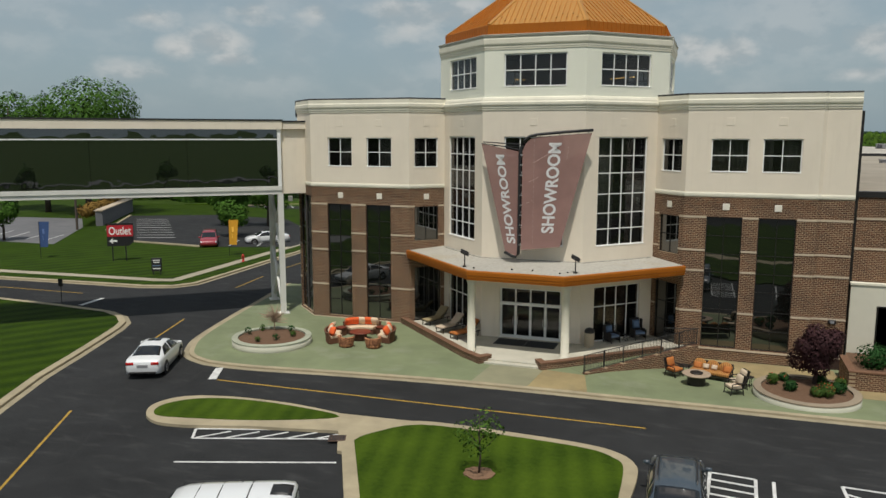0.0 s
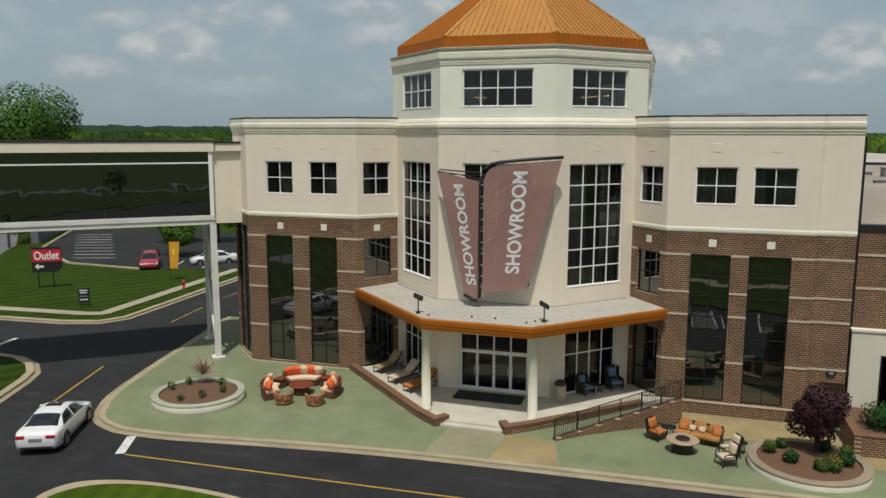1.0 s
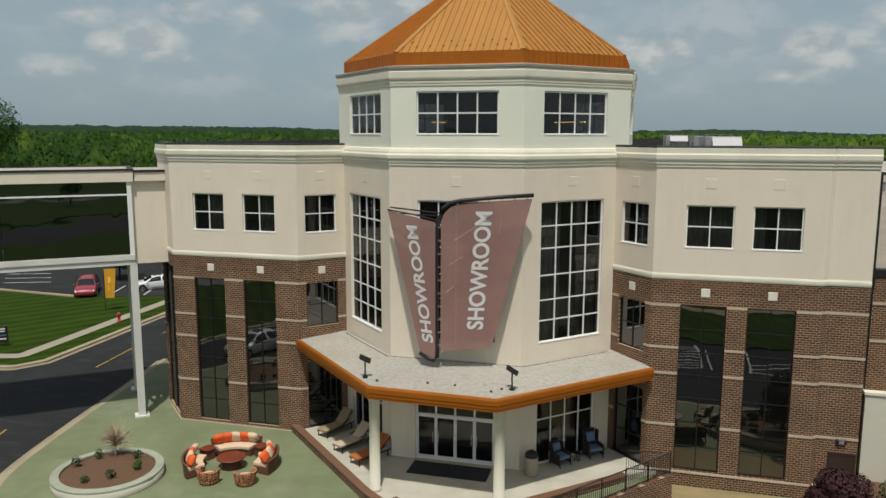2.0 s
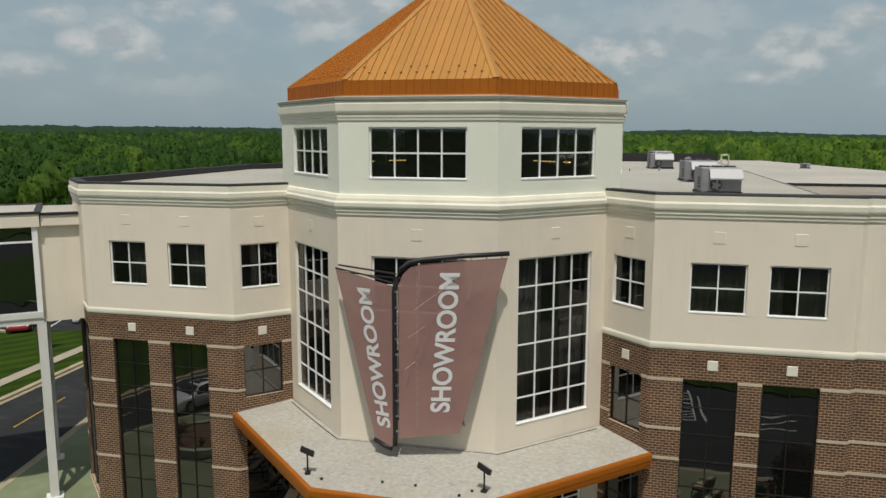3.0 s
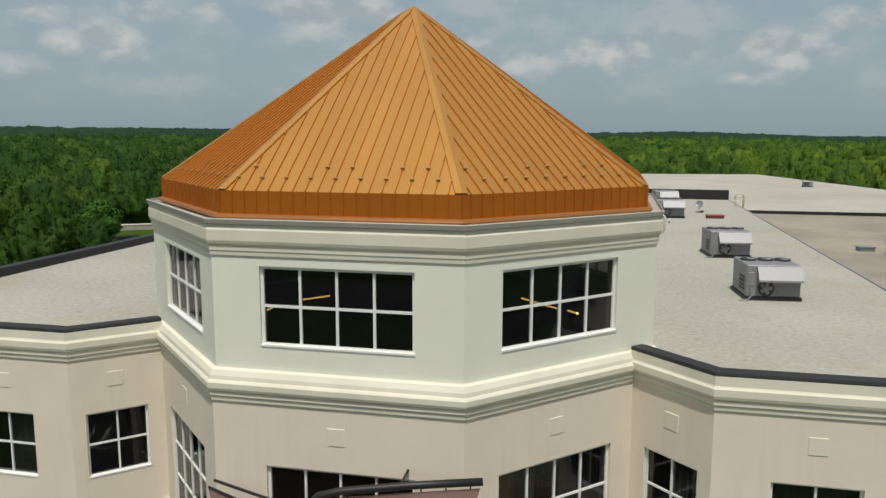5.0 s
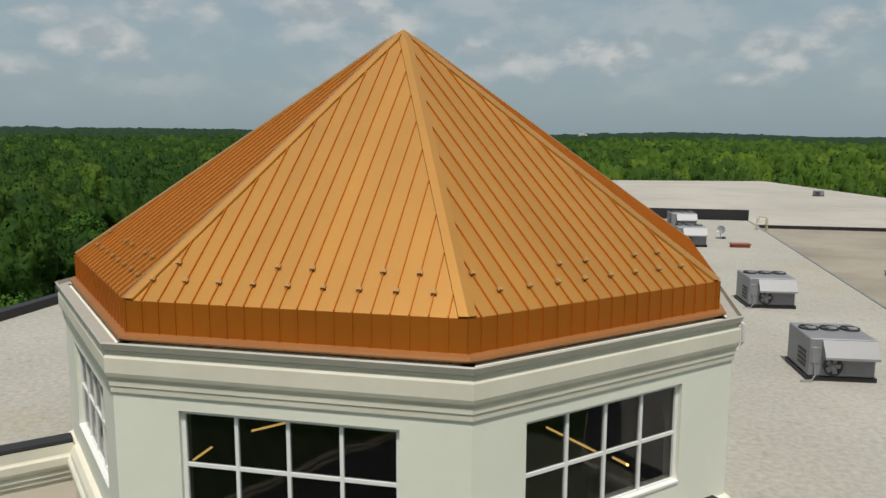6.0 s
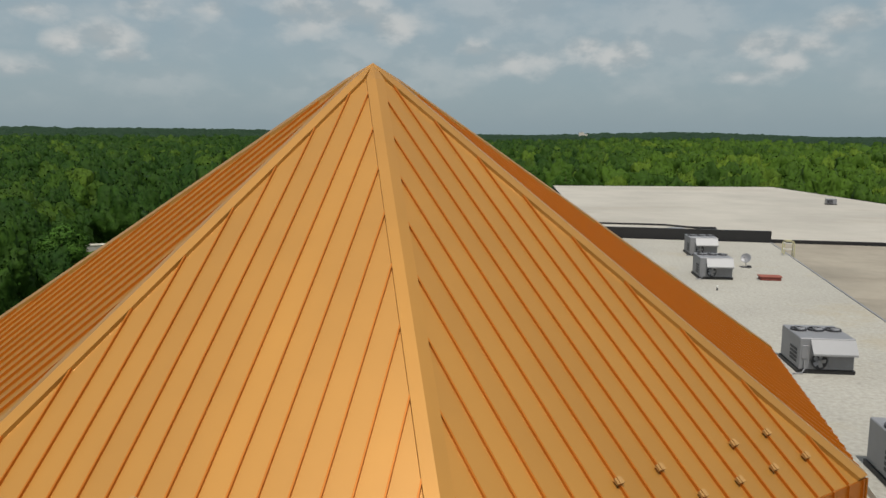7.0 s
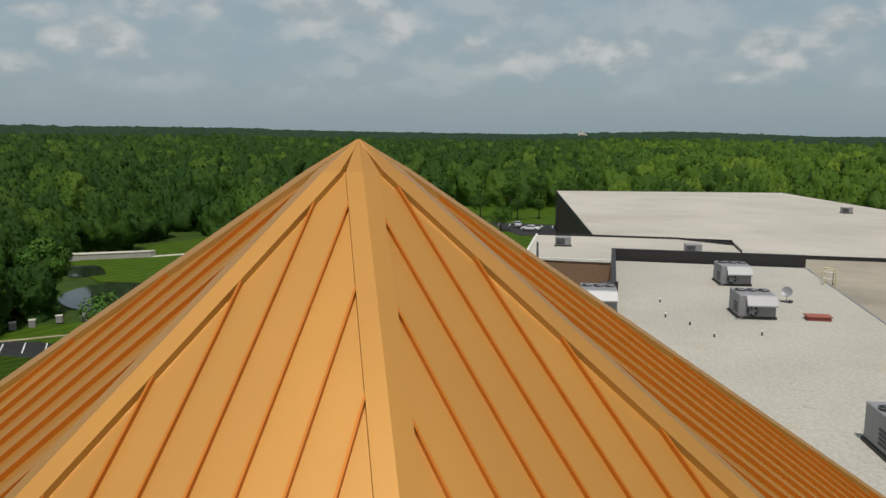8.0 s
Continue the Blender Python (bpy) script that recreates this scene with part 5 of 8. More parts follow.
# a road and rows of trees beyond the south lawns
sheet("road", [(30, -158), (120, -92), (124, -98), (34, -164)], 0.0, 0.16, ASPHALT_OLD, "pale road beyond the south lawn", "road")
for i in range(3):
    tree(40 + i * 21, -132 + i * 17 + 5 * math.sin(i * 2.7), 5.5 + math.sin(i * 1.9), 2.8, LEAF_A, "small green tree on the south lawn", 0.1, 420, 0.28, 230 + i)

far_block = thing("far_building", "pale tower block standing far off above the woods", "building", pose(-92, 2500, 20, 0, 0, 8))
for a, b, c, d in ((-13, 3, -8, 8), (3, 14, -8, 8)):
    bm = bmesh.new(); box(bm, a, b, c, d, -14, 8 if a < 0 else 3); bevelled(bm, 0.3, 1)
    part("wall", bm, mat("far_render", (0.55, 0.50, 0.44), 0.9, var=0.08, scale=0.1), far_block)
bm = bmesh.new(); box(bm, -6, -1, -4, 4, 8, 11); part("roof_house", bm, HVAC, far_block)

# ---- roofs behind and beside ----
store = thing("warehouse", "large flat-roofed warehouse with ribbed brown walls behind the showroom", "building")
BROWN = mat("ribbed_metal", (0.075, 0.058, 0.048), 0.6, 0.3, var=0.15, scale=0.5)
RIB = mat("tan_metal_rib", (0.16, 0.13, 0.105), 0.6, 0.3, var=0.1)
bm = bmesh.new()
prism(bm, WH, 0, 9.1)
part("wall", bm, BROWN, store)
bm = bmesh.new()
prism(bm, offset(WH, 0.05), 9.1, 9.25)
part("roof", bm, MEMBRANE, store, "pale weathered roof membrane")
bm = bmesh.new()
strip(bm, WH, [(0.05, 8.3), (0.14, 8.3), (0.14, 9.32), (0.05, 9.32)], True)
bmesh.ops.recalc_face_normals(bm, faces=bm.faces)
part("roof_edge", bm, COPING, store)
m, length = axes((-11.0, 188.4), (0.0, 104.1))
for i in range(26):
    bm = bmesh.new()
    box(bm, 0.6 + i * length / 26, 0.95 + i * length / 26, -0.18, 0.02, 0.2, 8.3)
    part("wall_rib", bm, RIB, store).matrix_basis = m

annex = thing("annex_roof", "stepped annex roofs with black parapets between showroom and warehouse", "building")
PLAIN_BRICK = mat("plain_brick", (0.19, 0.118, 0.07), 0.85, var=0.3, scale=5)
Z_ANX = 10.3
ANX = ccw([(-6.7, 74.5), (2.5, 74.5), (2.5, 57.0), (16.8, 57.0), (16.9, 83.8), (16.9, 90.2), (10.8, 94.2), (-7.1, 94.1)])
bm = bmesh.new()
prism(bm, ANX, 0, Z_ANX - 0.08)
part("wall", bm, PLAIN_BRICK, annex)
bm = bmesh.new()
prism(bm, offset(ANX, -0.05), Z_ANX - 0.08, Z_ANX)
part("roof", bm, MEMBRANE, annex)
bm = bmesh.new()
strip(bm, [(-7.1, 94.1), (-6.7, 74.5), (2.45, 74.45)], [(-0.18, Z_ANX - 0.1), (0.08, Z_ANX - 0.1), (0.08, Z_ANX + 0.16), (-0.18, Z_ANX + 0.16)])
bmesh.ops.recalc_face_normals(bm, faces=bm.faces)
part("roof_edge", bm, WHITE_STEEL, annex)
bm = bmesh.new()
strip(bm, [(16.9, 84.5), (16.9, 90.2), (10.8, 94.2), (-7.0, 94.1)], [(-0.1, Z_ANX - 0.3), (0.08, Z_ANX - 0.3), (0.08, Z_ANX + 0.24), (-0.1, Z_ANX + 0.24)])
bmesh.ops.recalc_face_normals(bm, faces=bm.faces)
part("parapet", bm, COPING, annex)
bm = bmesh.new()
strip(bm, [(2.6, 41.6), (2.6, 55.9), (16.9, 55.9)], [(-0.02, 13.3), (0.14, 13.3), (0.14, 14.42), (-0.16, 14.42), (-0.16, 13.3)])
bmesh.ops.recalc_face_normals(bm, faces=bm.faces)
part("parapet", bm, COPING, annex)
bm = bmesh.new()
prism(bm, ccw([(-3.2, 52.6), (2.35, 51.0), (2.35, 74.3), (-5.2, 74.3)]), 0, 7.2)
part("roof", bm, TAN_ROOF, annex)
bm = bmesh.new()
strip(bm, [(-5.2, 74.3), (-3.2, 52.6), (2.35, 51.0)], [(-0.16, 7.1), (0.06, 7.1), (0.06, 12.15), (-0.16, 12.15)])
bmesh.ops.recalc_face_normals(bm, faces=bm.faces)
part("parapet", bm, COPING, annex)

low = thing("low_shop", "lower brick shop block with cream entrance and wide tan roof", "building")
LX = 17.05
Z_TAN = 8.9
wall("wall", (LX, -2.0), (46, -1.0), 0, Z_TAN, 0.3, [], BRICK, low)
bm = bmesh.new()
prism(bm, ccw([(LX, -1.6), (46, -0.6), (76, 0), (76, 90.2), (LX, 90.6)]), 0, Z_TAN)
part("roof", bm, TAN_ROOF, low, "wide tan weathered flat roof")
bm = bmesh.new()
strip(bm, [(LX, -2.0), (46, -1.0)], [(-0.30, 8.8), (0.05, 8.8), (0.07, 9.12), (-0.30, 9.14)])
bmesh.ops.recalc_face_normals(bm, faces=bm.faces)
part("roof_edge", bm, COPING, low)
m, length = axes((LX, -2.0), (46, -1.0))
for z in (7.6, 5.9):
    bm = bmesh.new(); box(bm, 0, length, -0.03, 0.05, z - 0.06, z + 0.06)
    part("stone_band", bm, STONE, low).matrix_basis = m
bm = bmesh.new()
box(bm, LX - 0.05, 26, -5.0, -2.05, -0.5, 3.5)
box(bm, LX - 0.05, 26, -5.0, -4.72, 3.5, 4.35)
part("porch", bm, mat("porch_stucco", (0.60, 0.575, 0.47), 0.9, var=0.05, scale=0.6, stain=0.08), low, "cream stucco porch")
bm = bmesh.new()
box(bm, LX - 0.10, 26.1, -5.06, -4.66, 4.35, 4.46)
part("porch_coping", bm, TRIM, low)
window((LX, -5.0), (26, -5.0), 1.25, 8.0, 0.5, 3.25, even(4), [0, 1], BRONZE, GLASS_BR, low, -0.04)
for x, y, w, d, h in ((29.4, 56.0, 1.4, 0.9, 0.35), (31.6, 53.9, 1.7, 1.2, 0.95), (27.5, 40.0, 1.0, 0.5, 0.25), (34, 63, 1.0, 0.8, 0.5)):
    u = thing("roof_vent", "small grey metal vent box on the tan roof", "roof vent", pose(x, y, Z_TAN, 0, 0, 8))
    bm = bmesh.new(); box(bm, -w / 2, w / 2, -d / 2, d / 2, 0, h); bevelled(bm, 0.03, 1)
    part("housing", bm, HVAC, u)
    bm = bmesh.new(); box(bm, -w / 2 - 0.08, w / 2 + 0.08, -d / 2 - 0.08, d / 2 + 0.08, h, h + 0.08)
    part("cap", bm, HVAC, u)
for x, y, z in ((-3.1, 84.9, Z_ANX), (11.4, 82.4, Z_ANX), (44.7, 146.8, 9.25)):
    u = thing("roof_vent", "grey metal air unit on a far flat roof", "roof vent", pose(x, y, z, 0, 0, 5) @ Matrix.Scale(0.9, 4))
    bm = bmesh.new(); box(bm, -1.0, 1.0, -0.6, 0.6, 0.15, 1.25); bevelled(bm, 0.05, 1)
    part("housing", bm, HVAC, u)
    for k in range(5):
        bm = bmesh.new(); box(bm, -0.9, 0.2, -0.64, -0.58, 0.3 + k * 0.16, 0.4 + k * 0.16)
        part("slat", bm, HVAC_DARK, u)
    bm = bmesh.new(); box(bm, -1.1, 1.1, -0.7, 0.7, 0, 0.15)
    part("skid", bm, COPING, u)


def fan(name, r, parent, m, blades=4):
    bm = bmesh.new()
    lathe(bm, [(r, 0), (r, 0.07), (r - 0.05, 0.07), (r - 0.05, 0.02)], 20)
    ob = part(name, bm, HVAC_DARK, parent)
    ob.matrix_basis = m
    for k in range(blades):
        bm = bmesh.new()
        box(bm, 0.06, r - 0.07, -0.10, 0.10, 0.03, 0.045, Matrix.Rotation(k * math.tau / blades, 4, "Z") @ Matrix.Rotation(0.35, 4, "X"))
        part("blade", bm, HVAC, ob)
    bm = bmesh.new(); lathe(bm, [(0.09, 0.03), (0.09, 0.08), (0.03, 0.1)], 10)
    part("hub", bm, HVAC, ob)
    return ob


def rooftop_unit(x, y, turn, label):
    """A packaged air handler: body, three condenser fans on top, intake hood, exhaust fan."""
    u = thing("rooftop_unit", label, "air conditioner", pose(x + 0.22, y + 0.1, Z_ROOF, 0, 0, turn) @ Matrix.Diagonal((0.84, 0.84, 0.93, 1)), "rooftop air conditioners")
    W, D, H = 2.35, 2.5, 1.45
    bm = bmesh.new(); box(bm, 0, W, 0, D, 0.15, H); bevelled(bm, 0.03, 1)
    part("body", bm, HVAC, u)
    bm = bmesh.new(); box(bm, -0.06, W + 0.06, -0.06, D + 0.06, 0, 0.15)
    part("skid", bm, COPING, u)
    # sloping intake hood over the front
    bm = bmesh.new()
    v = [bm.verts.new(p) for p in ((0.45, 0, 1.40), (W, 0, 1.40), (W, 0, 0.95), (0.45, 0, 0.95), (0.45, -0.42, 0.90), (W, -0.42, 0.90), (W, -0.42, 0.82), (0.45, -0.42, 0.82))]
    for f in ((0, 1, 5, 4), (4, 5, 6, 7), (7, 6, 2, 3), (1, 2, 6, 5), (0, 4, 7, 3)):
        bm.faces.new([v[i] for i in f])
    bmesh.ops.recalc_face_normals(bm, faces=bm.faces)
    part("hood", bm, mat("pale_sheet_metal", (0.27, 0.27, 0.275), 0.5, 0.2, var=0.05), u)
    fan("exhaust_fan", 0.34, u, Matrix.Translation((0.85, -0.02, 0.52)) @ Matrix.Rotation(math.pi / 2, 4, "X"), 5)
    for i in range(3):
        fan("condenser_fan", 0.36, u, Matrix.Translation((0.42 + i * 0.76, D * 0.62, H)), 4)
    bm = bmesh.new(); box(bm, 1.25, W - 0.05, -0.02, 0.0, 0.25, 0.85)
    part("panel", bm, mat("grey_panel", (0.20, 0.20, 0.21), 0.55, 0.2), u)
    for k in range(4):
        bm = bmesh.new(); box(bm, -0.02, 0.0, 0.35, 1.2, 0.35 + k * 0.16, 0.45 + k * 0.16)
        part("slat", bm, HVAC_DARK, u)
    bm = bmesh.new(); box(bm, 0.08, 0.36, -0.03, 0.0, 0.6, 1.15); bevelled(bm, 0.01, 1)
    part("control_box", bm, HVAC, u)
    bm = bmesh.new(); tube(bm, [(0.2, -0.03, 0.6), (0.2, -0.15, 0.2), (0.05, -0.3, 0.08), (-0.35, -0.3, 0.05)], 0.03, 6)
    part("conduit", bm, HVAC, u)
    return u


for x, y, r in ((10.75, 7.6, 5), (10.65, 18.0, 6), (9.05, 37.0, 6), (9.35, 46.6, 6), (0.6, 36.3, 5)):
    rooftop_unit(x, y, r, "grey packaged rooftop air conditioner with three top fans")

d = thing("satellite_dish", "grey satellite dish on a ballasted roof mount", "satellite dish", pose(12.8, 42.3, Z_ROOF, 0, 0, -25) @ Matrix.Scale(0.56, 4))
bm = bmesh.new(); lathe(bm, [(0.03, -0.14), (0.35, -0.08), (0.58, 0.02), (0.60, 0.03), (0.57, 0.04), (0.33, -0.05), (0.03, -0.11)], 24)
part("reflector", bm, HVAC, d).matrix_basis = Matrix.Translation((0, -0.1, 1.15)) @ Matrix.Rotation(radians(62), 4, "X")
bm = bmesh.new(); tube(bm, [(0, 0, 0), (0, 0, 1.1)], 0.04)
part("mast", bm, HVAC, d)
bm = bmesh.new(); box(bm, -0.5, 0.6, -0.4, 0.4, 0, 0.08); box(bm, 0.2, 0.6, -0.2, 0.2, 0.08, 0.25)
part("ballast", bm, HVAC_DARK, d)
bm = bmesh.new(); tube(bm, [(0, -0.2, 0.85), (0, -0.75, 1.25)], 0.015, 5); box(bm, -0.05, 0.05, -0.85, -0.72, 1.2, 1.32)
part("feed_arm", bm, BLACK, d)
bx = thing("roof_hatch", "low red-brown box on the gravel roof", "roof hatch", pose(13.5, 37.9, Z_ROOF, 0, 0, 3))
bm = bmesh.new(); box(bm, -0.6, 0.6, -0.35, 0.35, 0, 0.20); bevelled(bm, 0.02, 1)
part("curb", bm, mat("red_oxide", (0.22, 0.055, 0.04), 0.8, var=0.2, scale=4), bx)
bm = bmesh.new(); box(bm, -0.66, 0.66, -0.4, 0.4, 0.20, 0.25)
part("lid", bm, mat("red_oxide_lid", (0.26, 0.075, 0.05), 0.8, var=0.2, scale=4), bx)
for x, y in ((5.33, 40.5), (5.4, 36.6), (6.55, 35.1), (7.5, 32.8), (9.9, 33.7)):
    p = thing("vent_pipe", "white-capped plumbing vent pipe on the gravel roof", "vent pipe", pose(x, y, Z_ROOF) @ Matrix.Scale(0.52, 4), "roof vent pipes")
    bm = bmesh.new(); lathe(bm, [(0.12, 0), (0.09, 0.05), (0.07, 0.2), (0.07, 0.35)], 10)
    part("pipe", bm, BLACK, p)
    bm = bmesh.new(); lathe(bm, [(0.075, 0.33), (0.08, 0.36), (0.08, 0.5), (0.06, 0.52)], 10)
    part("cap", bm, WHITE, p)
ld = thing("roof_ladder", "yellow-railed ladder with white guard between two roof levels", "ladder", pose(17.25, 49.3, Z_TAN))
for y in (-0.32, 0.32):
    bm = bmesh.new(); tube(bm, [(0, y, 0), (0, y, 5.45), (-0.12, y, 5.6), (-0.6, y, 5.6), (-0.7, y, 5.45), (-0.7, y, 4.62)], 0.045, 6)
    part("rail", bm, mat("safety_yellow", (0.50, 0.46, 0.27), 0.6), ld)
for k in range(16):
    bm = bmesh.new(); tube(bm, [(0, -0.32, 0.3 + k * 0.33), (0, 0.32, 0.3 + k * 0.33)], 0.025, 5)
    part("rung", bm, HVAC, ld)
for z in (5.1, 5.55):
    bm = bmesh.new(); tube(bm, [(-0.7, -0.32, z), (-0.9, -0.9, z), (-0.7, -1.1, z), (-0.3, -1.0, z)], 0.03, 5)
    part("guard_rail", bm, WHITE_STEEL, ld)

# flood lamps on the canopy
for x, y, r in ((-3.05, -10.17, 15), (3.10, -10.1, -10)):
    f = thing("flood_lamp", "dark bronze flood lamp on the canopy roof", "flood lamp", pose(x, y, 4.97, 0, 0, r) @ Matrix.Diagonal((0.8, 0.8, 1.1, 1)))
    bm = bmesh.new(); tube(bm, [(0, 0, 0), (0, 0, 0.62)], 0.04, 7)
    part("stem", bm, BRONZE, f)
    bm = bmesh.new(); box(bm, -0.30, 0.30, -0.14, 0.10, 0.62, 0.82); bevelled(bm, 0.03, 1)
    bmesh.ops.transform(bm, verts=bm.verts, matrix=Matrix.Translation((0, 0, 0.7)) @ Matrix.Rotation(radians(-22), 4, "X") @ Matrix.Rotation(radians(18), 4, "Y") @ Matrix.Translation((0, 0, -0.7)))
    part("head", bm, BRONZE, f)
    bm = bmesh.new(); box(bm, -0.12, 0.12, -0.12, 0.12, 0, 0.06)
    part("base", bm, BRONZE, f)
for x, y in ((-2.41, -10.5), (-0.33, -10.25), (0.81, -10.24), (2.37, -10.6), (2.71, -10.2)):
    f = thing("conduit_box", "small dark junction box on the canopy roof", "junction box", pose(x, y, 4.965) @ Matrix.Scale(0.6, 4))
    bm = bmesh.new(); box(bm, -0.07, 0.07, -0.05, 0.05, 0, 0.09); bevelled(bm, 0.01, 1)
    part("box", bm, BRONZE, f)
    bm = bmesh.new(); box(bm, -0.08, 0.08, -0.06, 0.06, 0.09, 0.11)
    part("lid", bm, BRONZE, f)
cb = thing("cable", "black cable drooping along the canopy joint", "cable")
bm = bmesh.new()
tube(bm, [(-6.45, -3.98, 5.07), (-4.8, -5.65, 5.065), (-3.08, -7.32, 5.07), (-1.0, -7.33, 5.06), (1.2, -7.32, 5.065), (3.08, -7.32, 5.07), (4.7, -5.72, 5.06), (6.45, -3.98, 5.07)], 0.022, 5)
part("cord", bm, BLACK, cb)

# ---- showroom blade sign ----


def letters(text, m, w, h, material, name, parent, label="", depth=0.012, bold=0.02):
    """Raised lettering, w long and h high, centred on the pose m."""
    cu = bpy.data.curves.new(name, "FONT")
    cu.body = text
    cu.align_x = "CENTER"
    cu.extrude = 0.01
    cu.offset = bold
    tmp = new("tmp", cu)
    bpy.context.view_layer.update()
    me = bpy.data.meshes.new_from_object(tmp)
    bpy.data.objects.remove(tmp)
    xs = [v.co.x for v in me.vertices]; ys = [v.co.y for v in me.vertices]
    cx, cy = (min(xs) + max(xs)) / 2, (min(ys) + max(ys)) / 2
    sx, sy = w / (max(xs) - min(xs)), h / (max(ys) - min(ys))
    for v in me.vertices:
        v.co = ((v.co.x - cx) * sx, (v.co.y - cy) * sy, depth if v.co.z > 0 else 0.0)
    me.materials.clear()
    me.materials.append(material)
    me.transform(m)
    ob = new(name, me)
    ob.parent = parent
    if label:
        ob["label"] = label
    return ob


def mesh_cloth(name, color, alpha):
    m = mat(name, color, 0.7, var=0.07, scale=1.2, stain=0.12, stain_scale=0.8)
    m.node_tree.nodes["Principled BSDF"].inputs["Alpha"].default_value = alpha
    return m


CLOTH = mesh_cloth("sign_mesh", (0.35, 0.198, 0.170), 0.72)
LETTER = mat("sign_letters", (0.64, 0.63, 0.62), 0.6, var=0.05)
sign = thing("blade_sign", "brown mesh double blade sign with white showroom lettering", "sign")
TUBE = Vector((-0.42, -8.45, 0))
RIGHT_E, LEFT_E = Vector((3.40, -7.66, 0)), Vector((-2.85, -7.72, 0))
rv = (RIGHT_E - TUBE); r_len = rv.length; rv.normalize()
lv = (LEFT_E - TUBE); l_len = lv.length; lv.normalize()


def blade(name, outline, d, material):
    bm = bmesh.new()
    nrm = Vector((d.y, -d.x, 0))
    if nrm.y > 0: nrm = -nrm
    front = [bm.verts.new(TUBE + d * s + Vector((0, 0, z)) + nrm * 0.012) for s, z in outline]
    back = [bm.verts.new(TUBE + d * s + Vector((0, 0, z)) - nrm * 0.012) for s, z in outline]
    bm.faces.new(front); bm.faces.new(back[::-1])
    n = len(outline)
    for i in range(n):
        bm.faces.new((front[i], back[i], back[(i + 1) % n], front[(i + 1) % n]))
    bmesh.ops.recalc_face_normals(bm, faces=bm.faces)
    return part(name, bm, material, sign)


blade("right_blade", [(0.12, 5.80), (2.30, 6.02), (r_len, 12.34), (0.98, 12.12), (0.58, 12.00), (0.30, 11.74), (0.14, 11.35)], rv, CLOTH)
blade("left_blade", [(0.10, 5.42), (0.88, 5.68), (l_len, 11.72), (0.10, 11.32)], lv, CLOTH)
bm = bmesh.new()
T = lambda d, s, z, o=0.0: TUBE + d * s + Vector((0, -o, z))
tube(bm, [T(lv, 0.9, 5.60), T(lv, 0.45, 5.42), T(lv, 0.18, 5.38), T(lv, 0.02, 5.55), T(rv, 0.0, 6.0), T(rv, 0.0, 9.0), T(rv, 0.0, 11.1), T(rv, 0.06, 11.55), T(rv, 0.22, 11.90), T(rv, 0.50, 12.14), T(rv, 0.95, 12.25), T(rv, 2.4, 12.39), T(rv, r_len + 0.06, 12.49)], 0.085, 10)
part("tube_frame", bm, BLACK, sign, "bent black steel tube", True)
# rails and struts behind the cloth
for d, n in ((rv, r_len), (lv, l_len)):
    for z in (6.6, 7.9, 9.2, 10.5, 11.6):
        w = (2.28 + (z - 6.05) * (n - 2.28) / 6.5) if d is rv else (0.88 + (z - 5.68) * (n - 0.88) / 6.04)
        bm = bmesh.new()
        tube(bm, [T(d, 0.05, z, -0.06), T(d, max(0.3, w - 0.1), z, -0.06)], 0.022, 6)
        part("rail", bm, BLACK, sign)
for z in (6.4, 8.9, 11.3):
    bm = bmesh.new()
    tube(bm, [T(rv, 0, z), Vector((-0.42, -7.0, z))], 0.04, 6)
    part("strut", bm, BLACK, sign)
for z in (7.0, 12.35):
    bm = bmesh.new()
    tube(bm, [T(rv, 2.2, z, -0.08), Vector((1.7, -7.1, z))], 0.03, 6)
    part("strut", bm, BLACK, sign)
bm = bmesh.new()
tube(bm, [T(lv, 0.05, 11.42), T(lv, 1.2, 11.60), T(lv, l_len, 11.74)], 0.03, 6)
part("rail", bm, BLACK, sign)
bm = bmesh.new()
tube(bm, [T(lv, 0.0, 11.70, -0.25), T(lv, l_len - 0.05, 11.82, -0.2)], 0.035, 6)
part("rail", bm, BLACK, sign)
for k in range(6):
    bm = bmesh.new()
    tube(bm, [T(rv, 1.1 + k * 0.52, 12.10 + k * 0.045), T(rv, 1.1 + k * 0.52, 12.27 + k * 0.045)], 0.018, 5)
    part("tie", bm, BLACK, sign)
for k in range(10):
    z = 6.1 + k * 0.56
    bm = bmesh.new()
    box(bm, -0.02, 0.10, -0.015, 0.015, -0.03, 0.03)
    part("clip", bm, CHROME, sign).matrix_basis = Matrix.Translation(T(rv, 0.06, z, 0.07))


def blade_pose(d, view_right, lo, hi, out):
    """Lettering that reads upwards along the blade from lo to hi (distance from the tube, z)."""
    a, b = T(d, *lo), T(d, *hi)
    x = (b - a).normalized()
    nrm = Vector((view_right.y, -view_right.x, 0))
    if nrm.y > 0: nrm = -nrm
    y = -view_right.normalized()
    c = (a + b) / 2 + nrm * out
    return Matrix(((x.x, y.x, nrm.x, c.x), (x.y, y.y, nrm.y, c.y), (x.z, y.z, nrm.z, c.z), (0, 0, 0, 1))), (b - a).length


m, n = blade_pose(rv, rv, (1.58, 6.80), (1.93, 11.80), 0.014)
letters("SHOWROOM", m, n, 0.70, LETTER, "lettering", sign, "white upright letters reading upwards", bold=0.026)
m, n = blade_pose(lv, -lv, (0.46, 6.15), (1.30, 11.12), 0.014)
letters("SHOWROOM", m, n, 0.56, LETTER, "lettering", sign, "white upright letters reading upwards", bold=0.026)

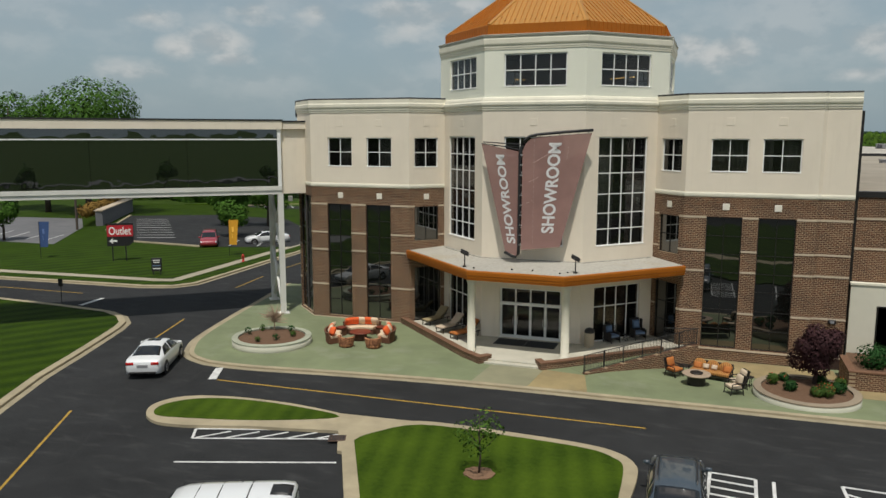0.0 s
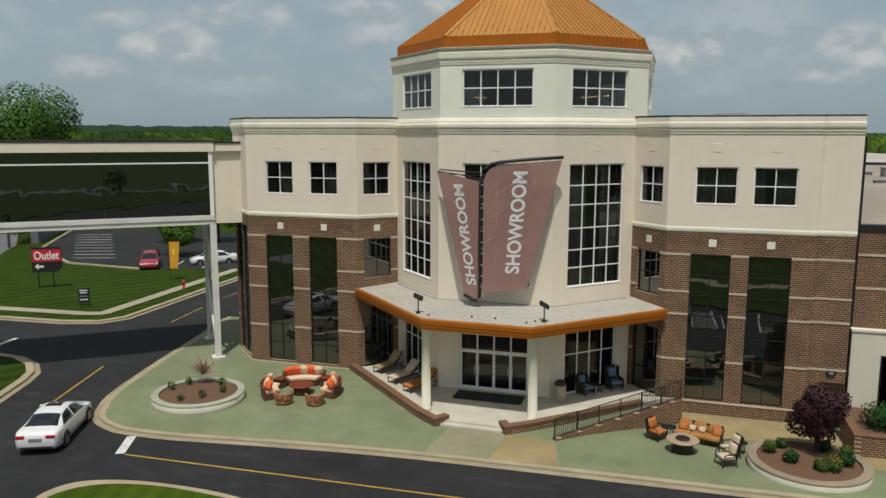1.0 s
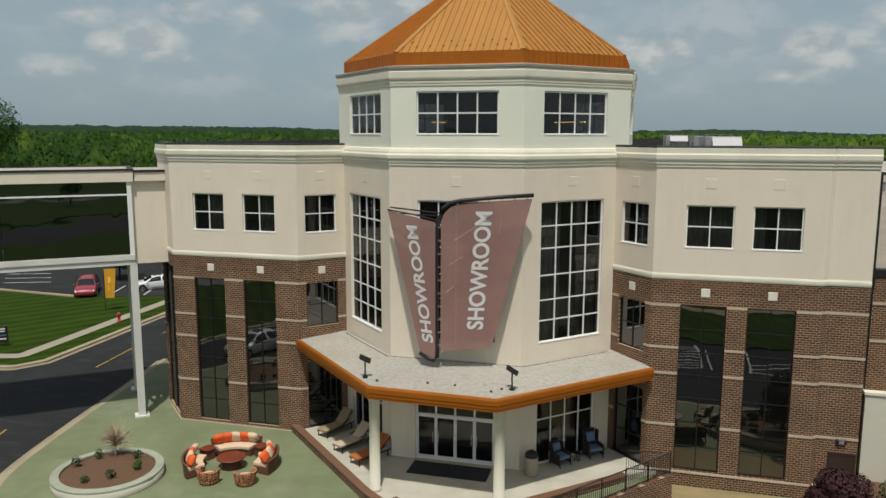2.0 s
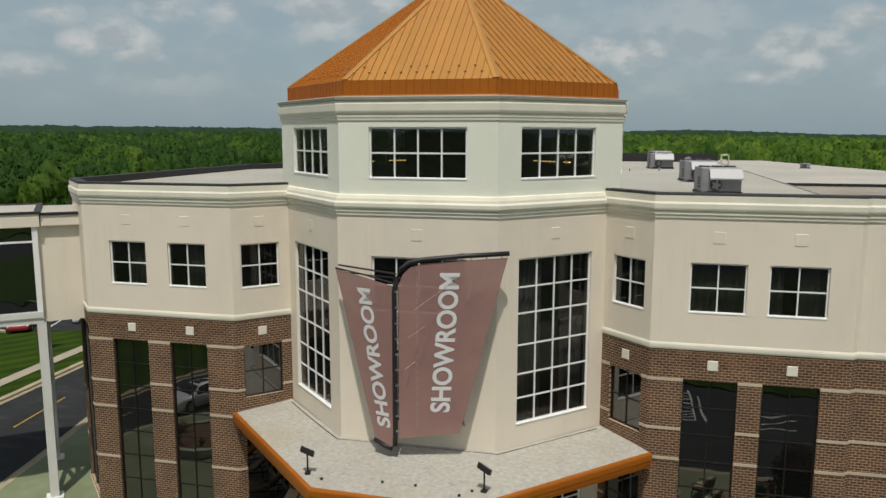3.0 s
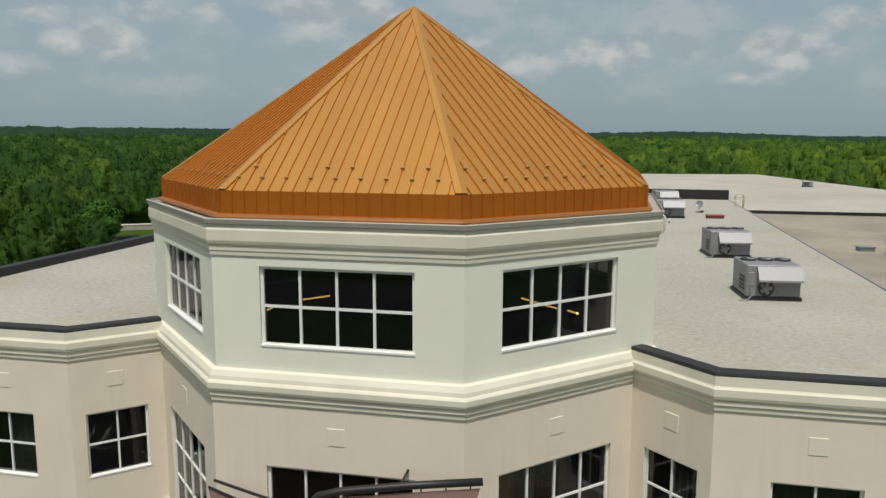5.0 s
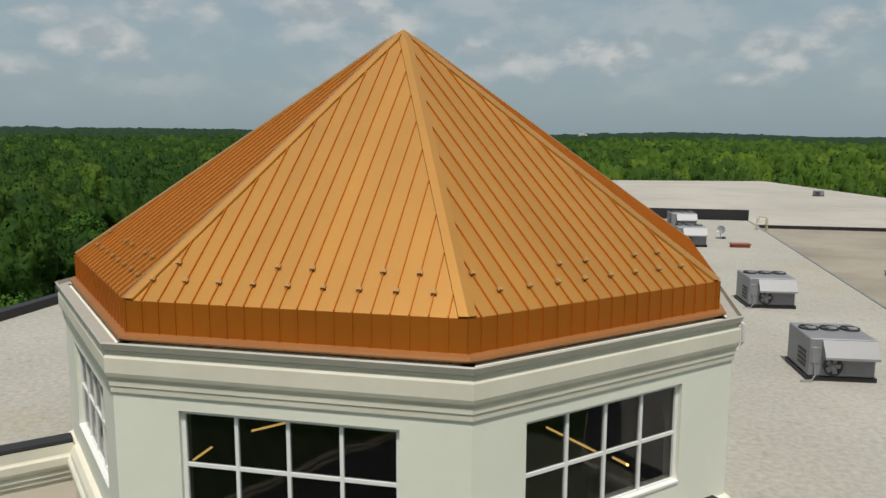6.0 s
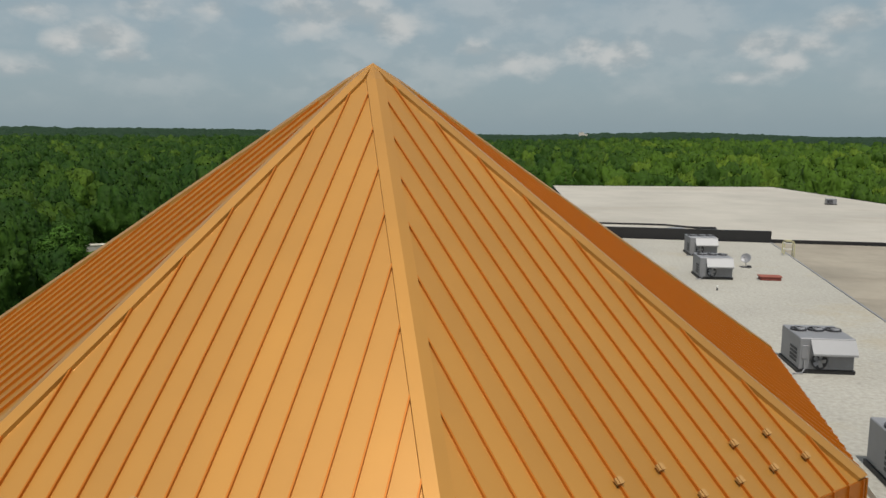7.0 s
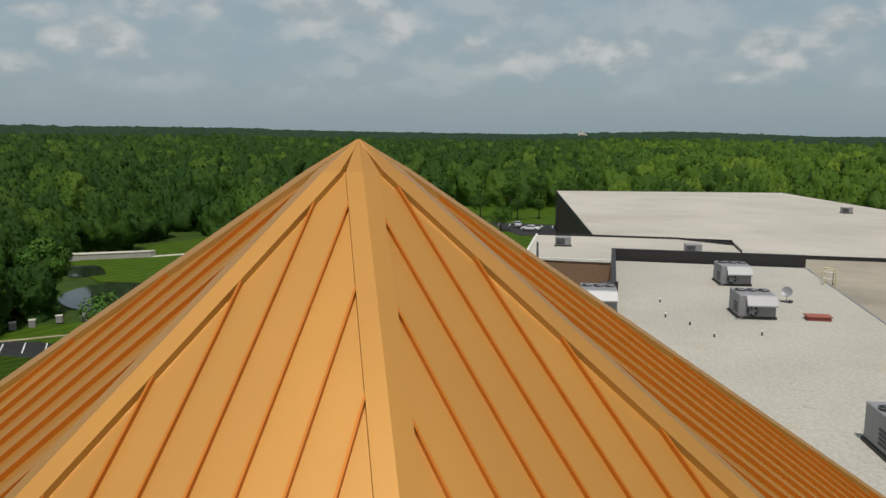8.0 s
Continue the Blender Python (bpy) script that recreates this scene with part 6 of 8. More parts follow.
# pale stitched seams across the cloth
STITCH = mat("pale_stitching", (0.31, 0.215, 0.185), 0.8)
for d, vr, a, b in ((rv, rv, (0.78, 6.2), (0.78, 12.1)), (rv, rv, (0.2, 11.15), (3.4, 11.5)), (rv, rv, (0.2, 9.9), (2.0, 10.0)), (rv, rv, (0.2, 8.6), (1.2, 8.65)), (rv, rv, (2.5, 10.9), (2.8, 12.15))):
    pb = blade_pose(d, vr, a, b, 0.016)
    bm = bmesh.new()
    n = int(pb[1] / 0.28)
    for i in range(n):
        box(bm, -pb[1] / 2 + i * pb[1] / n, -pb[1] / 2 + (i + 0.7) * pb[1] / n, -0.010, 0.010, 0, 0.004)
    part("stitching", bm, STITCH, sign).matrix_basis = pb[0]

# ---- entrance platform, low walls, ramp ----
PLAT = [(-8.75, -5.15), (-2.55, -11.15), (-1.45, -11.75), (1.65, -11.75), (2.75, -11.15), (8.95, -5.15), (6.7, -3.4), (3.0, -7.1), (-3.0, -7.1), (-6.7, -3.4)]
sheet("platform", PLAT, 0.0, 0.30, PALE_SLAB, "pale concrete entrance platform under the canopy", "platform")
sheet("step", [(-1.45, -11.75), (-1.3, -12.1), (1.6, -12.1), (1.65, -11.75)], 0.0, 0.21, PALE_SLAB, "pale concrete step up to the platform", "step")
BRICK_OBJ = mat("brick_capping", (0.155, 0.078, 0.042), 0.85, var=0.3, scale=7, bump=0.3)


def brick_wall(line, z0, z1, width, label):
    w = thing("low_wall", label, "low wall")
    for p, q in zip(line, line[1:]):
        wall("brickwork", p, q, z0, z1, width, [], BRICK, w, random.random() * 3)
    bm = bmesh.new()
    strip(bm, line, [(0.03, z1), (0.03, z1 + 0.07), (-width - 0.03, z1 + 0.07), (-width - 0.03, z1)])
    bmesh.ops.recalc_face_normals(bm, faces=bm.faces)
    part("capping", bm, BRICK_OBJ, w)
    return w


brick_wall([(-8.9, -5.35), (-2.75, -11.35), (-1.55, -12.25), (-1.05, -11.55)], 0.0, 0.44, 0.32, "low brick wall along the platform edge")
brick_wall([(1.35, -11.55), (1.80, -12.25), (2.9, -11.35), (7.6, -6.9)], 0.0, 0.44, 0.32, "low brick wall along the platform edge")

# ramp with brick side wall and black railing
ra, rb = Vector((4.1, -12.25, 0)), Vector((9.45, -7.05, 0))
rd = (rb - ra).normalized()
rn = Vector((-rd.y, rd.x, 0))
ramp = thing("ramp", "green concrete wheelchair ramp with brick side wall", "ramp")
bm = bmesh.new()
lo = [ra + rn * 0.02, rb + rn * 0.02, rb + rn * 1.35, ra + rn * 1.35]
top = [bm.verts.new((p.x, p.y, z)) for p, z in zip(lo, (0.13, 0.30, 0.30, 0.13))]
bot = [bm.verts.new((p.x, p.y, -0.5)) for p in lo]
bm.faces.new(top); bm.faces.new(bot[::-1])
for i in range(4):
    bm.faces.new((bot[i], bot[(i + 1) % 4], top[(i + 1) % 4], top[i]))
part("slope", bm, GREEN_SLAB, ramp)
m, n = axes(ra[:2], rb[:2])
bm = bmesh.new()
v = [bm.verts.new(p) for p in ((0, 0, -0.1), (n, 0, -0.6), (n, 0.28, -0.6), (0, 0.28, -0.1), (0, 0, 0.18), (n, 0, 0.85), (n, 0.28, 0.85), (0, 0.28, 0.18))]
for f in ((3, 2, 1, 0), (4, 5, 6, 7), (0, 1, 5, 4), (1, 2, 6, 5), (2, 3, 7, 6), (3, 0, 4, 7)):
    bm.faces.new([v[i] for i in f])
uv = bm.loops.layers.uv.new("UVMap")
for f in bm.faces:
    for lp in f.loops:
        lp[uv].uv = (lp.vert.co.x + lp.vert.co.y, lp.vert.co.z)
o = part("side_wall", bm, BRICK, ramp); o.matrix_basis = m
rail = thing("railing", "black steel picket railing along the ramp", "railing")
pts = [(0.0, 0.14), (n, 0.14)]
zt = lambda u: 0.12 + 0.98 + u * 0.66 / n
for a, b, h in ((0.0, n, 0.0), (0.0, n, -0.82)):
    bm = bmesh.new()
    tube(bm, [(0, 0.14, zt(0) + h), (n, 0.14, zt(n) + h)], 0.022, 6)
    part("rail", bm, BLACK, rail).matrix_basis = m
for i in range(7):
    u = 0.02 + (n - 0.04) * i / 6
    bm = bmesh.new(); box(bm, u - 0.022, u + 0.022, 0.118, 0.162, zt(u) - 0.98 if i else 0.12, zt(u) + 0.03)
    part("post", bm, BLACK, rail).matrix_basis = m
pk = bpy.data.meshes.new("picket")
bm = bmesh.new(); box(bm, -0.009, 0.009, -0.009, 0.009, 0, 0.82); bm.to_mesh(pk); bm.free(); pk.materials.append(BLACK)
for i in range(72):
    u = 0.10 + i * (n - 0.2) / 72
    shared("picket", pk, rail, m @ Matrix.Translation((u, 0.14, zt(u) - 0.82)))
# return of the railing at the head of the ramp
m2, n2 = axes((rb + rn * 0.15)[:2], (rb + rn * 1.5 + rd * -1.2)[:2])
for h in (1.28, 0.48):
    bm = bmesh.new(); tube(bm, [(0, 0, h + 0.45), (n2, 0, h + 0.30)], 0.022, 6)
    part("rail", bm, BLACK, rail).matrix_basis = m2
for i in range(20):
    u = i * n2 / 19
    shared("picket", pk, rail, m2 @ Matrix.Translation((u, 0, 0.90 - 0.12 * u / n2)))

for x in (-0.88, 0.9):
    mt = thing("door_mat", "dark grey rubber entrance mat", "door mat", pose(x, -8.05, 0.30))
    bm = bmesh.new(); box(bm, -0.84, 0.84, -0.62, 0.62, 0, 0.018); bevelled(bm, 0.006, 1)
    part("mat", bm, mat("mat_rubber", (0.022, 0.024, 0.026), 0.9, var=0.2, scale=20), mt)
    bm = bmesh.new(); box(bm, -0.90, 0.90, -0.68, 0.68, 0, 0.008)
    part("border", bm, BLACK, mt)

tc_ = thing("litter_bin", "round beige litter bin with dark dome lid", "litter bin", pose(3.55, -7.45, 0.30))
bm = bmesh.new(); lathe(bm, [(0.27, 0), (0.29, 0.03), (0.29, 0.78), (0.30, 0.80), (0.28, 0.82)], 24)
part("barrel", bm, mat("pebble_concrete", (0.40, 0.34, 0.25), 0.9, var=0.25, scale=30), tc_, "", True)
bm = bmesh.new(); lathe(bm, [(0.29, 0.82), (0.29, 0.92), (0.24, 1.02), (0.13, 1.09), (0.02, 1.11)], 24)
part("lid", bm, BLACK, tc_, "dark dome lid", True)

# ---- round planters ----


def planter(x, y, r, label, stone):
    p = thing("planter", label, "planter", pose(x, y, plaza_z(x, y)))
    bm = bmesh.new(); lathe(bm, [(r - 0.01, -0.2), (r - 0.01, 0.36), (r - 0.30, 0.36), (r - 0.30, -0.2)], 56)
    part("wall", bm, mat("planter_plaster", (0.45, 0.44, 0.35), 0.85, var=0.06, scale=2, stain=0.12), p, "pale plastered wall", True)
    bm = bmesh.new()
    prof = [(r - 0.36, 0.36), (r, 0.36), (r, 0.42), (r - 0.02, 0.44), (r - 0.36, 0.44)]
    rings = [[bm.verts.new((q * math.cos(k * math.tau / 56), q * math.sin(k * math.tau / 56), z)) for k in range(56)] for q, z in prof]
    for a, b in zip(rings, rings[1:] + rings[:1]):
        for k in range(56):
            bm.faces.new((a[k], a[(k + 1) % 56], b[(k + 1) % 56], b[k]))
    bmesh.ops.recalc_face_normals(bm, faces=bm.faces)
    part("coping", bm, mat("planter_coping", stone, 0.85, var=0.12, scale=3, stain=0.2), p)
    bm = bmesh.new()
    R = r - 0.36
    c = bm.verts.new((0, 0, 0.46))
    prev = None
    for i in range(1, 9):
        q = R * i / 8
        ring = [bm.verts.new((q * math.cos(k * math.tau / 40), q * math.sin(k * math.tau / 40), 0.46 - 0.12 * (i / 8) ** 2 + 0.025 * noise.noise((q * 3 * math.cos(k * math.tau / 40), q * 3 * math.sin(k * math.tau / 40), x)))) for k in range(40)]
        for k in range(40):
            bm.faces.new((c, ring[k], ring[(k + 1) % 40]) if prev is None else (prev[k], prev[(k + 1) % 40], ring[(k + 1) % 40], ring[k])[::1])
        prev = ring
    bmesh.ops.recalc_face_normals(bm, faces=bm.faces)
    part("mulch", bm, MULCH, p, "brown bark mulch")
    return p


planter(-14.2, -12.3, 2.3, "round concrete planter with mulch and small shrubs", (0.34, 0.355, 0.27))
planter(14.4, -11.75, 2.35, "round concrete planter with red maple and flowers", (0.27, 0.215, 0.15))
BOX_LEAF = leaf_mat("box_leaves", (0.010, 0.040, 0.010), (0.030, 0.095, 0.022))
WEED = leaf_mat("shrub_leaves", (0.035, 0.075, 0.015), (0.085, 0.15, 0.03))
ROSE = leaf_mat("flower_petals", (0.45, 0.03, 0.02), (0.60, 0.10, 0.05))
TWIG = mat("dry_twigs", (0.36, 0.27, 0.19), 0.9, var=0.2)


def shrub(x, y, z, r, h, leaves, label, n=160, leaf=0.05, flowers=0, seed=3):
    rg = np.random.default_rng(seed)
    s = thing("shrub", label, "shrub", pose(x, y, z))
    lob = [(0, 0, h * 0.5, r * 0.8)] + [(rg.uniform(-.4, .4) * r, rg.uniform(-.4, .4) * r, h * rg.uniform(0.4, 0.7), r * 0.55) for _ in range(4)]
    v, q = leaf_cloud(rg, n, lob, leaf)
    v[:, 2] = np.maximum(v[:, 2], 0.02)
    o = new("foliage", quads_mesh("foliage", v, leaves, None, q)); o.parent = s
    bm = bmesh.new()
    for k in range(4):
        a = k * 1.6
        tube(bm, [(0, 0, 0), (0.3 * r * math.cos(a), 0.3 * r * math.sin(a), h * 0.5)], [0.02, 0.008], 5)
    part("stem", bm, BARK, s)
    if flowers:
        v, q = leaf_cloud(rg, flowers, [(l[0], l[1], l[2] + 0.08, l[3]) for l in lob], leaf * 0.8)
        v[:, 2] = np.maximum(v[:, 2], h * 0.4)
        o = new("flower", quads_mesh("flower", v, ROSE)); o.parent = s
    return s


for i, (dx, dy, r) in enumerate(((-1.15, 0.85, 0.26), (-1.5, -0.1, 0.28), (-0.1, -1.35, 0.22), (0.75, -0.75, 0.26), (1.2, 0.35, 0.22), (0.5, 1.35, 0.25), (0.95, 0.75, 0.16))):
    shrub(-14.2 + dx, -12.3 + dy, 0.50, r, r * 1.8, BOX_LEAF if i % 2 else WEED, "small green shrub in the planter mulch", 90, 0.045, seed=20 + i)
bs = thing("bare_shrub", "bare pale twiggy sapling in the planter", "shrub", pose(-14.9, -10.9, 0.54))
rg = np.random.default_rng(5)
bm = bmesh.new()
tube(bm, [(0, 0, 0), (0.02, 0, 0.5), (0, 0.03, 0.9)], [0.035, 0.03, 0.015], 6)
part("trunk", bm, TWIG, bs)
bm = bmesh.new()
for k in range(170):
    a, e = rg.uniform(0, math.tau), rg.uniform(-0.1, 1.2)
    z0, q = rg.uniform(0.4, 0.9), rg.uniform(0.4, 0.95)
    d = Vector((math.cos(a) * math.cos(e), math.sin(a) * math.cos(e), math.sin(e)))
    tube(bm, [(0, 0, z0), Vector((0, 0, z0)) + d * q * 0.5 + Vector((0.05, 0, 0)), Vector((0, 0, z0)) + d * q], [0.018, 0.013, 0.008], 3, False)
part("twigs", bm, TWIG, bs)

tree(14.85, -10.7, 3.35, 1.45, LEAF_B, "dark purple-leaved maple tree in the round planter", 0.36, 7500, 0.055, 11, name="maple_tree", low=0.08)
for i, (dx, dy, r, lf, fl) in enumerate(((-0.9, 1.15, 0.32, BOX_LEAF, 12), (-0.75, -0.45, 0.44, BOX_LEAF, 0), (-1.45, 0.5, 0.42, WEED, 24), (0.75, -0.75, 0.55, WEED, 60), (1.35, -0.1, 0.46, BOX_LEAF, 0), (1.5, 0.75, 0.45, WEED, 44), (0.75, 1.3, 0.36, BOX_LEAF, 0), (0.35, -0.95, 0.40, WEED, 26))):
    shrub(14.4 + dx, -11.75 + dy, 0.34, r * 0.82, r * 1.3, lf, "clipped green shrub in the planter" if not fl else "flowering shrub with red blooms in the planter", 800, 0.042, fl, 40 + i)

# raised brick bed with hedges at the shop porch
brick_wall([(16.55, -6.2), (16.55, -9.25), (27, -8.8)], -0.6, 0.70, 0.3, "raised brick planting bed wall")
sheet("bed_soil", [(16.8, -6.2), (16.8, -9.0), (27, -8.5), (27, -5.1), (17, -5.1)], -0.5, 0.64, MULCH, "dark mulch in the raised brick bed", "soil")
for i, x in enumerate((17.9, 19.7, 21.5, 23.4)):
    shrub(x, -7.6, 0.64, 1.0, 1.0, BOX_LEAF, "clipped evergreen hedge in the raised brick bed", 1300, 0.06, 0, 60 + i)
# plain service door in the brick beside the planter
m, length = axes(KINK_B, END_R)
u0 = 15.78 - KINK_B[0]
sd = thing("service_door", "plain dark brown steel service door in the brick wall", "door", m)
DOOR_BROWN = mat("brown_door_paint", (0.040, 0.022, 0.018), 0.5, var=0.12, scale=3)
for a, b, z0, z1 in ((u0 - 0.07, u0, -0.6, 1.76), (u0 + 0.96, u0 + 1.03, -0.6, 1.76), (u0, u0 + 0.96, 1.69, 1.76)):
    bm = bmesh.new(); box(bm, a, b, -0.05, 0.0, z0, z1)
    part("frame", bm, DOOR_BROWN, sd)
bm = bmesh.new(); box(bm, u0 + 0.01, u0 + 0.95, -0.025, 0.0, -0.58, 1.68)
part("leaf", bm, DOOR_BROWN, sd)
bm = bmesh.new(); tube(bm, [(u0 + 0.85, -0.03, 0.42), (u0 + 0.85, -0.08, 0.42), (u0 + 0.73, -0.08, 0.42)], 0.012, 6)
part("handle", bm, HVAC, sd)

wl = thing("wall_lamp", "small bronze wall lamp on the brick", "wall lamp", pose(16.2, -5.0, 2.25))
bm = bmesh.new(); box(bm, -0.2, 0.2, -0.2, 0, -0.13, 0.13); bevelled(bm, 0.04, 1)
part("housing", bm, BRONZE, wl)
bm = bmesh.new(); box(bm, -0.1, 0.1, -0.215, -0.19, -0.08, 0.06)
part("lens", bm, HVAC, wl)
dp = thing("downspout", "dark bronze downspout widened over the shaded gap beside the brick", "downspout", pose(16.95, -4.6, -0.4))
# pipe made wider so its dark bronze also stands for the shaded gap
bm = bmesh.new(); box(bm, -0.10, 0.10, -0.08, 0.08, 0, 13.9)
part("pipe", bm, BRONZE, dp)
bm = bmesh.new(); box(bm, -0.12, 0.12, -0.1, 0.1, 9.2, 9.6)
part("conductor_head", bm, BRONZE, dp)

# ---- outdoor furniture ----
WICKER = mat("brown_wicker", (0.12, 0.048, 0.022), 0.75, var=0.4, scale=25, bump=0.5, bump_scale=60)
CREAM = mat("cream_cushion", (0.62, 0.47, 0.32), 0.9, var=0.06, scale=4)
ORANGE = mat("orange_cushion", (0.68, 0.105, 0.020), 0.85, var=0.08, scale=5)
RUST = mat("rust_orange_cushion", (0.38, 0.125, 0.025), 0.85, var=0.1, scale=5)
MAHOGANY = mat("mahogany_top", (0.16, 0.036, 0.018), 0.4, var=0.2, scale=3)
BEIGE = mat("beige_cushion", (0.50, 0.40, 0.29), 0.9, var=0.08, scale=5)
BLUE = mat("blue_cushion", (0.12, 0.18, 0.28), 0.9, var=0.15, scale=6)
IRON = mat("cast_aluminium", (0.022, 0.018, 0.015), 0.5, 0.3, var=0.2)
STRIPED = mat("striped_cushion", (0.48, 0.25, 0.06), 0.85)


def stripes(m, c1, c2, scale):
    nt = m.node_tree
    w = nt.nodes.new("ShaderNodeTexWave"); w.inputs["Scale"].default_value = scale
    t = nt.nodes.new("ShaderNodeTexCoord")
    r = nt.nodes.new("ShaderNodeValToRGB")
    r.color_ramp.elements[0].position = 0.45; r.color_ramp.elements[0].color = (*c1, 1)
    r.color_ramp.elements[1].position = 0.55; r.color_ramp.elements[1].color = (*c2, 1)
    nt.links.new(t.outputs["Object"], w.inputs["Vector"]); nt.links.new(w.outputs["Fac"], r.inputs[0])
    nt.links.new(r.outputs[0], nt.nodes["Principled BSDF"].inputs["Base Color"])


stripes(STRIPED, (0.42, 0.21, 0.05), (0.24, 0.085, 0.022), 3.2)


def arc(bm, r0, r1, z0, z1, a0, a1, n=10, tilt=0.0):
    """A block bent round the centre; tilt leans its top outwards."""
    rows = []
    for i in range(n + 1):
        a = radians(a0 + (a1 - a0) * i / n)
        c, s = math.cos(a), math.sin(a)
        rows.append([bm.verts.new((r * c, r * s, z)) for r, z in ((r0, z0), (r1, z0), (r1 + tilt, z1), (r0 + tilt, z1))])
    for p, q in zip(rows, rows[1:]):
        for k in range(4):
            bm.faces.new((p[k], p[(k + 1) % 4], q[(k + 1) % 4], q[k]))
    bm.faces.new(rows[0][::-1]); bm.faces.new(rows[-1])
    bmesh.ops.recalc_face_normals(bm, faces=bm.faces)


def pillow(parent, m, w, h, t, material, name="pillow"):
    bm = bmesh.new()
    n = 6
    top, bot = [], []
    for i in range(n + 1):
        for k in range(n + 1):
            u, v = i / n * 2 - 1, k / n * 2 - 1
            f = (1 - u ** 4) * (1 - v ** 4)
            pin = 1 - 0.10 * (1 - f)
            x, y = u * w / 2 * pin, v * h / 2 * pin
            top.append(bm.verts.new((x, y, t / 2 * f ** 0.6)))
            bot.append(bm.verts.new((x, y, -t / 2 * f ** 0.6)))
    for i in range(n):
        for k in range(n):
            a = i * (n + 1) + k
            bm.faces.new((top[a], top[a + n + 1], top[a + n + 2], top[a + 1]))
            bm.faces.new((bot[a + 1], bot[a + n + 2], bot[a + n + 1], bot[a]))
    bmesh.ops.remove_doubles(bm, verts=bm.verts, dist=0.0005)
    o = part(name, bm, material, parent, "", True)
    o.matrix_basis = m
    return o


TX, TY = -9.64, -9.88
for mid, half, lbl in ((112, 34, "curved wicker sofa with cream seat and orange pillows"), (208, 27, "curved wicker sofa with cream seat and orange pillows"), (16, 27, "curved wicker sofa with cream seat and orange pillows")):
    s = thing("curved_sofa", lbl, "sofa", pose(TX, TY, 0.12, 0, 0, mid) @ Matrix.Scale(1.03, 4), "curved sofas round the table")
    bm = bmesh.new(); arc(bm, 1.22, 2.0, 0.03, 0.30, -half, half)
    part("base", bm, WICKER, s)
    bm = bmesh.new(); arc(bm, 1.90, 2.0, 0.30, 0.66, -half, half, 10, 0.08)
    part("backrest", bm, WICKER, s)
    bm = bmesh.new(); arc(bm, 1.17, 1.86, 0.31, 0.46, -half + 1.5, half - 1.5)
    bevelled(bm, 0.03, 2)
    part("seat_cushion", bm, CREAM, s, "cream seat cushion", True)
    k = 5 if half > 30 else 4
    for i in range(k):
        a = radians(-half + 7 + (2 * half - 14) * i / (k - 1))
        m = Matrix.Rotation(a, 4, "Z") @ Matrix.Translation((1.70, 0, 0.72)) @ Matrix.Rotation(radians(90), 4, "Z") @ Matrix.Rotation(radians(64), 4, "X") @ Matrix.Rotation(radians(random.uniform(-12, 12)), 4, "Z")
        pillow(s, m, 0.58, 0.56, 0.26, (CREAM, ORANGE, CREAM, ORANGE, ORANGE)[i] if k == 5 else (CREAM, ORANGE, CREAM, ORANGE)[i] if mid > 180 else (ORANGE, CREAM, ORANGE, CREAM)[i])
for mid in (160, 64):
    s = thing("corner_table", "dark wedge-shaped side table between sofas", "side table", pose(TX, TY, 0.12, 0, 0, mid))
    bm = bmesh.new(); arc(bm, 1.4, 1.9, 0.0, 0.46, -8, 8, 4)
    part("base", bm, WICKER, s)
    bm = bmesh.new(); arc(bm, 1.36, 1.94, 0.46, 0.50, -10, 10, 4)
    part("tabletop", bm, MAHOGANY, s)
rt = thing("round_table", "round mahogany coffee table with dark drum base", "table", pose(TX, TY, 0.12))
bm = bmesh.new(); lathe(bm, [(0.60, 0.44), (0.64, 0.46), (0.64, 0.50), (0.60, 0.515), (0.02, 0.52)], 36)
part("tabletop", bm, MAHOGANY, rt, "", True)
bm = bmesh.new(); lathe(bm, [(0.42, 0.0), (0.40, 0.1), (0.36, 0.44)], 24)
part("base", bm, WICKER, rt, "", True)


def checks(m, c1, c2, scale):
    nt = m.node_tree
    c = nt.nodes.new("ShaderNodeTexChecker"); c.inputs["Scale"].default_value = scale
    c.inputs["Color1"].default_value = (*c1, 1); c.inputs["Color2"].default_value = (*c2, 1)
    t = nt.nodes.new("ShaderNodeTexCoord")
    mp = nt.nodes.new("ShaderNodeMapping"); mp.inputs["Rotation"].default_value = (0.5, 0.6, 0.8)
    nt.links.new(t.outputs["Object"], mp.inputs["Vector"]); nt.links.new(mp.outputs[0], c.inputs["Vector"])
    nt.links.new(c.outputs["Color"], nt.nodes["Principled BSDF"].inputs["Base Color"])


def barrel_chair(x, y, turn):
    c = thing("barrel_chair", "round orange-brown patterned barrel chair facing the table", "chair", pose(x, y, 0.12, 0, 0, turn), "barrel chairs round the table")
    chk = mat("patterned_cushion", (0.46, 0.20, 0.09), 0.85, color2=(0.14, 0.04, 0.02), scale=8)
    checks(chk, (0.50, 0.22, 0.10), (0.10, 0.028, 0.016), 11)
    bm = bmesh.new(); lathe(bm, [(0.34, 0.0), (0.42, 0.05), (0.44, 0.26), (0.40, 0.30)], 20)
    part("base", bm, chk, c, "", True)
    bm = bmesh.new(); arc(bm, 0.33, 0.46, 0.24, 0.62, -115, 115, 14, 0.05)
    bevelled(bm, 0.06, 3)
    part("backrest", bm, chk, c)
    bm = bmesh.new(); lathe(bm, [(0.32, 0.28), (0.335, 0.34), (0.29, 0.40), (0.02, 0.41)], 18)
    part("seat_cushion", bm, CREAM, c, "", True)


barrel_chair(-9.78, -11.5, 275)
barrel_chair(-8.2, -11.2, 312)


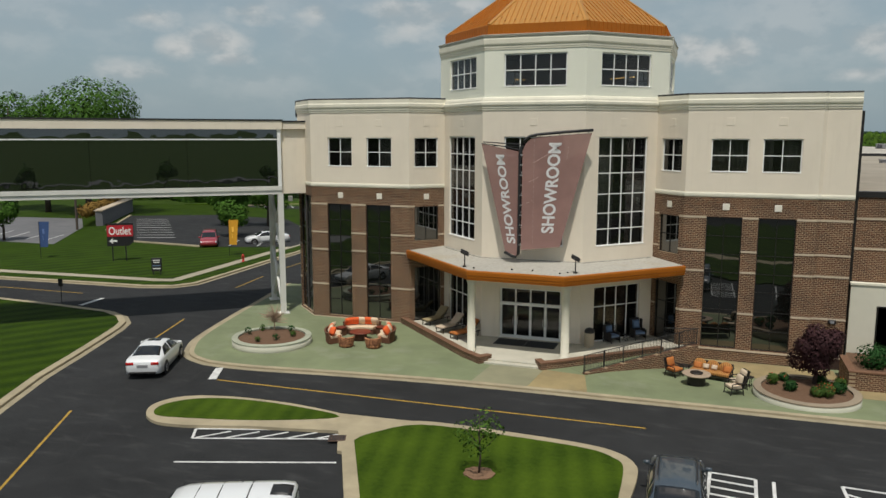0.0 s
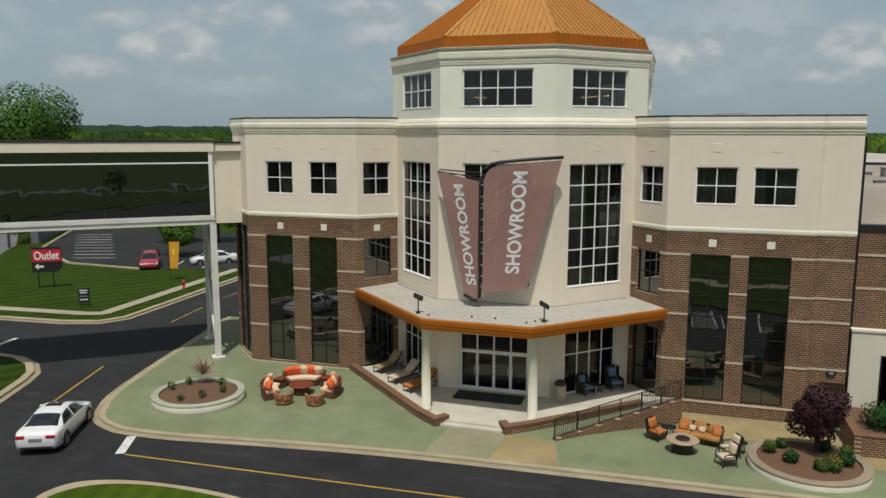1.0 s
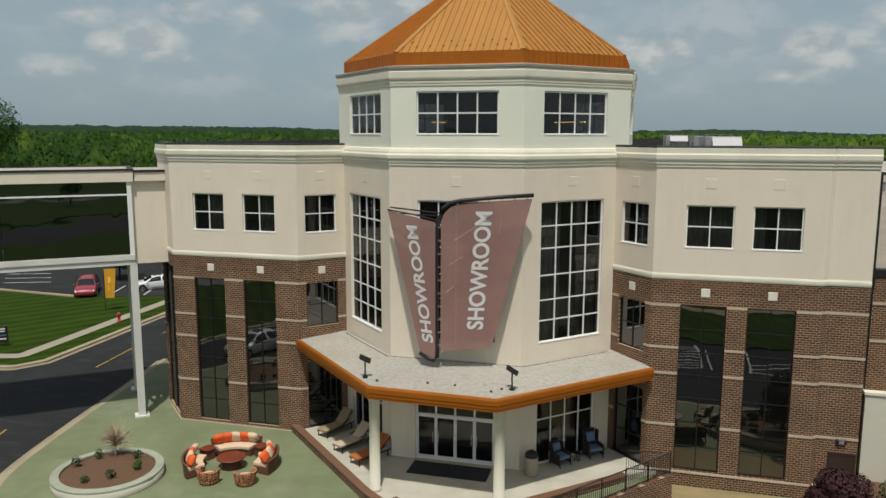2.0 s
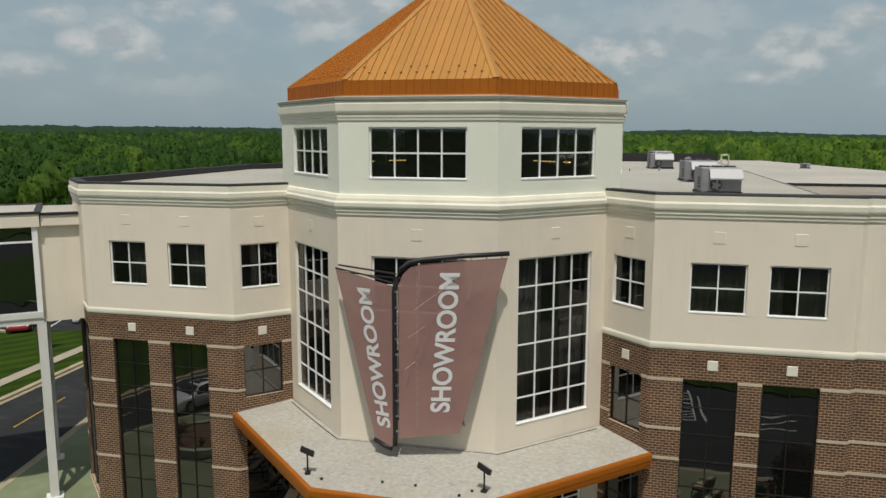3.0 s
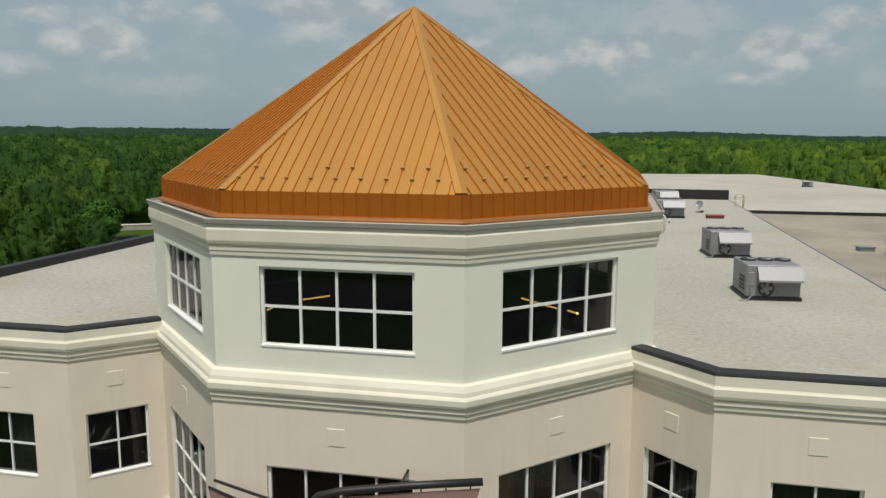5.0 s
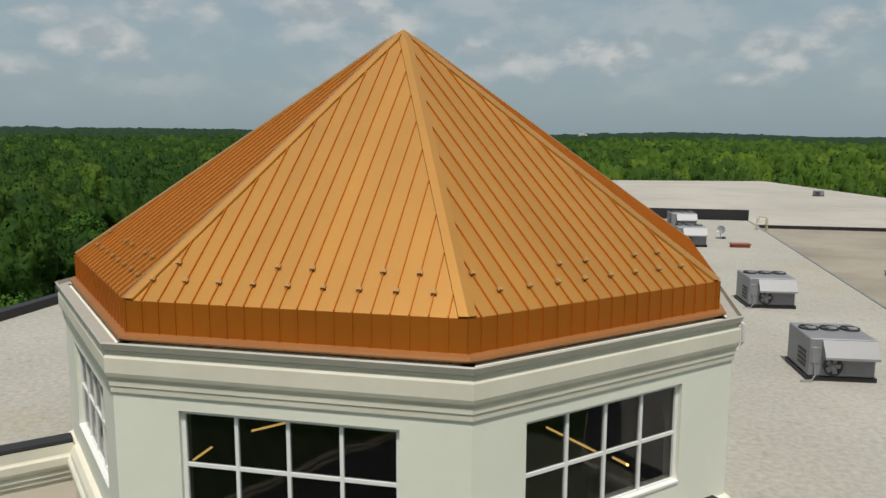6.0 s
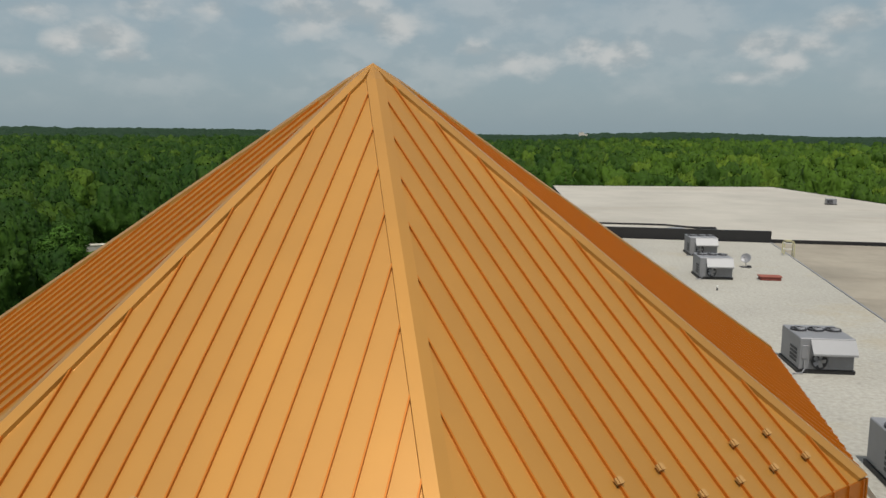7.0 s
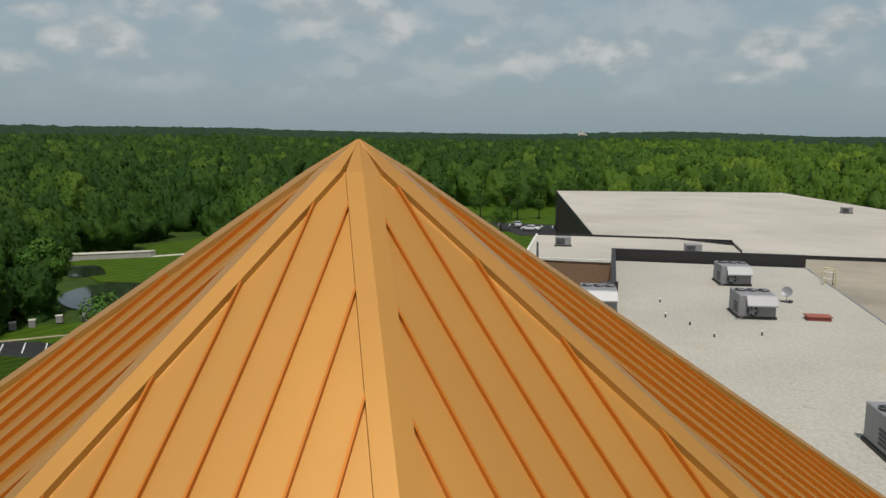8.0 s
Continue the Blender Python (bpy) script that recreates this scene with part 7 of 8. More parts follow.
def arm_chair(x, y, turn, cushion, label, z=0.12, wide=0.62, name="arm_chair", high=0.95, group="", woven=None):
    """A patio chair: frame, four legs, two arms, seat and back cushion; woven adds closed sides and wings. It faces -y."""
    c = thing(name, label, "chair", pose(x, y, z, 0, 0, turn), group)
    w, d = wide, 0.62
    bm = bmesh.new(); box(bm, -w / 2, w / 2, -d / 2, d / 2, 0.28, 0.33); bevelled(bm, 0.01, 1)
    part("seat_frame", bm, IRON, c)
    for sx in (-1, 1):
        for sy in (-1, 1):
            bm = bmesh.new()
            tube(bm, [(sx * w * 0.5, sy * d * 0.46, 0.30), (sx * w * 0.52, sy * d * 0.5, 0.12), (sx * w * 0.50, sy * d * 0.55, 0.0)], [0.028, 0.024, 0.03], 6)
            part("leg", bm, IRON, c)
        bm = bmesh.new()
        tube(bm, [(sx * w * 0.54, -d * 0.48, 0.30), (sx * w * 0.56, -d * 0.46, 0.56), (sx * w * 0.56, -d * 0.1, 0.60), (sx * w * 0.54, d * 0.5, 0.60)], 0.026, 6)
        part("arm", bm, woven or IRON, c)
        if woven:
            bm = bmesh.new()
            x0, x1 = sorted((sx * w * 0.48, sx * w * 0.60))
            box(bm, x0, x1, -d * 0.5, d * 0.52, 0.10, 0.60); bevelled(bm, 0.035, 2)
            part("side_panel", bm, woven, c, "", True)
            bm = bmesh.new()
            box(bm, x0, x1, d * 0.30, d * 0.66, 0.58, high - 0.06); bevelled(bm, 0.035, 2)
            part("wing", bm, woven, c, "", True)
    bm = bmesh.new()
    box(bm, -w / 2, w / 2, 0, 0.05, 0, high - 0.33)
    bevelled(bm, 0.02, 1)
    bmesh.ops.transform(bm, verts=bm.verts, matrix=Matrix.Translation((0, d * 0.46, 0.33)) @ Matrix.Rotation(radians(-14), 4, "X"))
    part("backrest", bm, woven or IRON, c)
    bm = bmesh.new(); box(bm, -w * 0.46, w * 0.46, -d * 0.5, d * 0.42, 0.33, 0.46); bevelled(bm, 0.04, 2)
    part("seat_cushion", bm, cushion, c, "", True)
    pillow(c, Matrix.Translation((0, d * 0.42, 0.46 + (high - 0.45) * 0.5)) @ Matrix.Rotation(radians(76), 4, "X"), w * (0.8 if woven else 0.95), (high - 0.42) * (0.72 if woven else 1), 0.18, cushion, "back_cushion")
    return c


arm_chair(8.35, -10.0, 55, RUST, "dark cast patio chair with rust-orange cushions", plaza_z(8.35, -10.0), wide=0.66)
arm_chair(11.2, -12.35, -62, BEIGE, "dark cast patio chair with beige cushions", plaza_z(11.2, -12.35))
arm_chair(11.4, -11.2, -62, BEIGE, "dark cast patio chair with beige cushions", plaza_z(11.4, -11.2))
DARK_WICKER = mat("dark_wicker", (0.022, 0.018, 0.016), 0.7, var=0.4, scale=30, bump=0.5, bump_scale=60)
arm_chair(4.65, -6.05, 50, BLUE, "dark wicker chair with blue cushion by the window", 0.30, 0.64, high=1.0, woven=DARK_WICKER)
arm_chair(6.0, -4.75, 35, BLUE, "dark wicker wing chair with blue cushion by the window", 0.30, 0.66, high=1.2, woven=DARK_WICKER)
for x, y, z, r, h in ((8.85, -9.55, 0.12, 0.34, 0.52), (5.35, -5.5, 0.30, 0.18, 0.4), (11.9, -10.6, 0.12, 0.26, 0.5)):
    t = thing("side_table", "small round black metal side table", "side table", pose(x, y, plaza_z(x, y) if z < 0.2 else z))
    bm = bmesh.new(); lathe(bm, [(r, h - 0.03), (r + 0.01, h - 0.015), (r, h), (0.02, h)], 20)
    part("tabletop", bm, IRON, t)
    for k in range(4):
        a = k * math.pi / 2 + 0.4
        bm = bmesh.new(); tube(bm, [(r * 0.75 * math.cos(a), r * 0.75 * math.sin(a), h - 0.03), (r * 0.55 * math.cos(a), r * 0.55 * math.sin(a), h * 0.4), (r * 0.85 * math.cos(a), r * 0.85 * math.sin(a), 0)], 0.018, 5)
        part("leg", bm, IRON, t)

# three-seat sofa with striped cushions, and fire pit table
s = thing("patio_sofa", "three-seat patio sofa with orange striped cushions", "sofa", pose(10.15, -9.75, plaza_z(10.15, -9.75), 0, 0, -16))
bm = bmesh.new(); box(bm, -1.02, 1.02, -0.38, 0.36, 0.24, 0.30); bevelled(bm, 0.015, 1)
part("seat_frame", bm, IRON, s)
for sx in (-1, 1):
    for sy in (-1, 1):
        bm = bmesh.new(); tube(bm, [(sx * 0.98, sy * 0.34, 0.26), (sx * 1.0, sy * 0.38, 0.0)], [0.035, 0.03], 6)
        part("leg", bm, IRON, s)
    bm = bmesh.new(); tube(bm, [(sx * 1.02, -0.36, 0.28), (sx * 1.05, -0.34, 0.56), (sx * 1.05, 0.1, 0.62), (sx * 1.02, 0.4, 0.64)], 0.03, 6)
    part("arm", bm, IRON, s)
bm = bmesh.new(); box(bm, -1.0, 1.0, 0.36, 0.41, 0.30, 0.82); bevelled(bm, 0.02, 1)
part("backrest", bm, IRON, s)
for i in range(3):
    x = (i - 1) * 0.66
    bm = bmesh.new(); box(bm, x - 0.32, x + 0.32, -0.40, 0.26, 0.30, 0.45); bevelled(bm, 0.045, 2)
    part("seat_cushion", bm, STRIPED, s, "", True)
    bm = bmesh.new(); lathe(bm, [(0.33, -0.08), (0.36, -0.05), (0.36, 0.05), (0.33, 0.08)], 20)
    bmesh.ops.transform(bm, verts=bm.verts, matrix=Matrix.Translation((x, 0.27, 0.60)) @ Matrix.Rotation(radians(78), 4, "X") @ Matrix.Diagonal((0.92, 0.85, 1, 1)))
    part("back_cushion", bm, STRIPED, s, "", True)
for x, mt_, w in ((-0.72, RUST, 0.46), (-0.3, BEIGE, 0.34), (0.12, BEIGE, 0.34), (0.78, RUST, 0.46)):
    pillow(s, Matrix.Translation((x, 0.10, 0.58)) @ Matrix.Rotation(radians(60), 4, "X"), w, w * 0.85, 0.16, mt_)
f = thing("fire_pit", "round fire pit table with stone-topped rim and black base", "fire pit", pose(9.46, -11.3, plaza_z(9.46, -11.3)))
bm = bmesh.new(); lathe(bm, [(0.42, 0.0), (0.46, 0.04), (0.44, 0.12), (0.44, 0.46), (0.5, 0.52)], 28)
part("base", bm, IRON, f, "", True)
bm = bmesh.new(); lathe(bm, [(0.66, 0.52), (0.70, 0.54), (0.70, 0.58), (0.67, 0.60), (0.36, 0.60), (0.34, 0.585)], 36)
part("rim", bm, mat("tan_stone", (0.32, 0.24, 0.17), 0.7, var=0.2, scale=6), f, "tan stone rim", True)
bm = bmesh.new(); lathe(bm, [(0.30, 0.59), (0.30, 0.64), (0.24, 0.66), (0.02, 0.66)], 24)
part("burner_lid", bm, IRON, f, "", True)


def lounger(x, y, turn, cushion, label):
    """A chaise longue; its foot lies towards -y."""
    c = thing("lounger", label, "lounger", pose(x, y, 0.30, 0, 0, turn), "loungers on the platform")
    for sx in (-1, 1):
        bm = bmesh.new(); tube(bm, [(sx * 0.31, -1.0, 0.27), (sx * 0.31, 0.25, 0.29), (sx * 0.31, 0.95, 0.30)], 0.028, 6)
        part("side_rail", bm, IRON, c)
        for yy in (-0.9, 0.75):
            bm = bmesh.new(); tube(bm, [(sx * 0.31, yy, 0.27), (sx * 0.31, yy - 0.03, 0.0)], 0.026, 6)
            part("leg", bm, IRON, c)
        bm = bmesh.new(); tube(bm, [(sx * 0.34, 0.15, 0.29), (sx * 0.36, 0.1, 0.5), (sx * 0.36, 0.65, 0.55)], 0.022, 6)
        part("arm", bm, IRON, c)
    bm = bmesh.new(); box(bm, -0.30, 0.30, -1.02, 0.28, 0.30, 0.42); bevelled(bm, 0.045, 2)
    part("seat_cushion", bm, cushion, c, "", True)
    bm = bmesh.new(); box(bm, -0.30, 0.30, 0, 0.85, 0, 0.12); bevelled(bm, 0.045, 2)
    bmesh.ops.transform(bm, verts=bm.verts, matrix=Matrix.Translation((0, 0.27, 0.34)) @ Matrix.Rotation(radians(42), 4, "X"))
    part("back_cushion", bm, cushion, c, "", True)
    bm = bmesh.new(); box(bm, -0.29, 0.29, 0, 0.8, -0.04, 0.0)
    bmesh.ops.transform(bm, verts=bm.verts, matrix=Matrix.Translation((0, 0.27, 0.33)) @ Matrix.Rotation(radians(42), 4, "X"))
    part("back_frame", bm, IRON, c)


lounger(-6.55, -5.15, -22, mat("olive_cushion", (0.30, 0.235, 0.125), 0.9, var=0.1, scale=5), "chaise lounger with olive-tan cushion")
lounger(-5.05, -6.65, -28, BEIGE, "chaise lounger with beige cushion")
lounger(-3.75, -7.75, -30, RUST, "chaise lounger with rust-orange cushion")

# ---- vehicles ----
CAR_GLASS = glass_mat("car_glass", (0.010, 0.012, 0.014), 1.6)
LAMP_RED = mat("tail_lamp", (0.42, 0.012, 0.012), 0.25, var=0.1)
LAMP_CLEAR = mat("head_lamp", (0.6, 0.62, 0.65), 0.15, var=0.1)
RIM = mat("alloy_rim", (0.42, 0.42, 0.43), 0.35, 0.7)


def paint(name, color):
    m = mat(name, color, 0.35, var=0.03, scale=1)
    m.node_tree.nodes["Principled BSDF"].inputs["Coat Weight"].default_value = 0.8
    m.node_tree.nodes["Principled BSDF"].inputs["Coat Roughness"].default_value = 0.05
    return m


def loft(bm, sections, cap=True):
    rings = [[bm.verts.new(p) for p in s] for s in sections]
    n = len(rings[0])
    for a, b in zip(rings, rings[1:]):
        for k in range(n):
            bm.faces.new((a[k], a[(k + 1) % n], b[(k + 1) % n], b[k]))
    if cap:
        bm.faces.new(rings[0][::-1]); bm.faces.new(rings[-1])
    bmesh.ops.recalc_face_normals(bm, faces=bm.faces)


SHAPES = {}
# share of length, sill, belt, top, half width, roof half width (shares of the half width)
SHAPES["sedan"] = (4.85, 1.84, [(-0.5, 0.40, 0.80, 0.83, 0.80, 0.70), (-0.488, 0.28, 0.93, 0.97, 0.90, 0.78), (-0.44, 0.22, 0.98, 1.04, 0.96, 0.80), (-0.36, 0.19, 0.99, 1.07, 0.99, 0.78),
                           (-0.29, 0.19, 0.98, 1.22, 1.0, 0.71), (-0.20, 0.19, 0.97, 1.39, 1.0, 0.65), (-0.10, 0.19, 0.96, 1.455, 1.0, 0.63), (0.03, 0.19, 0.95, 1.465, 1.0, 0.63),
                           (0.12, 0.19, 0.93, 1.37, 1.0, 0.66), (0.20, 0.19, 0.92, 1.17, 0.99, 0.73), (0.27, 0.19, 0.90, 0.98, 0.98, 0.80), (0.38, 0.20, 0.84, 0.91, 0.96, 0.80),
                           (0.455, 0.22, 0.73, 0.79, 0.90, 0.75), (0.49, 0.30, 0.62, 0.66, 0.80, 0.66), (0.5, 0.40, 0.55, 0.58, 0.70, 0.60)], (3.05, 4.95, 8.1, 9.95), (3.5, 9.4))
SHAPES["suv"] = (4.75, 1.90, [(-0.5, 0.48, 0.92, 1.02, 0.86, 0.76), (-0.492, 0.36, 1.03, 1.12, 0.95, 0.78), (-0.47, 0.26, 1.05, 1.20, 0.98, 0.76), (-0.44, 0.24, 1.06, 1.45, 0.99, 0.73),
                         (-0.40, 0.22, 1.06, 1.64, 1.0, 0.70), (-0.30, 0.22, 1.06, 1.70, 1.0, 0.70), (-0.10, 0.22, 1.05, 1.72, 1.0, 0.70), (0.02, 0.22, 1.04, 1.70, 1.0, 0.70),
                         (0.10, 0.22, 1.03, 1.60, 1.0, 0.72), (0.17, 0.22, 1.02, 1.34, 0.99, 0.77), (0.235, 0.22, 1.0, 1.10, 0.98, 0.82), (0.36, 0.23, 0.95, 1.04, 0.97, 0.82),
                         (0.45, 0.26, 0.86, 0.94, 0.92, 0.78), (0.487, 0.34, 0.74, 0.80, 0.84, 0.70), (0.5, 0.45, 0.66, 0.70, 0.74, 0.62)], (2.05, 3.95, 8.05, 9.95), (2.9, 9.4))
SHAPES["van"] = (4.95, 1.95, [(-0.5, 0.45, 1.15, 1.80, 0.92, 0.80), (-0.496, 0.36, 1.2, 2.0, 0.97, 0.82), (-0.48, 0.30, 1.22, 2.10, 1.0, 0.82), (-0.42, 0.28, 1.22, 2.14, 1.0, 0.82),
                        (-0.30, 0.26, 1.22, 2.15, 1.0, 0.82), (-0.10, 0.26, 1.22, 2.15, 1.0, 0.82), (0.05, 0.26, 1.22, 2.14, 1.0, 0.82), (0.15, 0.26, 1.20, 2.10, 1.0, 0.82),
                        (0.21, 0.26, 1.19, 2.0, 1.0, 0.82), (0.28, 0.26, 1.17, 1.68, 0.99, 0.82), (0.36, 0.26, 1.14, 1.24, 0.98, 0.84), (0.43, 0.28, 1.0, 1.10, 0.95, 0.82),
                        (0.475, 0.33, 0.88, 0.97, 0.9, 0.76), (0.493, 0.40, 0.78, 0.84, 0.84, 0.7), (0.5, 0.5, 0.72, 0.76, 0.76, 0.64)], (0.3, 0.7, 8.05, 9.95), (6.3, 9.3))


def car(x, y, turn, label, body_paint, shape="sedan", category="car", name="car"):
    """A car that faces +y before it is turned; the origin lies under its middle."""
    L, W, st, ends, sides = SHAPES[shape]
    H = max(s[3] for s in st)
    c = thing(name, label, category, pose(x, y, 0.0, 0, 0, turn))
    w = W / 2
    grid = []
    for fy, zs, zb, zt, kw, kr in st:
        a, r = w * kw, w * kw * kr
        dz = min(0.06, (zt - zb) * 0.4)
        mid = lambda f: (a * 0.95 + (r - a * 0.95) * f + 0.03 * f * (1 - f) * 4 * (zt - zb), zb + (zt - dz - zb) * f)
        half = [(a * 0.82, zs), (a * 0.965, zs + 0.05), (a, zs + (zb - zs) * 0.5), (a * 0.985, zs + (zb - zs) * 0.86), (a * 0.95, zb), mid(0.35), mid(0.72), (r, zt - dz), (r * 0.72, zt - dz * 0.25), (0.0, zt)]
        grid.append([(px, fy * L, pz) for px, pz in half])
    full = [row + [(-p[0], p[1], p[2]) for p in row[-2::-1]] for row in grid]
    bm = bmesh.new()
    loft(bm, full)
    part("body", bm, body_paint, c, "", True)

    def at(u, s):
        i, k = min(int(u), len(full) - 2), min(int(s), len(full[0]) - 2)
        fu, fs = u - i, s - k
        p = [Vector(full[i + a_][k + b_]) for a_, b_ in ((0, 0), (1, 0), (0, 1), (1, 1))]
        return (p[0] * (1 - fu) + p[1] * fu) * (1 - fs) + (p[2] * (1 - fu) + p[3] * fu) * fs

    def patch(nm, corners, material, nu=8, ns=5, proud=0.012):
        """A pane that follows the shell; corners are (u, s) in the order low, low, high, high."""
        bm = bmesh.new()
        lay = []
        for lift in (proud, -0.02):
            rows = []
            for i in range(nu + 1):
                f = i / nu
                row = []
                for k in range(ns + 1):
                    g = k / ns
                    uv_ = [(corners[0][j] * (1 - f) + corners[1][j] * f) * (1 - g) + (corners[3][j] * (1 - f) + corners[2][j] * f) * g for j in (0, 1)]
                    p = at(*uv_)
                    n = p - Vector((0, p.y * 0.8, H * 0.45))
                    row.append(bm.verts.new(p + n.normalized() * lift))
                rows.append(row)
            lay.append(rows)
        o, q = lay
        for i in range(nu):
            for k in range(ns):
                bm.faces.new((o[i][k], o[i + 1][k], o[i + 1][k + 1], o[i][k + 1]))
                bm.faces.new((q[i][k], q[i][k + 1], q[i + 1][k + 1], q[i + 1][k]))
        for i in range(nu):
            bm.faces.new((o[i][0], q[i][0], q[i + 1][0], o[i + 1][0]))
            bm.faces.new((o[i][ns], o[i + 1][ns], q[i + 1][ns], q[i][ns]))
        for k in range(ns):
            bm.faces.new((o[0][k], o[0][k + 1], q[0][k + 1], q[0][k]))
            bm.faces.new((o[nu][k], q[nu][k], q[nu][k + 1], o[nu][k + 1]))
        bmesh.ops.recalc_face_normals(bm, faces=bm.faces)
        return part(nm, bm, material, c, "", True)

    patch("rear_window", [(ends[0], 7.15), (ends[1], 7.15), (ends[1], 10.85), (ends[0], 10.85)], CAR_GLASS)
    patch("windscreen", [(ends[3], 7.15), (ends[2], 7.15), (ends[2], 10.85), (ends[3], 10.85)], CAR_GLASS)
    cuts = {"sedan": [(3.6, 6.25), (6.45, 9.5)], "suv": [(2.9, 4.7), (4.9, 6.5), (6.7, 9.4)], "van": [(7.1, 9.6)]}[shape]
    for j, (u0, u1) in enumerate(cuts):
        t0 = u0 + (1.3 if j == 0 and shape == "sedan" else 0.5 if j == 0 else 0.0)
        t1 = u1 - (1.4 if j == len(cuts) - 1 else 0.0)
        patch("side_window", [(u0, 4.2), (u1, 4.2), (t1, 6.75), (t0, 6.75)], CAR_GLASS, 6, 3)
        patch("side_window", [(u0, 13.8), (u1, 13.8), (t1, 11.25), (t0, 11.25)], CAR_GLASS, 6, 3)
    if shape == "sedan":
        patch("sunroof", [(6.3, 8.2), (7.6, 8.2), (7.6, 9.8), (6.3, 9.8)], CAR_GLASS, 3, 3)
    if shape == "van":
        patch("roof_hatch", [(1.9, 8.3), (3.5, 8.3), (3.5, 9.4), (1.9, 9.4)], BLACK, 3, 3, 0.03)
        for u in (4.3, 5.2, 6.1):
            patch("roof_seam", [(u, 7.1), (u + 0.04, 7.1), (u + 0.04, 10.9), (u, 10.9)], BLACK, 1, 6, 0.006)
    yr = [at(u, 7)[1] for u in (4.6, 7.4)]
    if shape in ("suv", "van"):
        for sx in (-1, 1):
            zr = at(5.5, 7.4)[2]
            xr = abs(at(5.5, 7.4)[0]) * sx
            bm = bmesh.new(); tube(bm, [(xr, yr[0], zr - 0.02), (xr, yr[0] + 0.08, zr + 0.06), (xr, yr[1] - 0.08, zr + 0.06), (xr, yr[1], zr - 0.02)], 0.02, 6)
            part("roof_rail", bm, BLACK, c)
    rr = 0.33 if shape == "sedan" else 0.37
    for sx in (-1, 1):
        for yy in (-0.29 * L, 0.31 * L):
            bm = bmesh.new(); lathe(bm, [(rr * 0.62, -0.10), (rr * 0.95, -0.11), (rr, -0.06), (rr, 0.06), (rr * 0.95, 0.11), (rr * 0.62, 0.10)], 22)
            t = part("tyre", bm, TYRE, c, "", True)
            t.matrix_basis = Matrix.Translation((sx * (w - 0.09), yy, rr)) @ Matrix.Rotation(math.pi / 2 * sx, 4, "Y")
            bm = bmesh.new(); lathe(bm, [(rr * 0.62, 0.07), (rr * 0.60, 0.115), (rr * 0.30, 0.09), (0.05, 0.11), (0.02, 0.115)], 18)
            part("rim", bm, RIM, t)
            bm = bmesh.new()
            lathe(bm, [(rr + 0.065, -0.005), (rr + 0.07, 0.0), (rr + 0.065, 0.012), (rr * 0.9, 0.012), (rr * 0.9, -0.005)], 22)
            o = part("wheel_arch", bm, BLACK, c)
            o.matrix_basis = Matrix.Translation((sx * (w - 0.012), yy, rr + 0.01)) @ Matrix.Rotation(math.pi / 2 * sx, 4, "Y")
        zl = st[1][2] - 0.10
        bm = bmesh.new(); box(bm, min(sx * w * 0.46, sx * w * 0.87), max(sx * w * 0.46, sx * w * 0.87), -L / 2 - 0.015, -L / 2 + 0.22, zl - 0.07, zl + 0.07); bevelled(bm, 0.03, 2)
        part("tail_light", bm, LAMP_RED, c, "", True)
        k0, k1 = (3.2, 5.2) if sx > 0 else (14.8, 12.8)
        patch("headlight", [(13.6, k0), (12.2, k0), (12.0, k1), (13.2, k1)], LAMP_CLEAR, 4, 3, 0.012)
        m0 = at(9.3, 4.1)
        bm = bmesh.new(); lathe(bm, [(0.01, -0.12), (0.07, -0.10), (0.085, 0.0), (0.07, 0.09), (0.01, 0.10)], 10, Matrix.Translation((sx * (abs(m0.x) + 0.13), m0.y, m0.z + 0.08)) @ Matrix.Rotation(math.pi / 2, 4, "Y") @ Matrix.Diagonal((1, 0.8, 1, 1)))
        tube(bm, [(sx * (abs(m0.x) - 0.03), m0.y, m0.z), (sx * (abs(m0.x) + 0.10), m0.y, m0.z + 0.05)], 0.025, 5)
        part("mirror", bm, body_paint, c, "", True)
    bm = bmesh.new(); box(bm, -0.27, 0.27, -L / 2 - 0.012, -L / 2 + 0.06, 0.62, 0.76)
    part("plate", bm, HVAC, c)
    bm = bmesh.new(); box(bm, -w * 0.72, w * 0.72, -L / 2 - 0.02, -L / 2 + 0.10, 0.30, 0.42); bevelled(bm, 0.02, 1)
    part("bumper_trim", bm, BLACK, c)
    return c


PAINT_W = paint("white_car_paint", (0.66, 0.67, 0.67))
PAINT_K = paint("slate_car_paint", (0.040, 0.055, 0.070))
PAINT_R = paint("red_car_paint", (0.26, 0.018, 0.030))
PAINT_S = paint("silver_car_paint", (0.42, 0.44, 0.47))
car(-17.8, -17.95, 24, "white four-door sedan on the drive", PAINT_W, "sedan")
car(9.15, -25.2, 2, "dark slate-blue SUV parked in a bay", PAINT_K, "suv", "suv")
car(-3.35, -33.1, 113, "white van with dark roof vent parked in a bay", PAINT_W, "van", "van", "van")
car(-42.5, 20.5, 214, "dark red SUV parked nose to the lawn", PAINT_R, "suv", "suv")
car(-37.6, 24.4, 130, "white car parked beyond the lawn", PAINT_W, "sedan")
car(-39.8, 41.5, 100, "white car in the far car park", PAINT_W, "sedan")

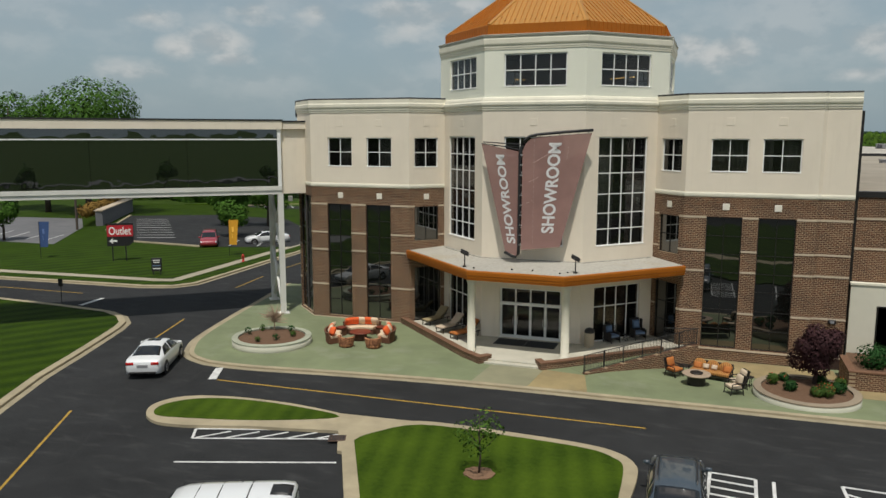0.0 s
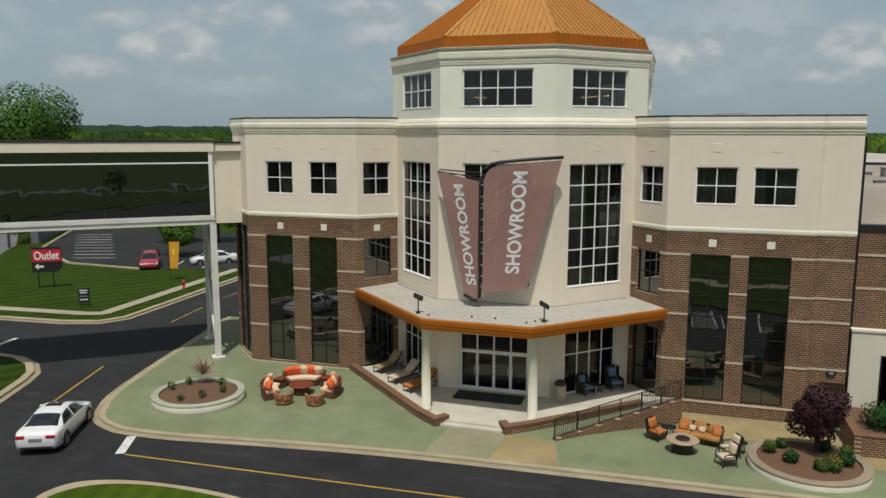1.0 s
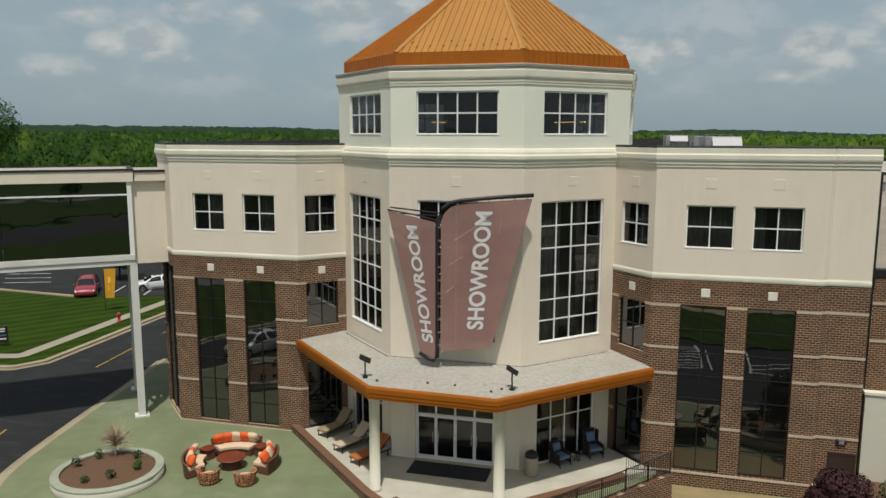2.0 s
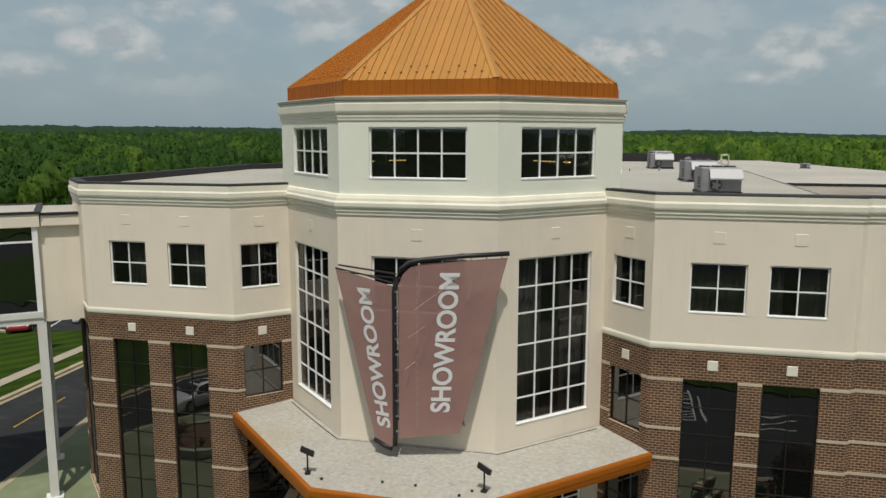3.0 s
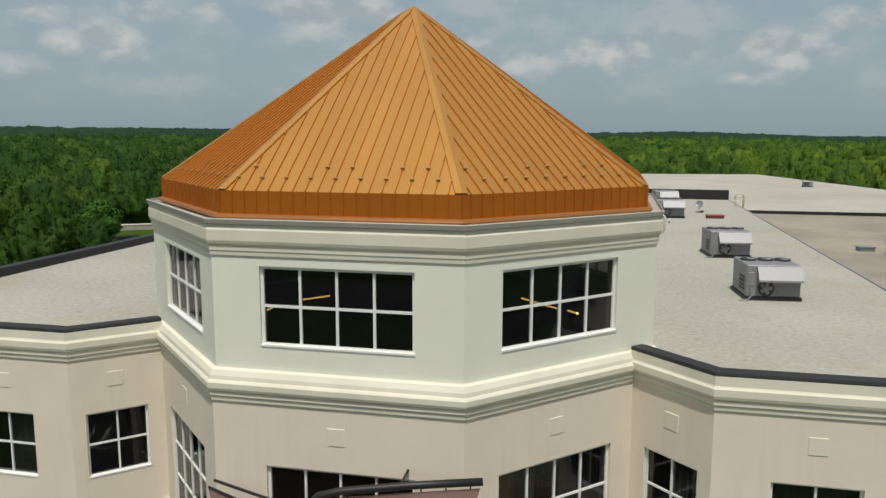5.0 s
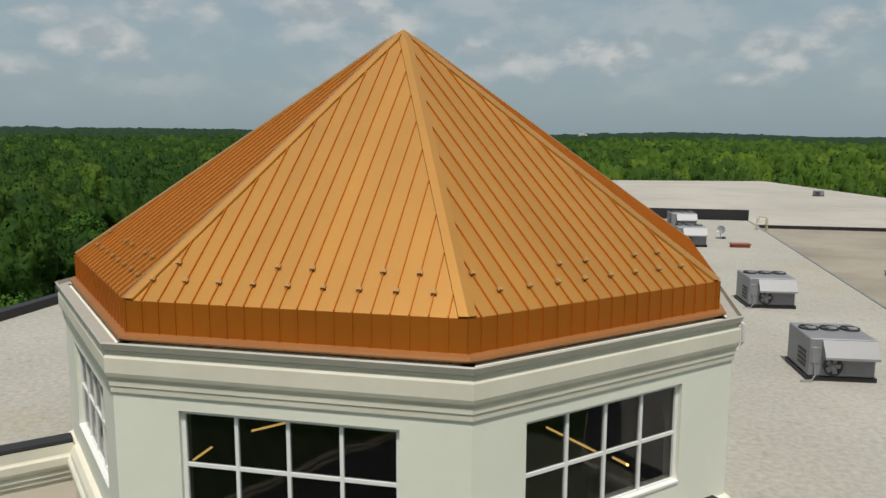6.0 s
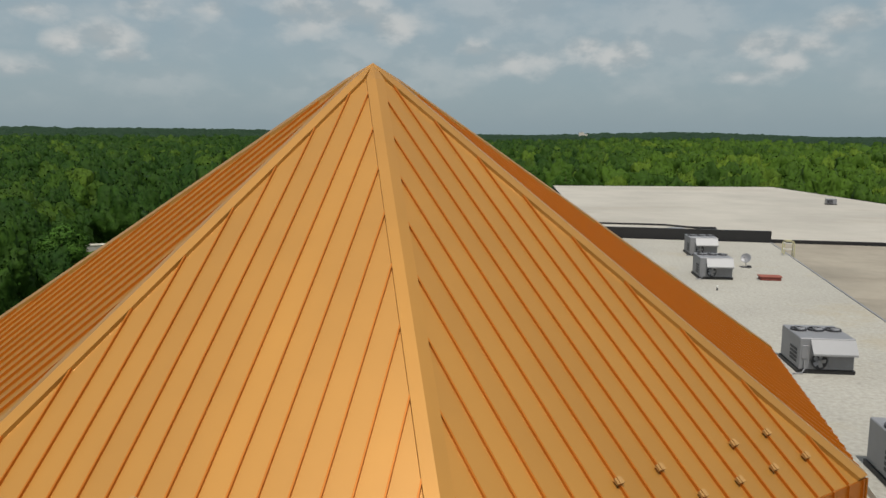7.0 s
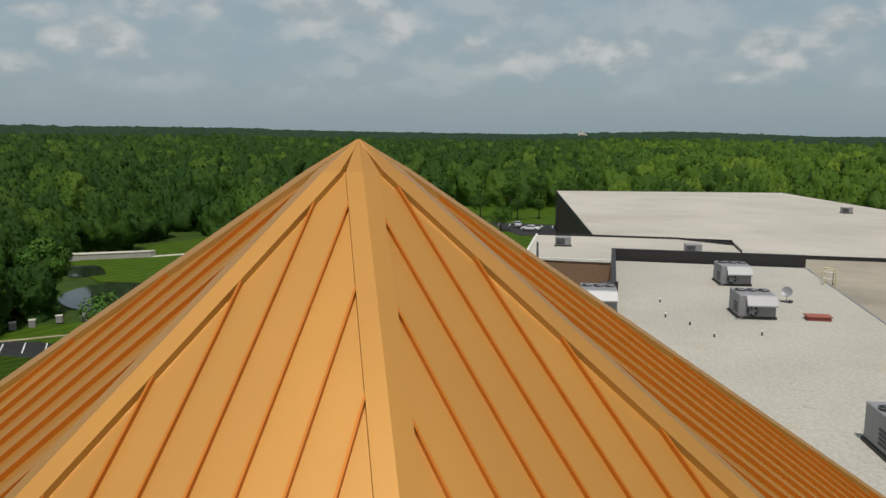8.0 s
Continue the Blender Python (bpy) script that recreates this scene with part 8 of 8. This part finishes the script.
# ---- lots, signs and greenery round the building ----
for a, b in (((-8.9, -27.75), (-3.1, -25.75)), ((-7.6, -30.6), (-1.9, -28.5)), ((-10.2, -24.7), (-4.6, -22.9)), ((-9.7, -25.6), (-4.1, -23.7)), ((-10.2, -24.7), (-9.7, -25.6))):
    stripe(a, b, 0.11, WHITE_LINE, "white parking bay line")
for i in range(5):
    x = -9.6 + i * 1.15
    stripe((x, -25.5 + i * 0.37), (x + 0.95, -24.45 + i * 0.37), 0.11, WHITE_LINE, "white hatching beside the island")
DRAIN = thing("storm_drain", "rusty steel storm drain at the island kerb", "drain", pose(-4.0, -23.9, 0.105, 0, 0, 20))
bm = bmesh.new(); box(bm, -0.35, 0.35, -0.3, 0.3, 0.0, 0.04)
part("frame", bm, mat("rusty_steel", (0.09, 0.055, 0.04), 0.8, var=0.3, scale=9), DRAIN)
for i in range(6):
    bm = bmesh.new(); box(bm, -0.30 + i * 0.105, -0.24 + i * 0.105, -0.25, 0.25, 0.04, 0.055)
    part("bar", bm, BLACK, DRAIN)
# hatched bay by the SUV
for a, b in (((10.2, -21.9), (11.75, -22.0)), ((10.2, -21.9), (10.0, -27.5)), ((11.75, -22.0), (11.6, -27.5)), ((12.35, -22.0), (12.2, -26.5)), ((14.6, -21.6), (14.9, -27.0)), ((14.6, -21.6), (17.2, -21.7))):
    stripe(a, b, 0.12, WHITE_LINE, "white parking bay line")
for i in range(8):
    stripe((10.2 - i * 0.02, -22.5 - i * 0.6), (11.7 - i * 0.02, -22.65 - i * 0.6), 0.13, WHITE_LINE, "white hatching beside the parking bay")
for a, b in (((14.7, -22.2), (17.5, -23.4)), ((14.75, -23.2), (17.5, -24.4)), ((20.2, -21.8), (20.4, -27)), ((23, -21.8), (23.2, -27))):
    stripe(a, b, 0.12, WHITE_LINE, "white parking bay line")

# young tree on the island
tree(2.35, -25.2, 2.7, 1.0, leaf_mat("young_tree_leaves", (0.030, 0.070, 0.010), (0.10, 0.185, 0.030)), "young green tree in a mulch ring on the island", 0.16, 520, 0.055, 31, name="young_tree", low=0.05)
sheet("mulch_ring", [(2.35 + (0.56 + 0.05 * math.sin(a * 2.3)) * math.cos(a * math.tau / 20), -25.2 + (0.52 + 0.05 * math.cos(a * 1.7)) * math.sin(a * math.tau / 20)) for a in range(20)], 0.14, 0.20, mat("pale_mulch", (0.20, 0.115, 0.065), 0.95, var=0.45, scale=14, bump=0.8), "brown mulch ring under the young tree", "mulch")

# car parks across the road
sheet("car_park", [(-42.0, 18.9), (-51.8, 19.6), (-62.5, 27.0), (-72, 42), (-61, 47.5), (-48, 46), (-33.5, 30), (-33.2, 22)], 0.0, 0.15, ASPHALT, "dark asphalt car park across the lawn", "car park")
sheet("car_park", [(-58.9, 14.9), (-68.5, 14.6), (-92, 18), (-92, 34), (-76, 36.5), (-68, 28.5)], 0.0, 0.15, ASPHALT_OLD, "worn grey car park across the lawn", "car park")
for i in range(9):
    x, y = -54.0 - i * 1.75, 22.4 + i * 2.0
    stripe((x, y), (x + 4.2, y + 1.6), 0.14, WHITE_LINE, "white bay line in the far car park").location.z = 0.155
for i in range(9):
    x = -62 - i * 3.0
    stripe((x, 16.5 + i * 0.3), (x - 2.2, 21.5 + i * 0.3), 0.14, WHITE_LINE, "white bay line in the far car park").location.z = 0.155
kerb("kerb", [(-42.0, 18.9), (-51.8, 19.6), (-62.5, 27.0), (-72, 42)][::-1], 0.35, 0.28, CONCRETE, "pale kerb of the far car park")
for i in range(3):
    stripe((-42.9 + i * 3.0, 19.4 + i * 0.9), (-44.4 + i * 3.0, 23.6 + i * 0.9), 0.14, WHITE_LINE, "white bay line in the far car park").location.z = 0.155
# clipped golden hedge on a retaining wall
wl2 = thing("retaining_wall", "grey block retaining wall between the car parks", "wall")
bm = bmesh.new(); prism(bm, ccw([(-66.6, 30.5), (-76.5, 47.5), (-77.2, 47.0), (-67.3, 30.0)]), 0.0, 2.1)
part("blockwork", bm, mat("grey_block", (0.13, 0.13, 0.14), 0.9, var=0.2, scale=2), wl2)
bm = bmesh.new(); prism(bm, ccw([(-66.4, 30.4), (-76.4, 47.6), (-77.4, 47.0), (-67.4, 29.9)]), 2.1, 2.25)
part("coping", bm, STONE, wl2)
GOLD = leaf_mat("golden_hedge", (0.14, 0.085, 0.020), (0.32, 0.19, 0.05))
for i in range(8):
    shrub(-68.6 - i * 1.3, 29.6 + i * 2.3, 1.2, 1.35, 1.7, GOLD, "clipped golden-brown hedge above the wall", 320, 0.16, 0, 80 + i)

# outlet sign on two posts
S = thing("outlet_sign", "red and black outlet sign on two posts in the lawn", "sign", pose(-43.75, 8.45, 0.13, 0, 0, 32) @ Matrix.Diagonal((0.80, 0.82, 1.16, 1)))
for x in (-0.95, 0.55):
    bm = bmesh.new(); box(bm, x - 0.06, x + 0.06, -0.06, 0.06, 0, 1.4)
    part("post", bm, BLACK, S)
bm = bmesh.new()
fr = [bm.verts.new((x, -0.1, z)) for x, z in [(-1.5, 1.25), (0.95, 1.25), (1.5, 1.55), (1.5, 3.15), (-1.5, 3.15)]]
bk = [bm.verts.new((v.co.x, 0.1, v.co.z)) for v in fr]
bm.faces.new(fr); bm.faces.new(bk[::-1])
for i in range(5):
    bm.faces.new((fr[i], bk[i], bk[(i + 1) % 5], fr[(i + 1) % 5]))
bmesh.ops.recalc_face_normals(bm, faces=bm.faces)
part("panel", bm, BLACK, S)
bm = bmesh.new(); box(bm, -1.46, 1.46, -0.115, -0.1, 2.05, 2.98)
part("red_band", bm, mat("sign_red", (0.48, 0.020, 0.030), 0.5), S)
letters("Outlet", Matrix.Translation((0.0, -0.117, 2.52)) @ Matrix.Rotation(math.pi / 2, 4, "X"), 2.5, 0.66, WHITE, "lettering", S, "white Outlet lettering", bold=0.02)
bm = bmesh.new()
av = [bm.verts.new((x, -0.11, z)) for x, z in ((-1.25, 1.68), (-0.85, 1.92), (-0.85, 1.76), (-0.35, 1.76), (-0.35, 1.60), (-0.85, 1.60), (-0.85, 1.44))]
bw = [bm.verts.new((v.co.x, -0.1, v.co.z)) for v in av]
bm.faces.new(av); bm.faces.new(bw[::-1])
for i in range(7):
    bm.faces.new((av[i], bw[i], bw[(i + 1) % 7], av[(i + 1) % 7]))
bmesh.ops.recalc_face_normals(bm, faces=bm.faces)
part("arrow", bm, WHITE, S)
S = thing("direction_sign", "small black direction sign with unreadable white lines", "sign", pose(-35.5, 3.5, 0.13, 0, 0, 30) @ Matrix.Scale(0.85, 4))
bm = bmesh.new(); box(bm, -0.5, 0.5, -0.08, 0.08, 0.35, 1.75); bevelled(bm, 0.02, 1)
part("panel", bm, BLACK, S)
for z, w, mt_ in ((1.5, 0.7, WHITE), (1.3, 0.6, WHITE), (0.95, 0.8, BLUE), (0.65, 0.75, WHITE)):
    bm = bmesh.new(); box(bm, -w / 2, w / 2, -0.095, -0.08, z - 0.05, z + 0.05)
    part("bar", bm, mt_, S)
for x in (-0.35, 0.35):
    bm = bmesh.new(); box(bm, x - 0.04, x + 0.04, -0.04, 0.04, 0, 0.36)
    part("post", bm, BLACK, S)


def feather_flag(x, y, color, label, h=3.6):
    f = thing("feather_flag", label, "flag", pose(x, y, 0.13, 0, 0, 25))
    bm = bmesh.new(); tube(bm, [(0, 0, 0), (0, 0, h)], 0.03, 6)
    part("pole", bm, BLACK, f)
    bm = bmesh.new()
    rows = []
    for i in range(9):
        z = 1.1 + (h - 1.1) * i / 8
        w = 0.75 + 0.2 * i / 8
        rows.append([bm.verts.new((u * w, 0.06 * math.sin(3 * u + z * 1.5) * u, z)) for u in (0.02, 0.35, 0.7, 1.0)])
    for a, b in zip(rows, rows[1:]):
        for k in range(3):
            bm.faces.new((a[k], a[k + 1], b[k + 1], b[k]))
    o = part("cloth", bm, mat(label.split()[0] + "_cloth", color, 0.8, var=0.15, scale=2), f)
    sm = o.modifiers.new("thickness", "SOLIDIFY"); sm.thickness = 0.01
    bm = bmesh.new(); box(bm, 0.3, 0.5, -0.02, 0.0, 1.8, h - 0.7)
    part("bar", bm, mat(label.split()[0] + "_mark", tuple(min(1, c * 1.6 + 0.05) for c in color), 0.8), f)


feather_flag(-52.3, 7.0, (0.035, 0.075, 0.20), "blue feather flag standing in the lawn")
feather_flag(-35.9, 14.75, (0.65, 0.32, 0.02), "yellow feather flag standing in the lawn")
hy = thing("fire_hydrant", "red fire hydrant beside the sidewalk", "hydrant", pose(-32.4, 11.9, 0.13))
bm = bmesh.new(); lathe(bm, [(0.16, 0), (0.16, 0.05), (0.11, 0.08), (0.11, 0.5), (0.14, 0.52), (0.14, 0.58), (0.10, 0.70), (0.03, 0.76)], 14)
part("barrel", bm, mat("hydrant_red", (0.42, 0.03, 0.02), 0.5), hy, "", True)
for s_ in (-1, 1):
    bm = bmesh.new(); tube(bm, [(0, 0, 0.42), (s_ * 0.18, 0, 0.42)], 0.06, 8)
    part("outlet_cap", bm, mat("hydrant_cap", (0.36, 0.05, 0.03), 0.5), hy)
sp = thing("street_sign", "small dark sign on a post at the lawn edge", "sign", pose(-34.4, -8.0, 0.13, 0, 0, 25))
bm = bmesh.new(); tube(bm, [(0, 0, 0), (0, 0, 1.7)], 0.03, 6)
part("post", bm, BLACK, sp)
bm = bmesh.new(); box(bm, -0.16, 0.16, -0.04, -0.02, 1.2, 1.75); bevelled(bm, 0.01, 1)
part("plate", bm, BRONZE, sp)
pl = thing("utility_pole", "brown wooden pole beyond the lawn", "pole", pose(-66.5, 26.0, 0))
bm = bmesh.new(); tube(bm, [(0, 0, 0), (0, 0, 5.6)], [0.16, 0.13], 8)
part("shaft", bm, BARK, pl)
bm = bmesh.new(); lathe(bm, [(0.15, 5.6), (0.15, 5.65), (0.02, 5.72)], 8)
part("cap", bm, BLACK, pl)

# scattered trees of the grounds
for i, (x, y, h, s_, n_) in enumerate(((-78, 40, 21, 8.6, 6500), (-88, 42, 19, 6, 3600), (-97, 44, 20, 6, 3600), (-83, 48, 18, 6, 3000), (-66.5, 15.2, 5.5, 2.2, 1100), (-50.5, 36, 8, 3.4, 1800), (-46, 38, 7.5, 3.2, 1600), (-44.2, 27.2, 4.6, 2.3, 1500), (-48, 62, 7, 3.4, 1500),
                                    (-70, 79, 10.0, 4.4, 3600), (-23.5, 177, 7, 3.6, 900), (-33, 204, 9, 4.2, 1100), (-22.5, 203, 8, 3.0, 800), (-17, 207, 7, 2.6, 700), (-10, 226, 13, 4.6, 1500), (-28, 232, 12, 4.4, 1400), (-20, 236, 13, 4.2, 1400))):
    tree(x, y, h, s_, LEAF_A, "broad green leafy tree on the grounds", 0.0, int(n_ * 1.7), 0.19 if h > 9 else 0.15, 100 + i)

# pond, stone weir, pillars and car park north-west
sheet("pond", smooth_line(POND, 4, True), -0.3, -0.02, mat("pond_water", (0.018, 0.026, 0.016), 0.08, var=0.2, scale=0.3, bump=0.05, bump_scale=3), "dark still pond reflecting the trees", "pond")
sheet("lawn", [(-92, 112), (-76, 98), (-64, 100), (-50, 92), (-42, 80), (-42, 150), (-70, 158), (-84, 156), (-93, 126)], -0.05, 0.05, BANK, "bright mown bank above the pond", "lawn")
sheet("lawn", [(-78, 62), (-66, 71.5), (-58, 77), (-40, 68), (-40, 60), (-60, 66)], -0.05, 0.04, BANK, "mown verge beside the pond", "lawn")
sheet("pond", smooth_line([(-91, 107), (-86, 111), (-80.5, 106), (-79, 103.2), (-83.5, 101)], 4, True), 0.0, 0.06, bpy.data.materials["pond_water"], "small dark pool below the stone weir", "pond")
sheet("path", [(-82, 121.4), (-75, 127.8), (-58, 138), (-58, 139.5), (-75.5, 129.2), (-82.3, 123.2)], 0.0, 0.09, PALE_SLAB, "pale footpath beyond the stone weir", "path")
wr = thing("stone_weir", "pale stone weir wall across the pond", "wall")
bm = bmesh.new(); prism(bm, ccw([(-97, 112.6), (-86, 119.0), (-82, 121.6), (-82, 123.2), (-86, 121), (-97.5, 114.6)]), -0.2, 1.05)
part("stonework", bm, mat("pale_stone", (0.36, 0.34, 0.30), 0.9, var=0.25, scale=1.5), wr)
bm = bmesh.new(); prism(bm, ccw([(-97, 112.5), (-86, 118.9), (-82, 121.5), (-82, 123.3), (-86, 121.1), (-97.6, 114.7)]), 1.05, 1.15)
part("path", bm, PALE_SLAB, wr)
for x, y in ((-66.8, 69.7), (-65.5, 71.4), (-63.9, 74.1), (-61.7, 75.8)):
    p = thing("stone_pillar", "squat grey stone pillar beside the pond", "pillar", pose(x, y, 0, 0, 0, 35), "stone pillars")
    bm = bmesh.new(); box(bm, -0.38, 0.38, -0.38, 0.38, 0, 0.85); bevelled(bm, 0.05, 1)
    part("shaft", bm, mat("grey_stone", (0.25, 0.24, 0.23), 0.9, var=0.25, scale=3), p)
    bm = bmesh.new(); box(bm, -0.41, 0.41, -0.41, 0.41, 0.85, 0.95); bevelled(bm, 0.03, 1)
    part("cap", bm, PALE_SLAB, p)
sheet("car_park", [(-66, 63.5), (-57, 70.5), (-36, 66), (-36, 44), (-58, 54)], -0.05, 0.02, ASPHALT, "dark car park beside the pond", "car park")
kerb("kerb", [(-66, 63.5), (-57, 70.5), (-36, 66)], 0.4, 0.14, CONCRETE, "pale kerb of the pond car park", side=1)
for i in range(7):
    x, y = -63.2 + i * 2.1, 64.2 + i * 0.9
    stripe((x, y), (x + 2.6, y - 3.6), 0.14, WHITE_LINE, "white bay line beside the pond").location.z = 0.025
sheet("car_park", [(-30, 196), (-11, 193), (-9, 172), (-18, 170), (-24, 182)], -0.05, 0.02, ASPHALT, "far car park behind the warehouse", "car park")
sheet("lawn", [(-70, 250), (5, 250), (5, 150), (-45, 140)], -0.06, 0.005, BANK, "mown grass behind the warehouse", "lawn")
for i in range(6):
    stripe((-26 + i * 2.8, 193.5 - i * 0.4), (-25.6 + i * 2.8, 188.5 - i * 0.4), 0.16, WHITE_LINE, "white bay line in the far car park").location.z = 0.025
car(-16.5, 180, 80, "white car in the far car park", PAINT_W, "sedan")
car(-20.5, 187, 10, "silver car in the far car park", PAINT_S, "sedan")

# ---- single bricks, proud of the wall, in the frieze that the camera passes nearest ----
BRICK_PIECE = mat("frieze_brick", (0.108, 0.048, 0.022), 0.85, var=0.25, scale=9, bump=0.3, bump_scale=40, per_object=0.42)
bk_mesh = bpy.data.meshes.new("brick")
bm = bmesh.new(); box(bm, 0.012, 0.228, -0.007, 0.02, 0.012, 0.088); bm.to_mesh(bk_mesh); bm.free()
bk_mesh.materials.append(BRICK_PIECE)
for p, q, u_start, tiles in ((END_L, CORN_L, 0.0, (-13.13 - dl, -10.37 - dl)), (CORN_R, KINK_A, 6.0, (10.5 - dr, 13.15 - dr))):
    m, length = axes(p, q)
    for row in range(83, 88):
        z = row * 0.1
        k = math.floor(u_start / 0.24) - 1
        while True:
            u = k * 0.24 - (0.12 if row % 2 == 0 else 0.0) - u_start
            k += 1
            if u < 0.0:
                continue
            if u + 0.24 > length:
                break
            if any(abs(u + 0.12 - t) < 0.32 and abs(z + 0.05 - 8.32) < 0.25 for t in tiles):
                continue
            shared("brick", bk_mesh, bld, m @ Matrix.Translation((u, 0, z)))
